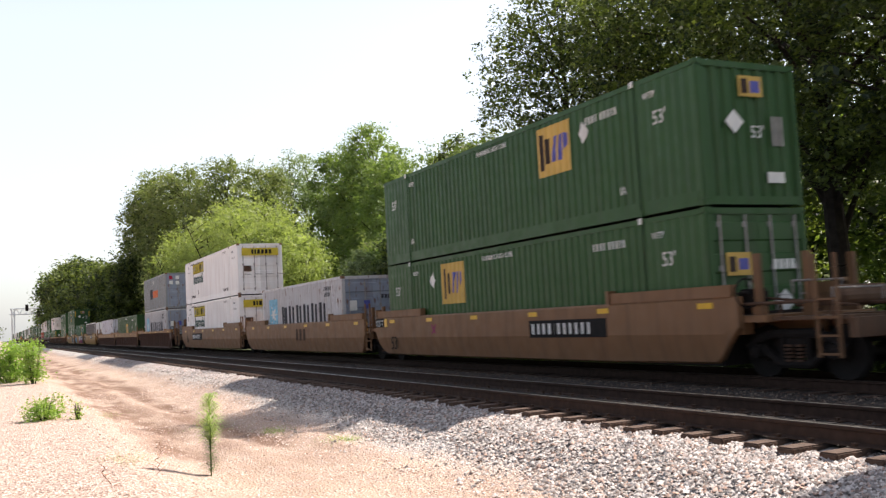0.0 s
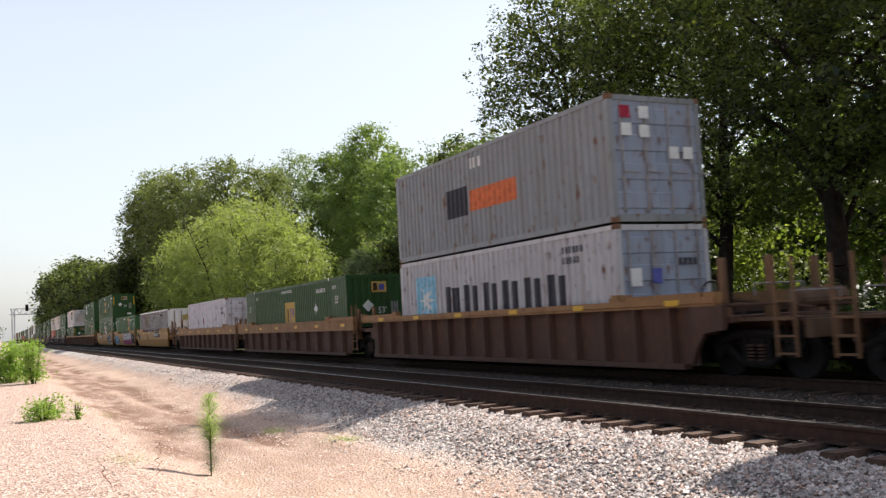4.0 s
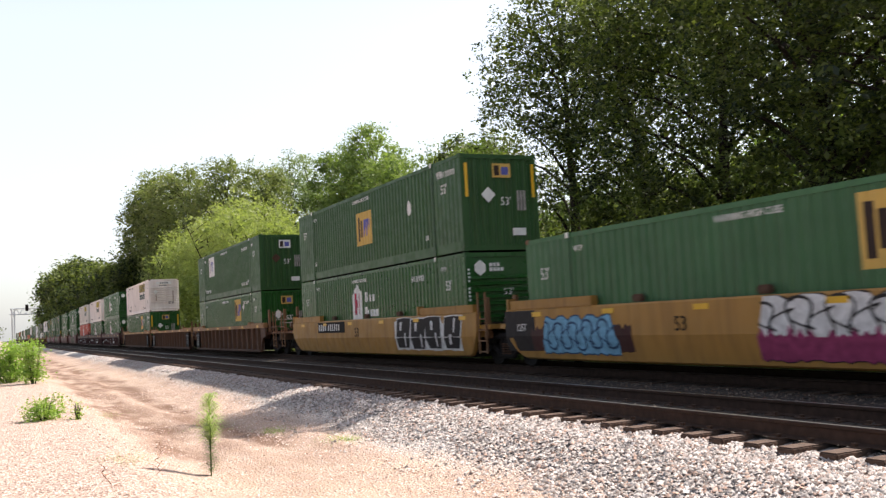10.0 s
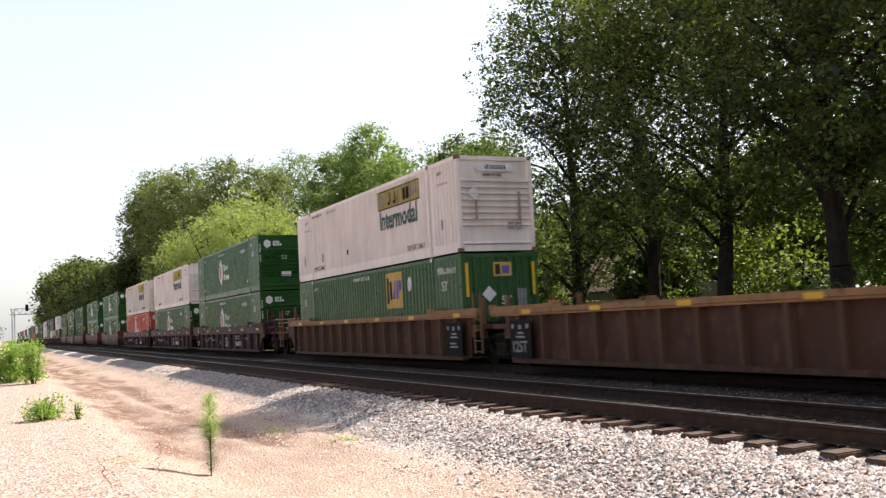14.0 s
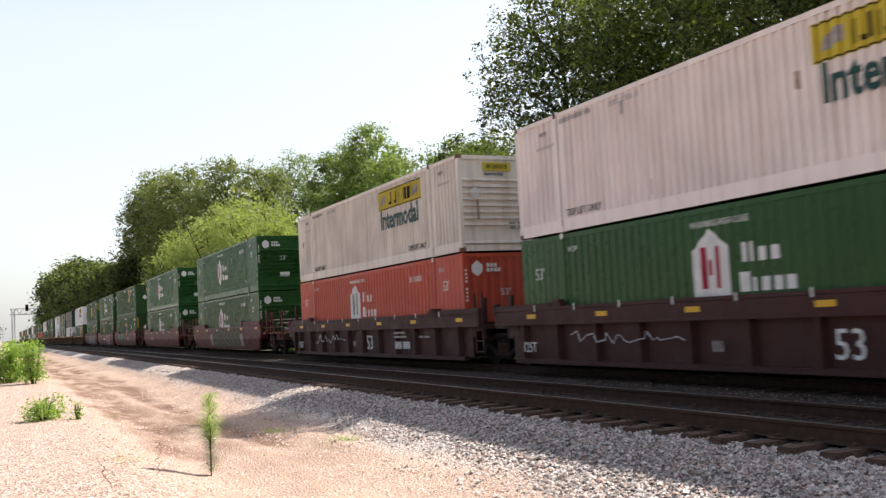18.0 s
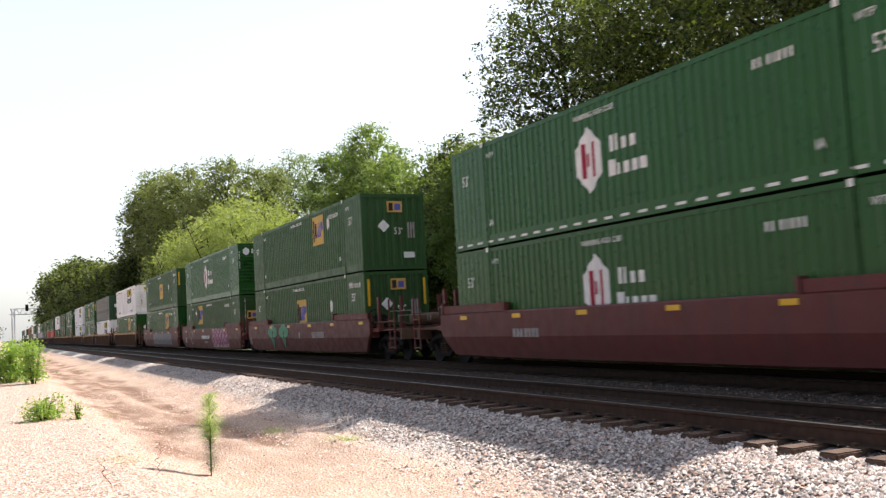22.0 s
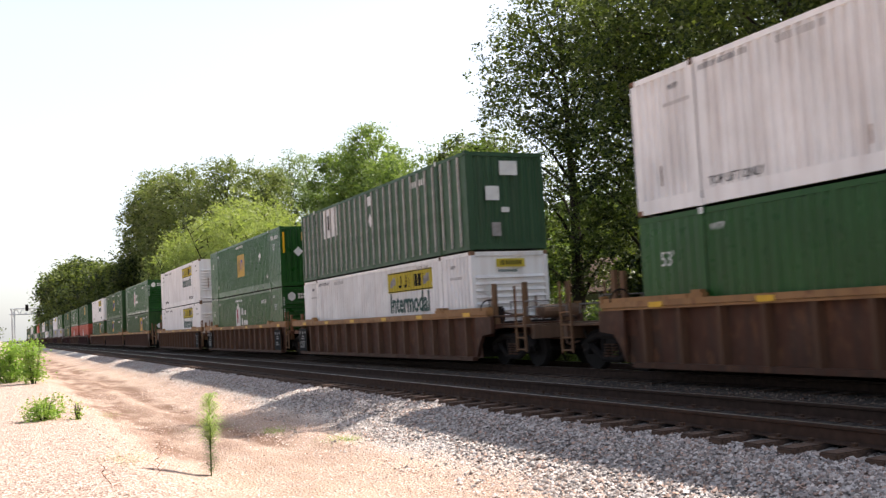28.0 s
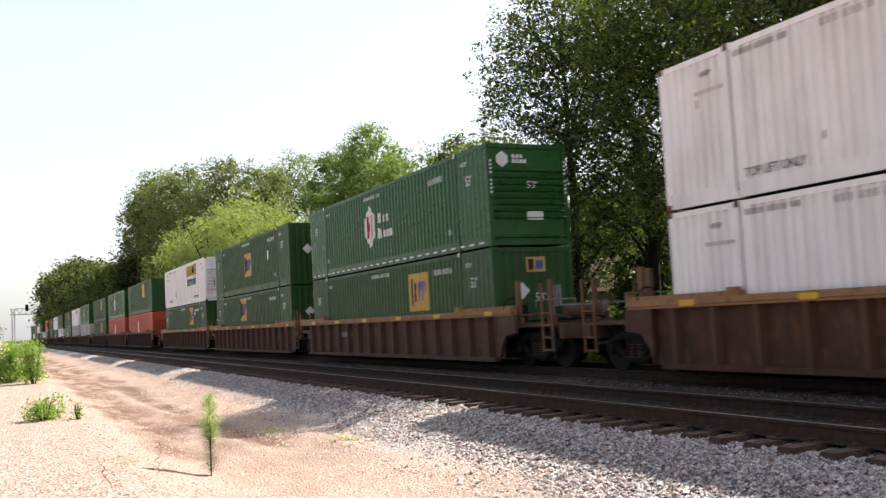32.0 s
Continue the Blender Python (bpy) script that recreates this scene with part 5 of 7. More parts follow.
def graffiti(car, seed, x0, x1, z0, z1, fills, label, pitch=0.95, wash=0.55, low=None):
    """Sprayed paint: a ragged wash behind, then big leaning blocks with dark edges and cuts; no words."""
    rng = random.Random(seed)
    y = -HALF_CAR - 0.006
    m = int((x1 - x0) / 0.16)
    crest = [(x0 + (x1 - x0) * k / m, min(1.47, z0 + (z1 - z0) * (wash + rng.uniform(-0.10, 0.16)))) for k in range(m + 1)]
    foot = [(x0 + (x1 - x0) * k / m, z0 + rng.uniform(0, 0.05)) for k in range(m, -1, -1)]
    line = [(x, 0.82) for x, _ in foot]
    if min(z for _, z in crest) > 0.83:
        sprayed(car, crest + line, y, fills[0], label)
        sprayed(car, line[::-1] + foot, y, fills[0])
    else:
        sprayed(car, [(x, min(z, 0.815)) for x, z in crest] + foot, y, fills[0], label)
    n = max(2, round((x1 - x0) / pitch))
    step = (x1 - x0) / n
    for i in range(n):
        a, w = x0 + step * (i + 0.06), step * 0.86
        lean = rng.uniform(-0.05, 0.22)
        fill = fills[1 + i % (len(fills) - 1)]
        edge = G_BLACK if fill is not G_BLACK else G_WHITE
        lo, hi = z0 + (low or (0.05 if wash > 0.8 else 0.22)) * (z1 - z0) + rng.uniform(0, 0.05), min(1.455, z1 - rng.uniform(0, 0.1))
        d = 0.001 * (i % 2)
        slab(car, a - 0.045, w + 0.09, lo - 0.03, min(1.47, hi + 0.04), lean, y - 0.004 - d, edge)
        slab(car, a, w, lo, hi, lean, y - 0.008 - d, fill)
        mid = 0.5 * (lo + hi)
        top = rng.random() < 0.5
        c0, c1 = (mid + 0.08, hi - 0.12) if top else (lo + 0.12, mid - 0.05)
        slab(car, a + w * rng.uniform(0.32, 0.45), w * 0.16, c0, c1, lean, y - 0.012 - d, edge)
        slab(car, a + w * rng.uniform(0.62, 0.72), w * 0.10, (lo + 0.05) if top else mid, mid if top else hi - 0.05, lean, y - 0.012 - d, edge)


# ---------------------------------------------------------------- the train
def x_at(t):
    """How far the train has come along x by t seconds, from its place at 16 s."""
    return 15.637 * (t - 16) + 0.0179 * (t - 16) ** 2


MOVING = []


def place(ob, s, z):
    MOVING.append((ob, s, z))


GL = "green 53-foot container with a square gold logo"
HL = "green 53-foot container with a white hexagon logo"
WL = "white 53-foot container with a yellow name panel"


def gold(variant=0, **k):
    return gold_box(GL + ("" if k.get("end") != "doors" else ", doors facing forward"), **k)


def build_train():
    # centre of each unit along the train, car style, body, chord, coupled in front, coupled behind, lower and upper box
    rows = [
        (247.1, "smooth", TAN, TAN, 0, 1, lambda: gold(), lambda: gold()),
        (223.75, "smooth", TAN, TAN, 1, 0, lambda: gold(logo_x=-3.05, diamond_x=-4.45, end="doors"), lambda: gold(diamond_x=4.16)),
        (204.7, "smooth", TAN, TAN, 0, 0, lambda: star_box("pale grey 40-foot container with a blue star panel and rusty corners"), None),
        (185.35, "smooth", TAN, TAN, 0, 1, lambda: yellow_sign_box(WL + ", doors facing forward", logo_x=-3.35, end="doors"), lambda: yellow_sign_box(WL + ", doors facing forward", logo_x=-3.35, end="doors")),
        (162.3, "ribbed", BROWN, CHORD, 1, 0, lambda: star_box("pale grey 40-foot container with a blue star panel"), lambda: grey_box("dull grey 40-foot container with a dark and orange logo")),
        (142.7, "wide", BROWN, CHORD, 0, 0, lambda: gold(logo_x=0.2, logo_z=1.5, diamond_x=4.1), None),
        (123.45, "wide", BROWN, CHORD, 0, 1, lambda: rusty_box("white 40-foot container streaked with rust"), None),
        (100.6, "smooth", GOLD, GOLD, 1, 0, lambda: striped_box("white container ribbed with grey posts and a gold logo", MARK_W_WALL, POST_GREY), None),
        (80.7, "smooth", GOLD, GOLD, 0, 0, lambda: gold(wall=GREEN_PALE, diamond_x=4.2), None),
        (61.1, "smooth", GOLD, GOLD, 0, 1, lambda: hex_box(HL + " panel", house=True), lambda: gold(logo_x=0.0, logo_z=1.55, diamond_x=4.2, tape=True)),
        (37.8, "ribbed", RIB_TAN, CHORD, 1, 0, lambda: gold(wall=GREEN_B, diamond_x=4.12), lambda: gold(logo_x=-3.87, pale_logo=True, top_lift=True)),
        (18.3, "ribbed", RIB_TAN, CHORD, 0, 0, None, None),
        (-1.15, "ribbed", RIB_TAN, CHORD, 0, 1, lambda: gold(wall=GREEN_B, diamond_x=4.2, tape=True), lambda: yellow_sign_box("white rust-streaked container with a faded yellow name panel", WARM, sign=FADED_YELLOW, end_sign=MARK_WHITE)),
        (-24.35, "wide", MAROON, MAROON, 1, 0, lambda: hex_box(HL), lambda: hex_box(HL)),
        (-44.05, "wide", MAROON, MAROON, 0, 0, lambda: hex_box(HL + " panel", house=True), lambda: yellow_sign_box(WL, WARM)),
        (-63.6, "wide", MAROON, MAROON, 0, 1, lambda: hex_box("orange-red 53-foot container with a white house-shaped logo", RED, -1.1, house=True, end="corr"), lambda: yellow_sign_box("beige 53-foot container with a yellow name panel", BEIGE)),
        (-87.2, "smooth", REDCAR, REDCAR, 1, 1, lambda: hex_box(HL), lambda: hex_box(HL)),
        (-110.95, "smooth", REDCAR, REDCAR, 1, 1, lambda: hex_box(HL), lambda: hex_box(HL, tape=True)),
        (-134.85, "smooth", REDCAR, REDCAR, 1, 0, lambda: gold(logo_x=0.08, logo_z=1.54, diamond_x=4.2, tape=True), lambda: gold(diamond_x=4.18)),
        (-154.6, "smooth", REDCAR, REDCAR, 0, 0, lambda: gold(logo_x=-3.2, diamond_x=-4.65, end="doors"), lambda: hex_box(HL)),
        (-174.5, "smooth", REDCAR, REDCAR, 0, 1, lambda: gold(wall=GREEN_B, logo_x=3.0, logo_z=1.92), lambda: gold(logo_x=0.5, logo_z=1.47, diamond_x=4.15, tape=True)),
        (-198.0, "ribbed", RIB_TAN, CHORD, 1, 1, lambda: gold(wall=GREEN_B, logo_x=2.7, diamond_x=4.0), lambda: yellow_sign_box(WL, logo_x=3.3)),
        (-221.95, "ribbed", RIB_TAN, CHORD, 1, 0, lambda: yellow_sign_box(WL), lambda: striped_box("dark green 53-foot container with grey posts and a pale logo", GREEN_D, POST_PALE)),
        (-241.65, "ribbed", RIB_TAN, CHORD, 0, 0, lambda: hex_box(HL + " panel", house=True), lambda: gold(wall=GREEN_B, logo_x=-0.05, logo_z=1.57, diamond_x=4.1, tape=True)),
        (-261.6, "ribbed", RIB_TAN, CHORD, 0, 1, lambda: yellow_sign_box(WL), lambda: yellow_sign_box(WL)),
        (-285.2, "ribbed", BROWN, CHORD, 1, 0, lambda: gold(logo_x=3.0, logo_z=1.9), lambda: hex_box(HL, tape=True)),
        (-304.7, "ribbed", BROWN, CHORD, 0, 0, lambda: gold(logo_x=-1.3), lambda: gold(logo_x=0.05, logo_z=1.5, diamond_x=4.2)),
        (-324.2, "ribbed", BROWN, CHORD, 0, 1, lambda: gold(diamond_x=4.1), lambda: yellow_sign_box(WL, logo_x=3.3)),
    ]
    for i, (c, style, body, chord, fr, re, lower, upper) in enumerate(rows):
        words = {GOLD: "gold-painted", TAN: "tan", RIB_TAN: "weathered tan", BROWN: "rust-brown", MAROON: "maroon", REDCAR: "red-oxide"}[body]
        ribs = "" if style == "smooth" else " with ribbed sides"
        load = " carrying stacked containers" if upper else (" carrying one container" if lower else ", empty")
        car = well_car(f"{words} well car{ribs}{load}", style, body, chord, fr, re, rear_truck=bool(re))
        place(car, c, 0)
        car_marks(i, car, style)
        for z, make in ((0.36, lower), (3.283, upper)):
            if make:
                place(make(), c, z)
    # the tail of the train, far down the line
    s, k = -347.6, 0
    tail = [("red", "green"), ("red", "green"), ("green", "green"), ("pale", "green"), ("pale", "white"), ("green", "dark"), ("white", "green"), ("green", "white"), ("dark", "green"),
            ("green", "red"), ("white", None), ("green", "green"), ("dark", "white"), ("green", "green"), ("white", "green"), ("green", "dark")]
    for k, pair in enumerate(tail):
        car = well_car("brown well car with ribbed sides far down the line", "ribbed", BROWN if k % 2 else MAROON, BROWN, k % 3 == 0, k % 3 == 2, k % 3 == 2, near=False)
        place(car, s, 0)
        for z, col in zip((0.36, 3.283), pair):
            if col == "red":
                place(hex_box("orange-red 53-foot container with a white logo", RED, near=False), s, z)
            elif col == "green":
                place(hex_box(HL, near=False) if k % 2 else gold_box(GL, near=False), s, z)
            elif col == "dark":
                place(gold_box("dark green 53-foot container with a gold logo", GREEN_D, near=False), s, z)
            elif col == "white":
                place(yellow_sign_box(WL, near=False), s, z)
            elif col == "pale":
                place(yellow_sign_box("pale grey 53-foot container with a yellow panel", PALE, near=False), s, z)
        s -= 23.4 if k % 3 == 2 else 19.5


MARK_W_WALL = paint("off_white_panel_paint", (0.80, 0.79, 0.79), (0.3, 0.25, 0.2), 0.3, 0.45)


def striped_box(label, wall, post):
    box = shell("shipping_container", label, L53, "flat53", wall, "corr", posts=post)
    mark(box, "flat53", "logo_panel", rect(1.7, 1.2), -4.2, 2.2, LOGO_YELLOW if wall is not GREEN_D else MARK_WHITE, "square logo panel")
    for w, h, dx in ((0.18, 0.9, -0.5), (0.2, 0.6, -0.2)):
        part("logo_shape", patch_mesh("flat53", rect(w, h), -4.2 + dx, 2.2, LOGO_DARK, 0.008), box, "", (0, -W_BOX / 2, 0))
    scribble(box, (0.14,) * 7, 0.2, 4.1, 2.35, MARK_BLACK if wall is not GREEN_D else MARK_WHITE, 0.05)
    if wall is not GREEN_D:
        for y in (-0.82, -0.28, 0.28, 0.82):
            on_end(box, "outer_post", bars((0.08,), 2.5, POST_GREY), y - 0.04, 0.2, L53 / 2)
        on_end(box, "logo_panel", bars((0.5,), 0.42, FADED_YELLOW), -0.2, 1.95, L53 / 2 + 0.006)
    if wall is GREEN_D:
        mark(box, "flat53", "diamond_placard", DIAMOND, 0.3, 1.76, MARK_WHITE)
        mark(box, "flat53", "placard", rect(0.45, 0.34), 0.3, 2.48, MARK_WHITE)
        half = L53 / 2
        on_end(box, "logo_panel", bars((0.6,), 0.42, MARK_WHITE), -0.2, 2.2, half)
        on_end(box, "placard", bars((0.45,), 0.42, MARK_WHITE), -0.7, 1.45, half)
        on_end(box, "placard", bars((0.26,), 0.15, MARK_WHITE), -0.2, 1.1, half)
        on_end(box, "placard", bars((0.3,), 0.4, MARK_GREY), -0.55, 0.4, half)
    return box


FLOWERS = (-4.18, -2.25)
PLATE = {1: 1.6, 3: -5.0, 7: 1.45, 9: -5.3}


def car_marks(i, car, style):
    """Stencils and sprayed paint on the cars that pass close by."""
    if i in (1, 3, 7, 9):
        ob = part("number_panel", bars((3.3,), 0.42, MARK_BLACK), car, "black panel with white bars", (PLATE[i], -HALF_CAR - 0.006, 0.78 if i < 7 else 1.02))
        part("marking", bars((0.11, 0.1, 0.1, 0.12, 0.0, 0.1, 0.1, 0.1, 0.1, 0.1, 0.1), 0.26, MARK_WHITE, 0.15), car, "", (PLATE[i] + 0.14, -HALF_CAR - 0.014, 0.86 if i < 7 else 1.1))
    if i == 1:
        stencil(car, [("53", -7.56, 0.42, 0.62, MARK_BLACK)])
        part("data_panel", bars((1.05,), 0.3, MARK_BLACK), car, "black panel with a load mark", (-8.9, -HALF_CAR - 0.006, 1.17))
        part("lettering", letters("125 T", 0.3, MARK_WHITE, 0.9), car, "", (-8.85, -HALF_CAR - 0.014, 1.2))
        part("reflector", bars((0.24,), 0.28, REFLECT), car, "", (-8.1, -HALF_CAR - 0.014, 1.18))
        for dx, dz in ((0.16, 0.16), (0.16, -0.16), (-0.16, 0.16), (-0.16, -0.16)):
            sprayed(car, [(-4.1 - dz * 0.3, 1.05 + dx * 0.3), (-4.1 + dx, 1.05 + dz), (-4.1 + dz * 0.3, 1.05 - dx * 0.3)] if dx * dz > 0 else [(-4.1 + dz * 0.3, 1.05 - dx * 0.3), (-4.1 + dx, 1.05 + dz), (-4.1 - dz * 0.3, 1.05 + dx * 0.3)], -HALF_CAR - 0.008, G_MAGENTA, "purple star-shaped scrawl")
    if i in (7, 8):
        part("data_panel", bars((1.5,), 0.6, MARK_BLACK), car, "black painted end panel", (-8.6 if i == 7 else 7.0, -HALF_CAR - 0.006, 0.84))
        part("lettering", letters("125T", 0.28, MARK_WHITE, 0.9, 0.015), car, "", (-8.3 if i == 7 else 7.4, -HALF_CAR - 0.014, 0.92))
    if i in (2, 5):
        stencil(car, [((0.28,), x, 0.72, 0.5, STEEL_RUST) for x in (0.3, 0.85, 1.4)])
    if i == 3:
        stencil(car, [("53", -7.0, 0.6, 0.62, MARK_BLACK)])
    if i in (7, 9):
        stencil(car, [("53", -2.1 if i == 7 else -0.9, 0.85, 0.5, MARK_BLACK)])
    if i == 8:
        piece(car, 5, 0.0, 6.6, 0.34, 1.5, G_WHITE, G_BLACK, G_MAGENTA, "white graffiti over spiky magenta paint", 0.85)
        piece(car, 6, -7.2, -4.1, 0.38, 1.28, G_BLUE, G_DEEP, None, "sky blue graffiti with a dark red ground", 0.6, MAROON)
        wash_band(car, [-9.0 + 0.1 * k for k in range(16)], [0.44] * 16, [1.46] * 16, -HALF_CAR - 0.004, G_BLACK, "black painted end")
        stencil(car, [("125T", -8.4, 0.95, 0.26, MARK_WHITE), ("53", -2.2, 0.90, 0.42, MARK_BLACK)])
        graffiti(car, 7, 6.7, 8.7, 0.40, 1.45, (G_BLACK, MARK_BLACK), "black overspray", 1.9, 0.9)
    if i == 9:
        graffiti(car, 11, 3.0, 7.9, 0.38, 1.46, (G_WHITE, G_BLACK), "black block graffiti on a white ground", 1.2, 0.86)
    if i in (10, 11, 12, 22, 23, 24):
        for x in ([7.3] if i not in (10, 22) else []) + ([-8.3] if i not in (12, 24) else []):
            part("data_panel", bars((1.05,), 0.95, MARK_BLACK), car, "black data panel with white marks", (x, -HALF_CAR - 0.03, 0.28))
            if x < 0:
                part("lettering", letters("125T", 0.40, MARK_GREY, 0.9, 0.02), car, "", (x + 0.08, -HALF_CAR - 0.036, 0.42))
            for dx, z, w in ((0.3, 0.78, 0.45), (0.38, 0.88, 0.3), (0.1, 1.02, 0.12), (0.45, 1.0, 0.14), (0.82, 1.02, 0.12)) + (((0.25, 0.5, 0.5), (0.25, 0.6, 0.4)) if x > 0 else ()):
                part("marking", bars((w,), 0.05 if w > 0.2 else 0.11, MARK_GREY), car, "", (x + dx, -HALF_CAR - 0.036, z))
    if i in (13, 14, 15):
        stencil(car, [("53", 1.9 if i == 14 else 0.5, 0.40, 0.72, MARK_WHITE), ("125T", -7.9, 0.42, 0.36, MARK_WHITE), ((0.09, 0.09, 0.08, 0.09, 0.0, 0.0, 0.0, 0.09, 0.09, 0.09, 0.09), 3.2, 0.44, 0.24, MARK_WHITE), ((0.06, 0.06, 0.04), -0.9, 0.5, 0.2, MARK_GREY), ((0.3, 0.0, 0.35), 5.2, 0.8, 0.06, MARK_GREY),
                      ((0.5, 0.5), 3.1, 0.8, 0.07, MARK_GREY), ((0.5, 0.4), 3.1, 0.93, 0.07, MARK_GREY)])
        for k in range(9):
            part("marking", bars((0.05,), 0.16, MARK_WHITE), car, "", (-7.2 + k * 1.75, -HALF_CAR - 0.054, 1.42))
        rng = random.Random(i)
        pts = [(-5.6 + k * 0.17 + rng.uniform(-0.1, 0.1), -HALF_CAR - 0.008, 0.75 + rng.uniform(-0.16, 0.2) * (0.3 if k > 16 else 1)) for k in range(24)]
        part("graffiti", rods("graffiti", [(a, b, 0.011) for a, b in zip(pts, pts[1:])], G_WHITE, 5), car, "thin white scrawl")
    if i == 16:
        piece(car, 21, -2.9, 4.6, 0.36, 1.42, G_OLIVE, G_BLACK, None, "pale olive graffiti with black lines", 1.0, G_PALE)
    if i == 18:
        for cx in FLOWERS:
            for k, (dx, dz, size, tall) in enumerate(((-0.44, 0.0, 0.36, 0.24), (0.44, 0.0, 0.36, 0.24), (0.0, 0.22, 0.34, 0.20), (-0.2, -0.16, 0.17, 0.13), (0.2, -0.16, 0.17, 0.13))):
                for grow, m, dy in ((0.04, G_BLACK, 0.0), (0.0, G_GREEN, 0.004)):
                    ring = [(cx + dx + (size + grow) * math.cos(q * 0.3927), max(0.825, min(1.48, 1.12 + dz + (tall + grow) * math.sin(q * 0.3927)))) for q in range(16)]
                    sprayed(car, ring, -HALF_CAR - 0.008 - dy - 0.0008 * k, m, "mint green petal-shaped graffiti" if dy else "")
            sprayed(car, [(cx - 0.10, 0.36), (cx + 0.10, 0.36), (cx + 0.34, 0.815), (cx - 0.34, 0.815)], -HALF_CAR - 0.008, G_BLACK)
            sprayed(car, [(cx - 0.07, 0.39), (cx + 0.07, 0.39), (cx + 0.30, 0.812), (cx - 0.30, 0.812)], -HALF_CAR - 0.012, G_GREEN)
            for z in (0.50, 0.62, 0.74):
                sprayed(car, [(cx - 0.26, z), (cx + 0.22, z - 0.05), (cx + 0.22, z - 0.025), (cx - 0.26, z + 0.025)], -HALF_CAR - 0.016, G_BLACK)
        stencil(car, [((0.15, 0.15, 0.15, 0.0, 0.0, 0.15, 0.12, 0.15, 0.15, 0.15), 2.1, 0.82, 0.26, MARK_GREY), ((0.16,), 0.2, 0.82, 0.26, MARK_GREY), ("53", -8.6, 0.52, 0.45, MARK_GREY)])
    if i == 19:
        piece(car, 41, 1.2, 5.7, 0.35, 1.4, G_MAGENTA, G_WHITE, None, "magenta graffiti with white lines", 0.9)
        stroke(car, [(-6.0 + 0.7 * math.sin(q * 0.7) + 0.05 * q, 0.92 + 0.42 * math.sin(q * 1.1 + 0.6)) for q in (k * 0.3 for k in range(50))], 0.05, -HALF_CAR - 0.008, G_PALE)
        stencil(car, [("53", -7.6, 0.6, 0.5, MARK_WHITE), ((0.05, 0.05, 0.05, 0.0, 0.15, 0.1, 0.12, 0.12, 0.1, 0.14, 0.1, 0.1, 0.07, 0.1, 0.06, 0.07, 0.1, 0.12), -1.9, 0.84, 0.2, MARK_WHITE), ((0.1, 0.06, 0.12, 0.05, 0.1, 0.1, 0.12), -0.9, 0.56, 0.12, G_GREY)])
    if i == 20:
        piece(car, 51, -3.1, 6.1, 0.4, 1.36, G_GREY, G_DEEP, None, "grey graffiti with dark lines", 0.8)
        stencil(car, [("53", -7.6, 0.6, 0.5, MARK_GREY)])
    if i == 17:
        stencil(car, [((0.13, 0.13, 0.13, 0.0, 0.13, 0.13, 0.13, 0.13), -4.6, 0.8, 0.22, MARK_GREY)])
    if i == 25:
        part("marking", bars((0.13, 0.13, 0.13, 0.13, 0.0, 0.13, 0.13, 0.13), 0.2, MARK_GREY, 0.05), car, "", (-4.5, -HALF_CAR + 0.144, 0.85))


# ---------------------------------------------------------------- trees, shrubs and buildings
def leaf_quads(rng, c, size, up):
    """Small folded leaves about the centres c, turned every way but rather upwards."""
    n = len(c)
    u = rng.normal(0, 1, (n, 3)) * (1, 1, 0.55)
    u /= np.linalg.norm(u, axis=1)[:, None]
    v = np.cross(u, rng.normal(0, 1, (n, 3)) + (0, 0, up))
    v /= np.linalg.norm(v, axis=1)[:, None] + 1e-9
    s = (size * (0.6 + 0.8 * rng.random(n)))[:, None]
    w3 = np.cross(u, v) * s * 0.18
    return np.stack([c - u * s, c + v * s * 0.5 - w3, c + u * s, c - v * s * 0.5 - w3], 1)


def leaf_cloud(name, rng, blobs, leaves, size, material, core=0, spray=26):
    """Leaves in sprays over the skin of each blob (x, y, z, rx, ry, rz), and broad ones deep inside that keep it dense."""
    blobs = np.array(blobs)
    w = blobs[:, 3] * blobs[:, 4] + blobs[:, 4] * blobs[:, 5] + blobs[:, 3] * blobs[:, 5]
    b = blobs[rng.choice(len(blobs), leaves // spray, p=w / w.sum())]
    d = rng.normal(0, 1, (len(b), 3)) + (0, 0, 0.25)
    d /= np.linalg.norm(d, axis=1)[:, None]
    r = (0.45 + 0.6 * rng.random(len(b)) ** 0.45 + 0.4 * (rng.random(len(b)) < 0.10))[:, None]
    centre = b[:, :3] + d * r * b[:, 3:]
    c = np.repeat(centre, spray, 0) + rng.normal(0, 1, (len(centre) * spray, 3)) * size * (2.5, 2.5, 1.7)
    quad = leaf_quads(rng, c, size, 1.2)
    if core:
        k = np.repeat(blobs, core, 0)
        inner = k[:, :3] + rng.normal(0, 0.30, (len(k), 3)) * k[:, 3:]
        quad = np.concatenate([quad, leaf_quads(rng, inner, np.minimum(k[:, 3] * 0.36, size * 1.8), 0.3)])
    n = len(quad)
    me = bpy.data.meshes.new(name)
    me.vertices.add(n * 4)
    me.vertices.foreach_set("co", quad.reshape(-1))
    me.loops.add(n * 4)
    me.loops.foreach_set("vertex_index", np.arange(n * 4))
    me.polygons.add(n)
    me.polygons.foreach_set("loop_start", np.arange(0, n * 4, 4))
    me.update(calc_edges=True)
    me.materials.append(material)
    return me


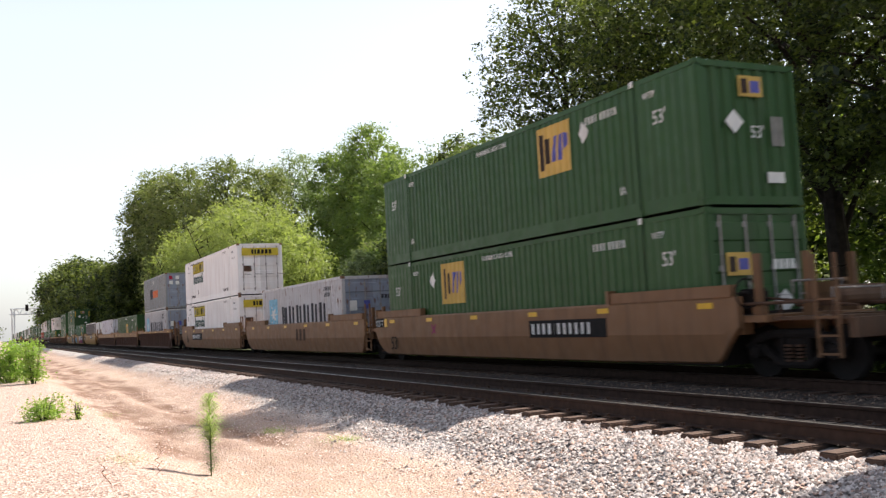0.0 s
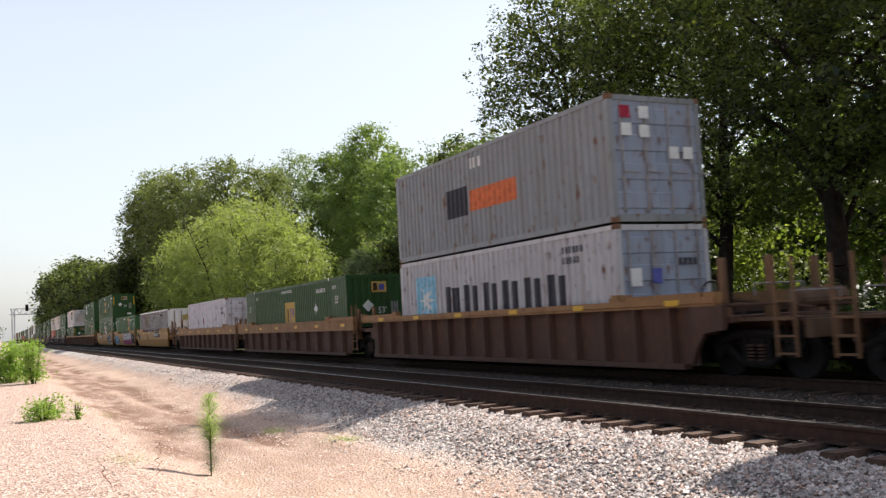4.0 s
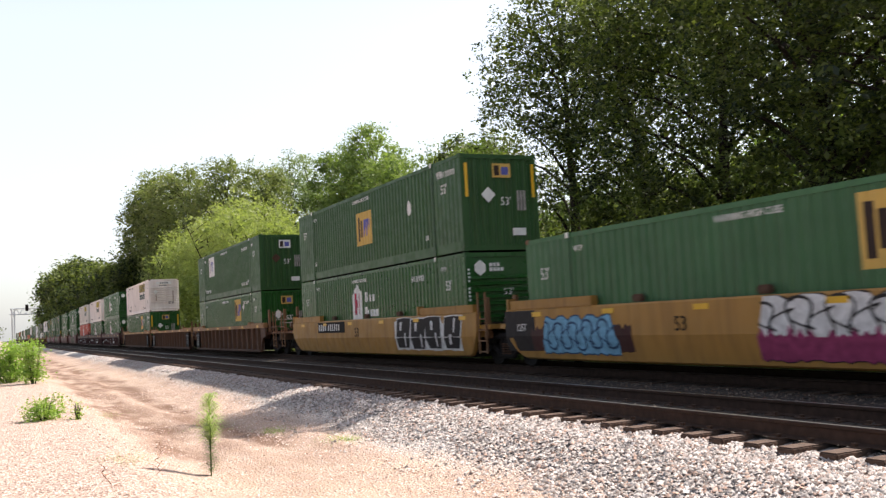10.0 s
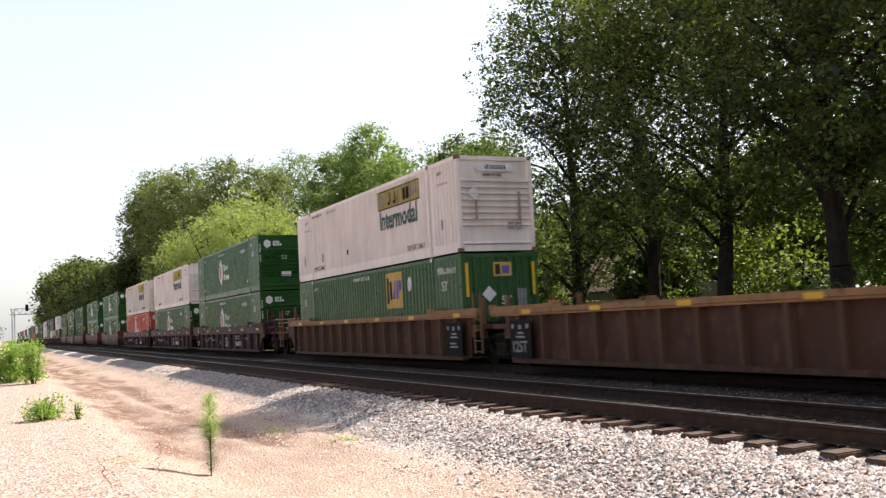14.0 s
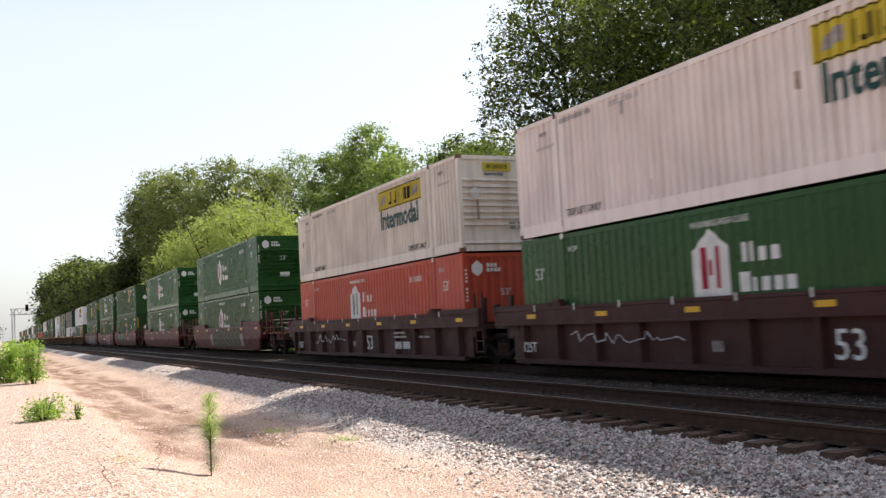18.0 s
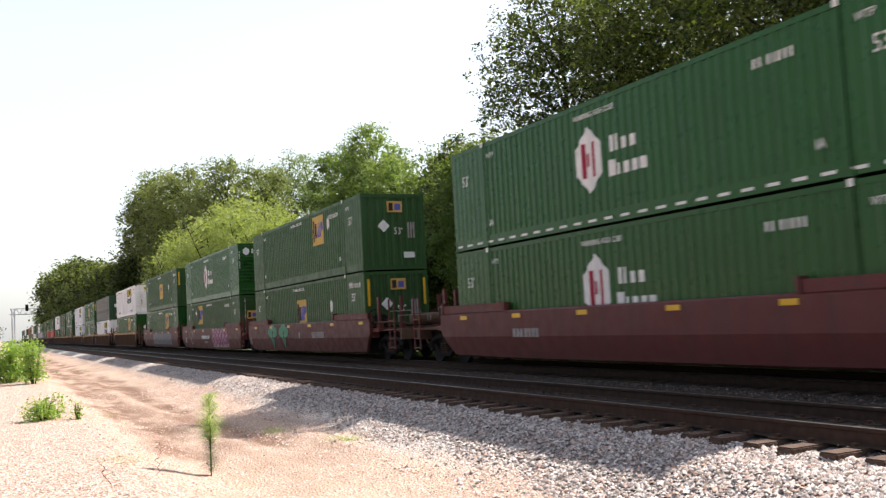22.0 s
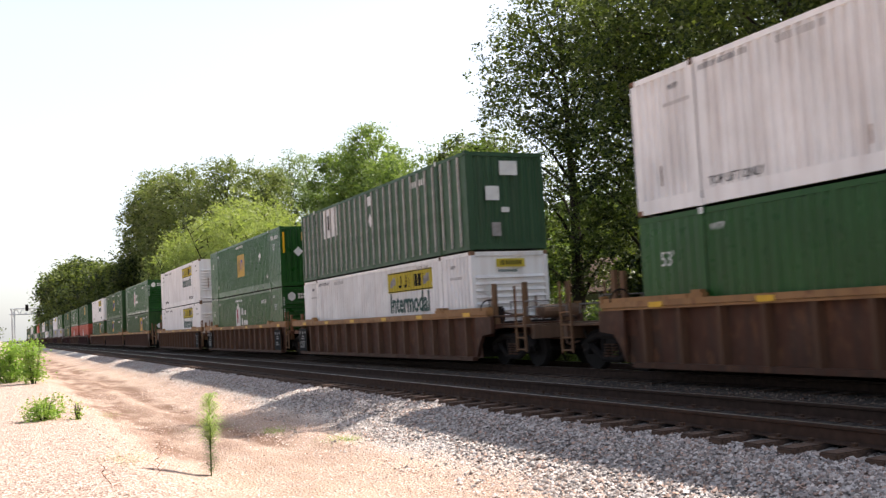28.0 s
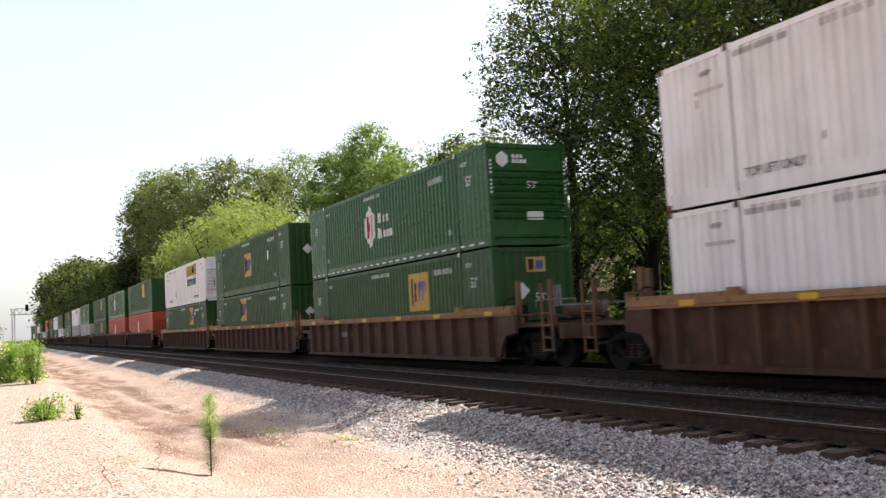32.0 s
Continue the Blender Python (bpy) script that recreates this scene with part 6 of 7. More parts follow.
def tree(label, at, height, radius, seed, material, leaves=9000, size=0.2, bare=0.25, stems=1, lobe=0.34, airy=0.0, name="tree"):
    """A forking trunk and a crown of rounded lobes, each a mass of leaf sprays at the end of a limb."""
    rng = np.random.default_rng(seed)
    t = thing(name, label, "tree", "", (at[0], at[1], ground_z(at[0], at[1]) - 0.1))
    bm, blobs, spines = bmesh.new(), [], []
    for k in range(stems):
        lean = rng.normal(0, 0.03 if stems == 1 else 0.12, 2)
        base = Vector((rng.normal(0, 0.25) * (stems > 1), rng.normal(0, 0.25) * (stems > 1), 0))
        r0 = height * 0.018 / stems ** 0.5 + 0.03
        spine = [base]
        for j in range(1, 7):
            z = height * 0.84 * j / 6
            spine.append(base + Vector((lean[0] * z + rng.normal(0, 0.14), lean[1] * z + rng.normal(0, 0.14), z)))
        for j in range(6):
            rod(bm, spine[j], spine[j + 1], r0 * (1 - j / 6.6), r0 * (1 - (j + 1) / 6.6), n=8)
        spines.append((spine, r0))
    mid, tall = height * 0.5 * (1 + bare), height * 0.5 * (1 - bare)
    s0 = radius * lobe
    count = int(min(70, max(14, (1.1 if size < 0.09 and airy > 0.15 else 1.6) * 4 * (radius * radius + 2 * radius * tall) / 3 / (s0 * s0))))
    turn = rng.random() * 6.283
    for i in range(count + (count // 3 if size > 0.09 else count // 6)):
        deep = i >= count
        zz = 1 - 2 * ((i if not deep else (i - count) * 3) + 0.5) / count
        ang = turn + i * 2.39996 + rng.normal(0, 0.25)
        flat = math.sqrt(max(0, 1 - zz * zz))
        s = s0 * (0.65 + 0.75 * rng.random())
        far = (0.45 if deep else 1.0) * (0.82 + 0.24 * rng.random())
        p = Vector((math.cos(ang) * flat * (radius - 0.75 * s) * far, math.sin(ang) * flat * (radius - 0.75 * s) * far, mid + zz * (tall - 0.6 * s) * (0.6 if deep else 1.0)))
        if rng.random() < airy:
            continue
        blobs.append((p.x, p.y, p.z, s, s, s * 0.8))
        if deep or i % 2 and i > 10:
            continue
        spine, r0 = spines[i % stems]
        q = min(0.95, max(0.12, (p.z / height - 0.12) / 0.84))
        j = min(5, int(q * 6))
        a = spine[j].lerp(spine[j + 1], q * 6 - j)
        bend = a.lerp(p, 0.5) + Vector((0, 0, 0.08 * (p - a).length))
        rod(bm, a, bend, r0 * 0.40 * (1 - q * 0.6), r0 * 0.24 * (1 - q * 0.6), n=6)
        rod(bm, bend, p, r0 * 0.24 * (1 - q * 0.6), r0 * 0.07, n=6)
    part("trunk", finish("trunk", bm, BARK), t, "dark bark, forking")
    part("crown", leaf_cloud("crown", rng, blobs, leaves, size, material, 0 if airy > 0.29 else int(min(46, max(12, 16 * (s0 * 0.2 / size) ** 2)))), t)
    return t


def bush(label, at, w, h, seed, material, leaves=1500, size=0.07, name="shrub"):
    rng = np.random.default_rng(seed)
    t = thing(name, label, "shrub", "", (at[0], at[1], ground_z(at[0], at[1]) - 0.02))
    bm, blobs = bmesh.new(), []
    for k in range(12):
        a = rng.random() * 6.28
        tip = Vector((math.cos(a) * w * 0.42 * rng.random() ** 0.5, math.sin(a) * w * 0.42 * rng.random(), h * (0.55 + 0.4 * rng.random())))
        rod(bm, (tip.x * 0.25, tip.y * 0.25, 0), tip, 0.012 + 0.004 * h, 0.004, n=5)
        blobs.append((tip.x, tip.y, tip.z * 0.85, w * 0.2, w * 0.2, h * 0.2))
        blobs.append((tip.x * 0.8, tip.y * 0.8, tip.z * 0.5, w * 0.2, w * 0.2, h * 0.2))
        blobs.append((tip.x * 1.05, tip.y * 1.05, tip.z * 0.22, w * 0.2, w * 0.2, h * 0.16))
    part("stem", finish("stem", bm, BARK), t)
    part("foliage", leaf_cloud("foliage", rng, blobs, leaves, size, material), t)
    return t


def along(bearing, y):
    """The place at depth y under a bearing from the camera, in degrees from the line square to the track."""
    return (-y * math.tan(radians(bearing)), y)


def build_trees():
    # x, y, height, crown radius, leaves, leaf size, paint, bare share of the trunk, stems, share of lobes left out, words
    rows = [
        (-37.6, 25.2, 18.4, 4.5, 36000, 0.085, LEAF_DARK, 0.14, 1, 0.24, "tall dark-leaved tree close behind the tracks"),
        (-33.2, 26.5, 17.6, 5.0, 36000, 0.085, LEAF_DARK, 0.20, 1, 0.18, "tall dark tree with a bare lower trunk"),
        (-27.6, 25.0, 17.8, 5.2, 36000, 0.085, LEAF_DARK, 0.22, 1, 0.27, "tall dark tree with a bare lower trunk"),
        (-20.8, 23.8, 20.2, 5.2, 36000, 0.085, LEAF_DARK, 0.24, 1, 0.12, "very tall dark tree with a thick trunk"),
        (-16.2, 23.4, 15.5, 5.0, 36000, 0.085, LEAF_DARK, 0.26, 1, 0.05, "very tall dark tree with a thick trunk"),
        (-10.5, 24.0, 14.5, 5.0, 6000, 0.2, LEAF_DARK, 0.3, 1, 0.1, "tall dark-leaved tree beside the line"),
        (-13.0, 29.5, 16.5, 5.4, 12000, 0.15, LEAF_DARK, 0.12, 1, 0.05, "tall dark tree in the second row behind the tracks"),
        (-24.0, 31.0, 19.0, 6.0, 15000, 0.13, LEAF_DARK, 0.15, 1, 0.2, "tall dark tree in the second row behind the tracks"),
        (-42.0, 45.0, 13.0, 6.5, 9000, 0.2, LEAF_MID, 0.15, 1, 0.1, "tall tree in the second row behind the tracks"),
        (-32.0, 44.0, 13.0, 6.5, 9000, 0.2, LEAF_MID, 0.12, 1, 0.1, "tall tree in the second row behind the tracks"),
        (-22.5, 43.0, 12.5, 6.5, 7000, 0.22, LEAF_MID, 0.12, 1, 0.1, "tall tree in the second row behind the tracks"),
        (-45.2, 24.4, 11.6, 3.2, 22000, 0.086, LEAF_MID, 0.16, 3, 0.24, "many-stemmed green tree behind the tracks"),
        (-49.5, 26.2, 12.9, 3.6, 19800, 0.101, LEAF_DARK, 0.16, 2, 0.24, "leafy dark tree behind the tracks"),
        (-55.0, 27.5, 13.2, 4.0, 19800, 0.109, LEAF_MID, 0.14, 2, 0.1, "leafy green tree behind the tracks"),
        (-63.0, 30.0, 13.6, 4.4, 14432, 0.117, LEAF_MID, 0.12, 2, 0.1, "leafy green tree behind the tracks"),
        (-57.5, 34.0, 9.0, 4.0, 9900, 0.125, LEAF_MID, 0.1, 2, 0.1, "leafy green tree beside the houses"),
        (-52.0, 22.8, 7.4, 2.8, 13200, 0.094, LEAF_DARK, 0.1, 3, 0.1, "low dark tree behind the tracks"),
        (-72.0, 31.5, 9.6, 4.4, 9922, 0.125, LEAF_MID, 0.06, 1, 0.1, "green tree behind the tracks"),
        (-81.0, 33.0, 9.8, 4.6, 9922, 0.133, LEAF_OLIVE, 0.06, 1, 0.1, "green tree behind the tracks"),
        (-104.5, 44.0, 22.5, 5.6, 14432, 0.164, LEAF_FRESH, 0.08, 1, 0.1, "tall fresh green tree behind the line"),
        (-113.8, 45.0, 27.8, 5.4, 18040, 0.172, LEAF_FRESH, 0.10, 1, 0.1, "tall sunlit fresh green tree behind the line"),
        (-121.5, 45.0, 26.6, 5.2, 16235, 0.172, LEAF_FRESH, 0.10, 1, 0.1, "tall sunlit fresh green tree behind the line"),
        (-131.0, 45.5, 27.0, 5.6, 14432, 0.187, LEAF_MID, 0.10, 1, 0.2, "tall tree in a row behind the line"),
        (-142.5, 46.0, 29.6, 5.0, 12628, 0.187, LEAF_SILVER, 0.12, 1, 0.34, "tall airy grey-green poplar behind the line"),
        (-153.0, 46.0, 31.8, 5.0, 12628, 0.187, LEAF_SILVER, 0.12, 1, 0.34, "tall airy grey-green poplar behind the line"),
        (-165.0, 46.0, 31.0, 5.0, 11726, 0.203, LEAF_SILVER, 0.12, 1, 0.34, "tall airy grey-green poplar behind the line"),
        (-64.8, 19.8, 9.0, 3.0, 13530, 0.094, LEAF_LIME, 0.05, 2, 0.16, "sunlit yellow-green tree beside the line"),
        (-71.5, 20.2, 11.6, 3.7, 16235, 0.101, LEAF_LIME, 0.05, 2, 0.16, "broad sunlit yellow-green tree beside the line"),
        (-79.5, 20.2, 13.6, 4.2, 19844, 0.109, LEAF_LIME, 0.05, 2, 0.16, "broad sunlit yellow-green tree beside the line"),
        (-89.5, 20.4, 14.4, 4.4, 18040, 0.117, LEAF_LIME, 0.05, 2, 0.16, "broad sunlit yellow-green tree beside the line"),
        (-101.0, 20.4, 14.2, 4.6, 15333, 0.133, LEAF_LIME, 0.05, 2, 0.16, "broad sunlit yellow-green tree beside the line"),
        (-115.0, 20.6, 14.0, 4.6, 12628, 0.148, LEAF_LIME, 0.05, 2, 0.16, "broad sunlit yellow-green tree beside the line"),
        (-54.3, 20.5, 6.6, 1.7, 9900, 0.07, LEAF_SILVER, 0.08, 2, 0.1, "small grey-green tree beside the line"),
        (-135.5, 36.0, 26.0, 6.6, 14432, 0.187, LEAF_OLIVE, 0.10, 1, 0.05, "large spreading tree beside the line"),
        (-146.5, 33.0, 29.0, 7.6, 18040, 0.187, LEAF_OLIVE, 0.10, 1, 0.05, "large spreading tree beside the line"),
        (-158.0, 29.0, 29.8, 8.0, 18040, 0.195, LEAF_OLIVE, 0.10, 1, 0.08, "large spreading tree beside the line"),
        (-170.0, 26.8, 30.6, 8.0, 16235, 0.211, LEAF_OLIVE, 0.10, 1, 0.12, "large dark tree beside the line"),
        (-179.0, 25.6, 29.5, 6.0, 15333, 0.218, LEAF_DARK, 0.08, 1, 0.12, "large dark tree beside the line"),
        (-170.0, 20.5, 15.6, 5.0, 8117, 0.234, LEAF_DARK, 0.05, 1, 0.05, "dark tree in the row along the line"),
        (-186.0, 20.0, 16.4, 5.4, 8117, 0.25, LEAF_DARK, 0.05, 1, 0.05, "dark tree in the row along the line"),
        (-203.0, 20.0, 16.6, 6.0, 7380, 0.34, LEAF_DARK, 0.05, 1, 0.05, "tree in the row far along the line"),
        (-221.0, 19.8, 18.4, 6.4, 7380, 0.36, LEAF_DARK, 0.05, 1, 0.05, "tree in the row far along the line"),
        (-244.0, 19.8, 20.8, 8.0, 7380, 0.4, LEAF_DARK, 0.05, 1, 0.05, "tree in the row far along the line"),
        (-270.0, 19.8, 23.0, 8.5, 7380, 0.44, LEAF_DARK, 0.05, 1, 0.05, "tree in the row far along the line"),
        (-300.0, 20.0, 25.0, 9.0, 7380, 0.5, LEAF_DARK, 0.05, 1, 0.05, "tree in the row far along the line"),
        (-345.0, 21.0, 25.0, 9.0, 4920, 0.55, LEAF_MID, 0.06, 1, 0.05, "tree far down the line"),
        (-430.0, 22.0, 17.0, 8.0, 4100, 0.6, LEAF_MID, 0.06, 1, 0.05, "tree far down the line"),
        (-58.0, 58.0, 14.0, 7.5, 7000, 0.28, LEAF_MID, 0.08, 1, 0.1, "leafy tree behind the houses"),
        (-72.0, 60.0, 15.0, 7.5, 5740, 0.28, LEAF_LIGHT, 0.08, 1, 0.1, "leafy tree behind the houses"),
        (-86.0, 60.0, 15.0, 7.5, 5740, 0.28, LEAF_MID, 0.08, 1, 0.1, "leafy tree behind the houses"),
        (-45.0, 56.0, 13.0, 7.0, 6000, 0.28, LEAF_LIGHT, 0.08, 1, 0.1, "leafy tree behind the houses"),
        (-41.0, 32.5, 6.0, 2.6, 9000, 0.12, LEAF_DARK, 0.05, 3, 0.1, "low dark tree beside the house"),
        (-205.0, -2.2, 6.0, 2.8, 4920, 0.2, LEAF_DARK, 0.1, 1, 0.1, "small dark tree on the near side of the line"),
    ]
    for k, (x, y, h, rad, lv, sz, m, bare, stems, airy, words) in enumerate(rows):
        tree(words, (x, y), h, rad, 100 + k, m, lv, sz, bare, stems, 0.28 if sz < 0.09 or rad > 7 else 0.44 if m is LEAF_LIME else 0.34, airy)
    # undergrowth under the trees
    for k in range(34):
        ang = 36 + k * 1.15
        y = 19.6 + 2.6 * ((k * 7) % 5) / 5
        bush("leafy undergrowth below the trees", along(ang, y), 3.0, (1.7 if not 49 < ang < 59 else 0.8) + ((k * 3) % 4) * 0.3, 300 + k, LEAF_MID if k % 3 else LEAF_DARK, 1300, 0.12)
    for k in range(6):
        bush("low dark shrub in front of the houses", (-34.0 - k * 2.6, 30.5 + (k * 2 % 3)), 3.0, 1.5 + 0.5 * (k % 3), 450 + k, LEAF_DARK if k % 2 else LEAF_MID, 2400, 0.12)
    for k in range(14):
        x = -16 - k * 4.2
        if -62 < x < -32:
            continue
        bush("tall undergrowth behind the first trees", (x, 29.5 + (k % 3)), 5.0, 3.6 + (k % 4) * 0.8, 400 + k, (LEAF_LIGHT, LEAF_DARK, LEAF_MID)[k % 3], 3400, 0.13)


def house(label, x0, x1, y0, y1, eave, ridge, wall, roof):
    """A small frame house: four walls with siding, a gabled roof, windows and a chimney."""
    h = thing("house", label, "house", "", (0.5 * (x0 + x1), 0.5 * (y0 + y1), -0.5))
    a, b = 0.5 * (x1 - x0), 0.5 * (y1 - y0)
    part("wall", boxes("wall", [(-a, a, -b, -b + 0.2, 0, eave)], wall), h)
    part("wall", boxes("wall", [(-a, a, b - 0.2, b, 0, eave)], wall), h)
    for s in (-1, 1):
        x = s * a
        v = [(x, -b + 0.2, 0), (x, b - 0.2, 0), (x, b - 0.2, eave), (x, 0, ridge - 0.1), (x, -b + 0.2, eave)]
        v += [(x - s * 0.2, q, z) for _, q, z in v]
        f = [(0, 1, 2, 3, 4), (9, 8, 7, 6, 5)] + [(i, 5 + i, 5 + (i + 1) % 5, (i + 1) % 5) for i in range(5)]
        part("gable_wall", mesh_of("gable_wall", v, f, wall), h)
        n = int(eave / 0.22)
        for k in range(n):
            part("siding_board", boxes("siding_board", [(-0.012, 0.012, -b + 0.02, b - 0.02, 0, 0.2)], wall), h, "", (x + s * 0.012, 0, 0.05 + k * 0.22))
    for s in (-1, 1):
        v = [(-a - 0.4, 0, ridge), (a + 0.4, 0, ridge), (a + 0.4, s * (b + 0.5), eave - 0.25), (-a - 0.4, s * (b + 0.5), eave - 0.25)]
        v += [(q, w, z + 0.14) for q, w, z in v]
        part("roof_slope", mesh_of("roof_slope", v, [(3, 2, 1, 0), (4, 5, 6, 7), (0, 1, 5, 4), (1, 2, 6, 5), (2, 3, 7, 6), (3, 0, 4, 7)], roof), h)
    for x in (-a * 0.5, a * 0.45):
        w = part("window", boxes("window", [(-0.55, 0.55, -0.03, 0.03, 1.1, 2.3)], GLASS), h, "", (x, -b - 0.02, 0))
        part("frame", boxes("frame", [(-0.62, -0.55, -0.05, 0.03, 1.05, 2.36), (0.55, 0.62, -0.05, 0.03, 1.05, 2.36), (-0.55, 0.55, -0.05, 0.03, 2.3, 2.36), (-0.55, 0.55, -0.05, 0.03, 1.04, 1.1)], MARK_WHITE), w)
    return h


GLASS = plain("dark_window_glass", (0.02, 0.025, 0.03), 0.08, 0.0, 1, 0.1)
SIDING = plain("off_white_siding", (0.40, 0.39, 0.36), 0.7, 0, 2, 0.12)
SHINGLE = plain("brown_asphalt_shingles", (0.10, 0.06, 0.043), 0.9, 0, 5, 0.3)
GALV = plain("galvanised_steel", (0.52, 0.54, 0.56), 0.5, 0.4, 3, 0.15)


def signal_gantry():
    """Cantilever signal mast over both tracks, far down the line."""
    g = thing("signal_gantry", "pale galvanised cantilever signal mast over the tracks", "signal gantry", "", (-320, 4.5, -0.4))
    for dx, dy in ((-0.4, -0.4), (0.4, -0.4), (-0.4, 0.4), (0.4, 0.4)):
        part("mast_leg", rods("mast_leg", [((dx, dy, 0), (dx, dy, 11.6), 0.15)], GALV, 6), g)
    part("mast_lacing", rods("mast_lacing", [((-0.4, (-1) ** k * 0.4, k * 1.1), (-0.4, -(-1) ** k * 0.4, k * 1.1 + 1.1), 0.07) for k in range(10)], GALV, 5), g)
    for dz in (9.7, 11.5):
        for dx in (-0.4, 0.4):
            part("arm_chord", rods("arm_chord", [((dx, -1.0, dz), (dx, 9.2, dz), 0.15)], GALV, 6), g)
    part("arm_lacing", rods("arm_lacing", [((dx, k * 0.9 - 0.9, 9.7 if k % 2 else 11.5), (dx, k * 0.9, 11.5 if k % 2 else 9.7), 0.08) for k in range(11) for dx in (-0.4, 0.4)], GALV, 5), g)
    part("base_block", boxes("base_block", [(-0.9, 0.9, -0.9, 0.9, -0.3, 0.35)], SIDING), g)
    for y, z in ((3.9, 11.7), (7.2, 9.6)):
        head = part("signal_head", bevelled("signal_head", (0.35, 0.9, 2.0), STEEL_DARK, 0.05), g, "black signal head with hooded lamps", (0.6, y, z))
        for k in (-0.6, 0.0, 0.6):
            part("lamp_hood", rods("lamp_hood", [((0.15, 0, k), (0.5, 0, k), 0.16)], STEEL_DARK, 10), head)


def horseweed(label, at, h, seed):
    """A tall single-stemmed weed: drooping dry leaves below, a feathery pale-green head."""
    rng = np.random.default_rng(seed)
    t = thing("horseweed", label, "weed", "", (at[0], at[1], ground_z(at[0], at[1]) - 0.02))
    part("stem", rods("stem", [((0, 0, 0), (0.01, 0, h * 0.5), 0.009, 0.007), ((0.01, 0, h * 0.5), (-0.02, 0.01, h), 0.007, 0.002)], WEED_DRY, 6), t)

    def blades(name, lo, hi, count, length, rise, material):
        v, f = [], []
        for k in range(count):
            z = lo + (hi - lo) * rng.random()
            a = rng.random() * 6.283
            ln = length * (0.6 + 0.6 * rng.random()) * (1.0 if name == "leaf_blades" else (1.15 - 0.8 * abs((z - lo) / (hi - lo) - 0.35)))
            d = Vector((math.cos(a), math.sin(a), 0))
            s = Vector((-d.y, d.x, 0)) * (0.008 if name == "leaf_blades" else 0.004)
            p0, p1 = Vector((0, 0, z)), Vector((0, 0, z)) + d * ln * 0.6 + Vector((0, 0, rise * ln))
            p2 = Vector((0, 0, z)) + d * ln + Vector((0, 0, rise * ln * (0.4 if rise < 0.5 else 1.7)))
            b = len(v)
            v += [p0 - s * 0.5, p0 + s * 0.5, p1 + s, p1 - s, p2]
            f += [(b, b + 1, b + 2, b + 3), (b + 3, b + 2, b + 4)]
        part(name, mesh_of(name, v, f, material), t)
    blades("leaf_blades", 0.05 * h, 0.66 * h, 300, 0.15, 0.15, WEED_DRY)
    blades("feathery_head", 0.38 * h, h, 460, 0.22, 0.45, WEED_PALE)
    return t


WEED_PALE = leaf("pale_feathery_leaves", (0.2, 0.28, 0.09), (0.36, 0.44, 0.2), 0.5)
WEED_DRY = leaf("drying_weed_leaves", (0.05, 0.085, 0.03), (0.13, 0.17, 0.06), 0.35)
TWIG = plain("reddish_dry_stalk", (0.22, 0.10, 0.06), 0.9)


def dry_stalk(at, h, seed):
    rng = np.random.default_rng(seed)
    t = thing("dry_stalk", "thin reddish dry weed stalk on the gravel", "weed", "dry stalks", (at[0], at[1], ground_z(at[0], at[1]) - 0.01))
    items, p = [], Vector((0, 0, 0))
    for k in range(5):
        q = p + Vector((rng.normal(0, 0.03), rng.normal(0, 0.03), h / 5))
        items.append((p, q, 0.004, 0.003))
        e = q + Vector((rng.normal(0, 0.06), rng.normal(0, 0.06), 0.05))
        items.append((q, e, 0.003, 0.0015))
        p = q
    part("stalk", rods("stalk", items, TWIG, 5), t)


def grass_tuft(at, w, seed, material):
    rng = np.random.default_rng(seed)
    v, f = [], []
    for k in range(260):
        x, y = rng.normal(0, w * 0.4), rng.normal(0, w * 0.25)
        h = 0.05 + 0.09 * rng.random()
        a = rng.random() * 6.28
        b = len(v)
        v += [(x - 0.004, y, 0), (x + 0.004, y, 0), (x + 0.05 * math.cos(a), y + 0.05 * math.sin(a), h)]
        f.append((b, b + 1, b + 2))
    ob = new("grass_tuft", mesh_of("grass_tuft", v, f, material))
    ob.location = (at[0], at[1], ground_z(at[0], at[1]))
    return tagged(ob, "low yellow-green grass tuft on the dirt", "grass", "grass tufts on the dirt")


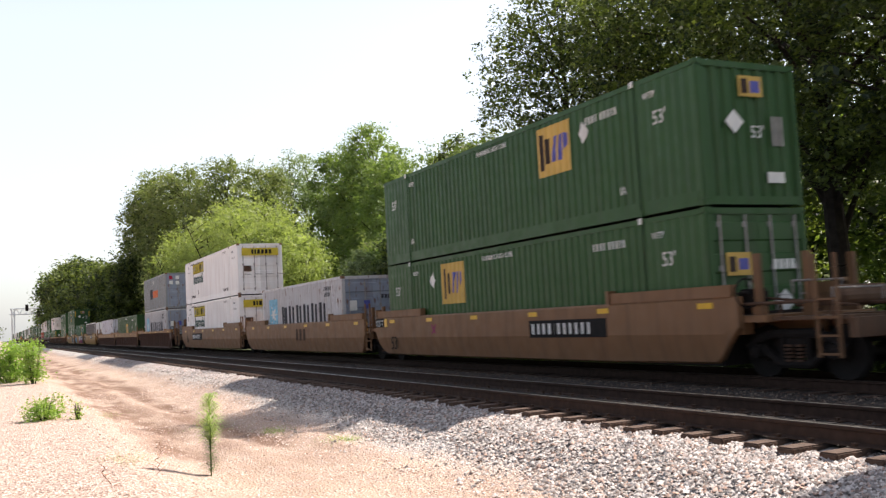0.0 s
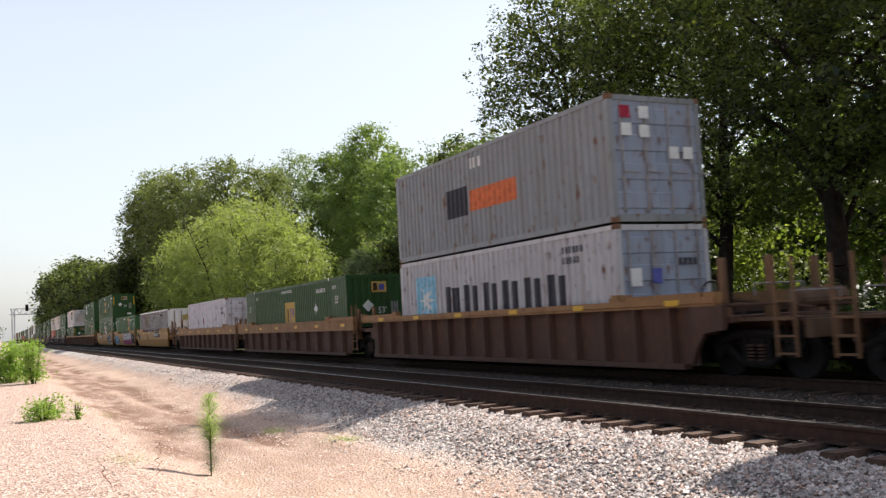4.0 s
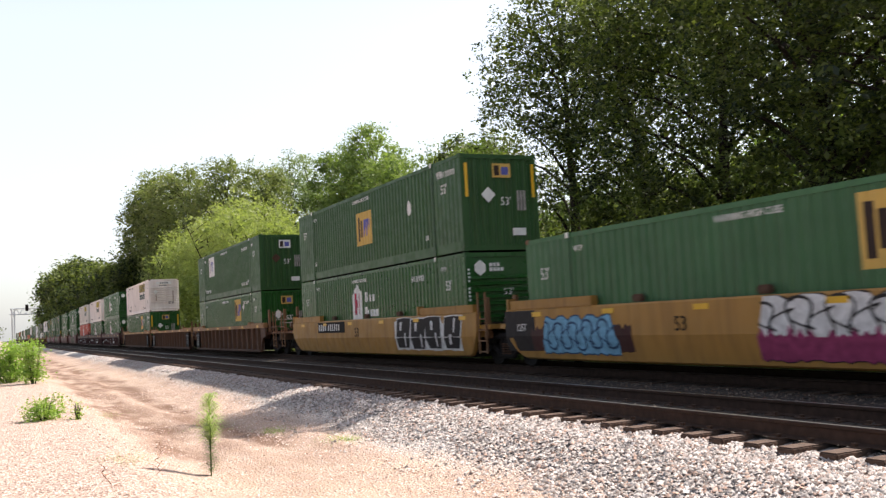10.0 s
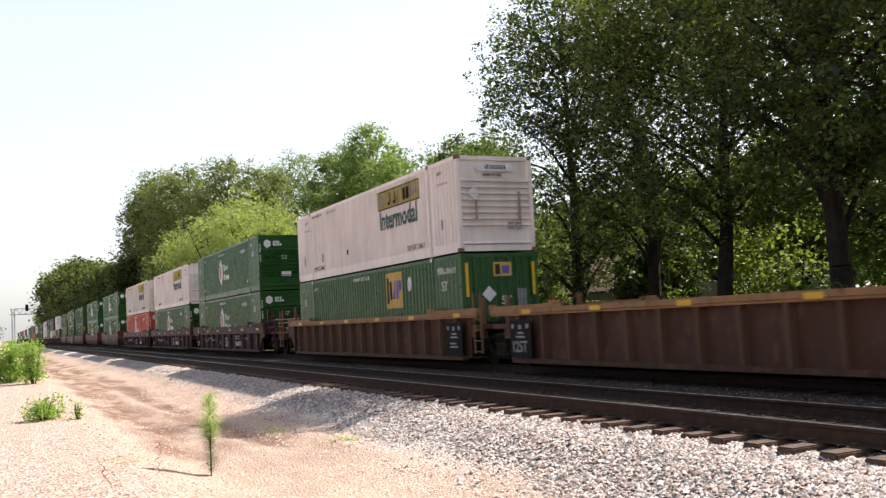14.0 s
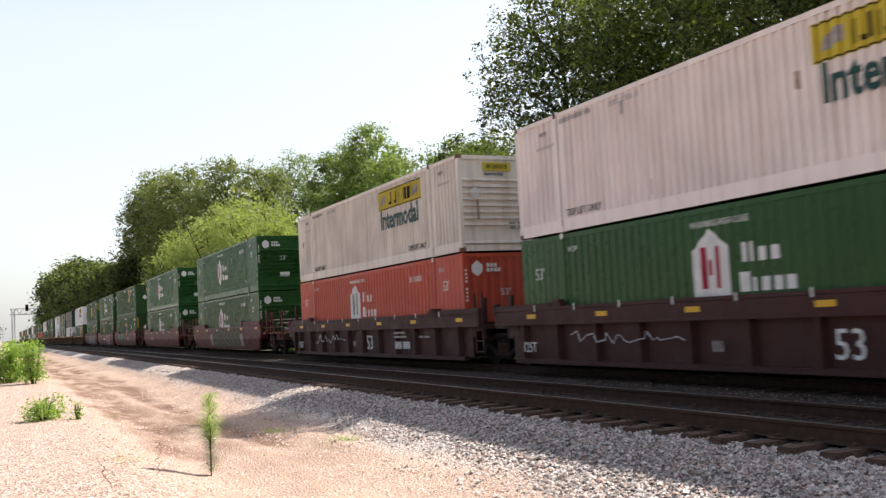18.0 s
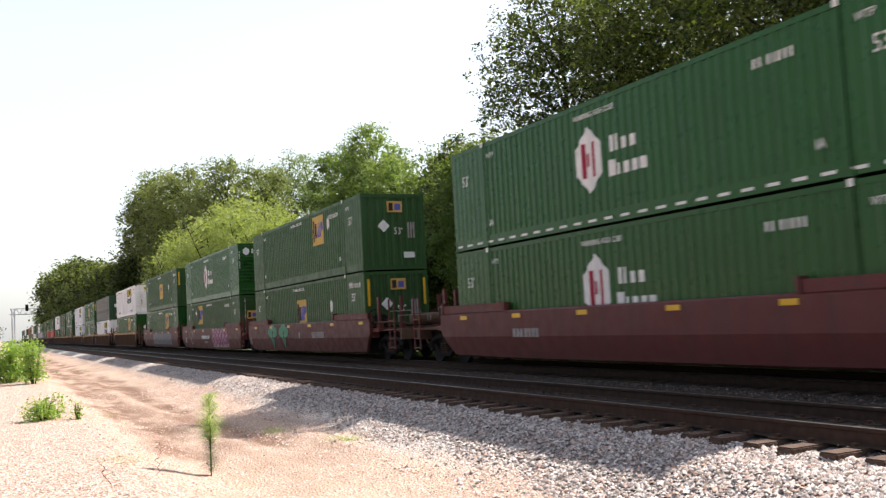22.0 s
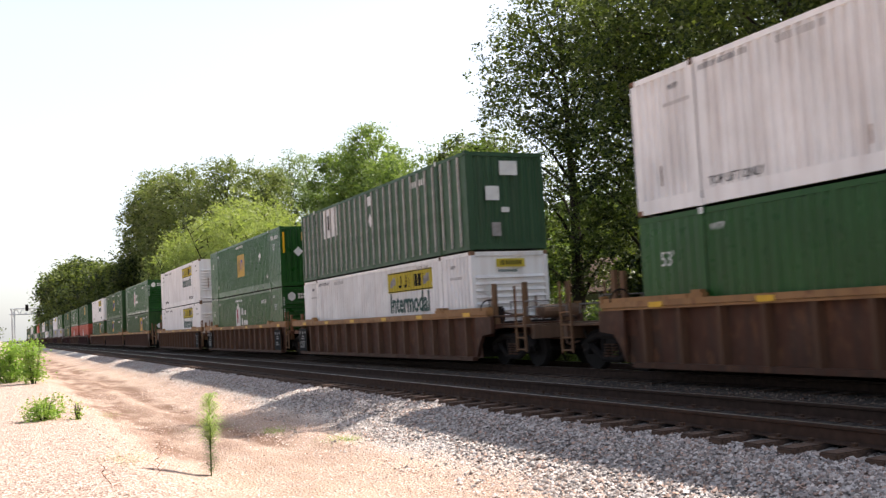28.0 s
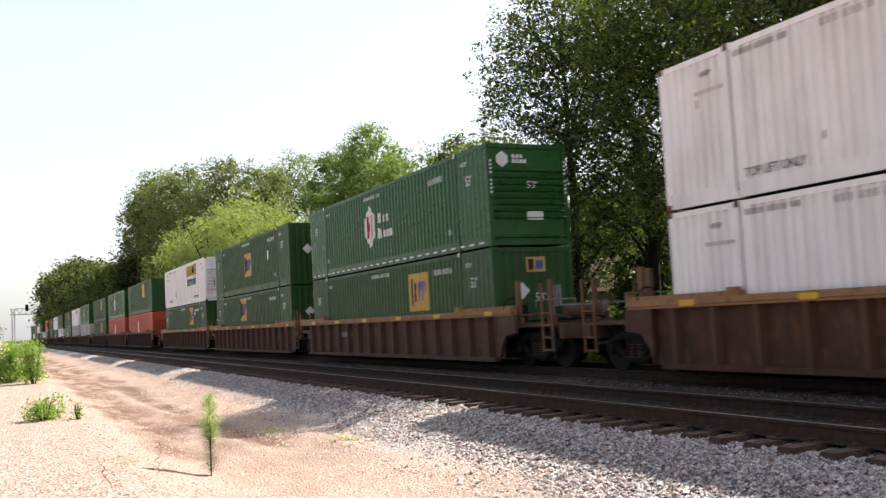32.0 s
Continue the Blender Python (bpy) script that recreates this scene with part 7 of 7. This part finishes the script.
def build_weeds():
    bush("bright green leafy weeds on the gravel bank", (-42.0, 0.45), 1.9, 1.6, 501, WEED, 3900, 0.06, "weed_clump")
    bush("bright green leafy weeds on the gravel bank", (-39.5, 1.22), 0.9, 1.7, 502, WEED, 2000, 0.055, "weed_clump")
    bush("low green weed on the gravel", (-21.6, 0.86), 0.9, 0.5, 503, WEED, 1500, 0.032, "weed_clump")
    bush("small green weed on the gravel", (-21.3, 1.5), 0.22, 0.4, 504, WEED, 156, 0.03, "weed_clump")
    horseweed("tall feathery green horseweed on the dirt", (-12.75, 2.54), 1.08, 7)
    for k, at in enumerate(((-15.3, 2.25), (-12.2, 1.75), (-11.4, 1.15))):
        dry_stalk(at, 0.18 + 0.04 * (k % 3), 20 + k)
    for k, (at, w) in enumerate((((-13.5, 1.55), 0.8), ((-19.5, 3.9), 0.9), ((-15.2, 5.25), 0.7), ((-17.8, 4.8), 0.6), ((-60, 5.0), 1.6), ((-23, 2.2), 1.0))):
        grass_tuft(at, w, 40 + k, WEED)


build_ground()
build_track()
build_train()
build_trees()
build_weeds()
house("white frame house with a brown shingle roof behind the trees", -64, -50.5, 37, 46, 3.2, 5.6, SIDING, SHINGLE)
house("pale frame house with a faded roof among the trees", -82, -69, 37, 45, 3.6, 6.8, SIDING, SHINGLE)
signal_gantry()
stones("ballast_stones", 66000, ballast_spot, (0.014, 0.042), BALLAST, "pale grey crushed ballast stones beside the rails", 1)
stones("stained_ballast", 8000, bed_spot, (0.02, 0.045), OILY_SHADED, "oil-stained ballast between the rails, darkened further for shade", 2)
stones("brown_ballast", 9000, between_spot, (0.018, 0.045), BROWN_STONE, "brown ballast between the two tracks, darkened for shade", 4)
stones("gravel", 44000, pebble_spot, (0.007, 0.026), PEBBLE, "pale pinkish gravel on the bank and path", 3)


# ---------------------------------------------------------------- what moves
def motions():
    times = [0, 4, 8, 12, 16, 20, 24, 28, 32]
    for ob, s, z in MOVING:
        walk(ob, [(t, pose(s + x_at(t), YT, z)) for t in times])
    # wheels turn as the train rolls, from well down the line until they have gone by
    where = {ob: s for ob, s, _ in MOVING}
    for ob, d in WHEELSETS:
        s = where[ob.parent.parent] + ob.parent.location.x
        near = [k / FPS for k in range(32 * FPS + 1) if -100 < s + x_at(k / FPS) < 15]
        if near:
            rows = [(t, pose(d, 0, 0.46, 0, math.degrees((x_at(t) - x_at(near[0])) / 0.46), 0)) for t in near]
            first, last = ([(0, rows[0][1])] if near[0] > 0 else []), ([(32, rows[-1][1])] if near[-1] < 32 else [])
            walk(ob, first + rows + last)


motions()
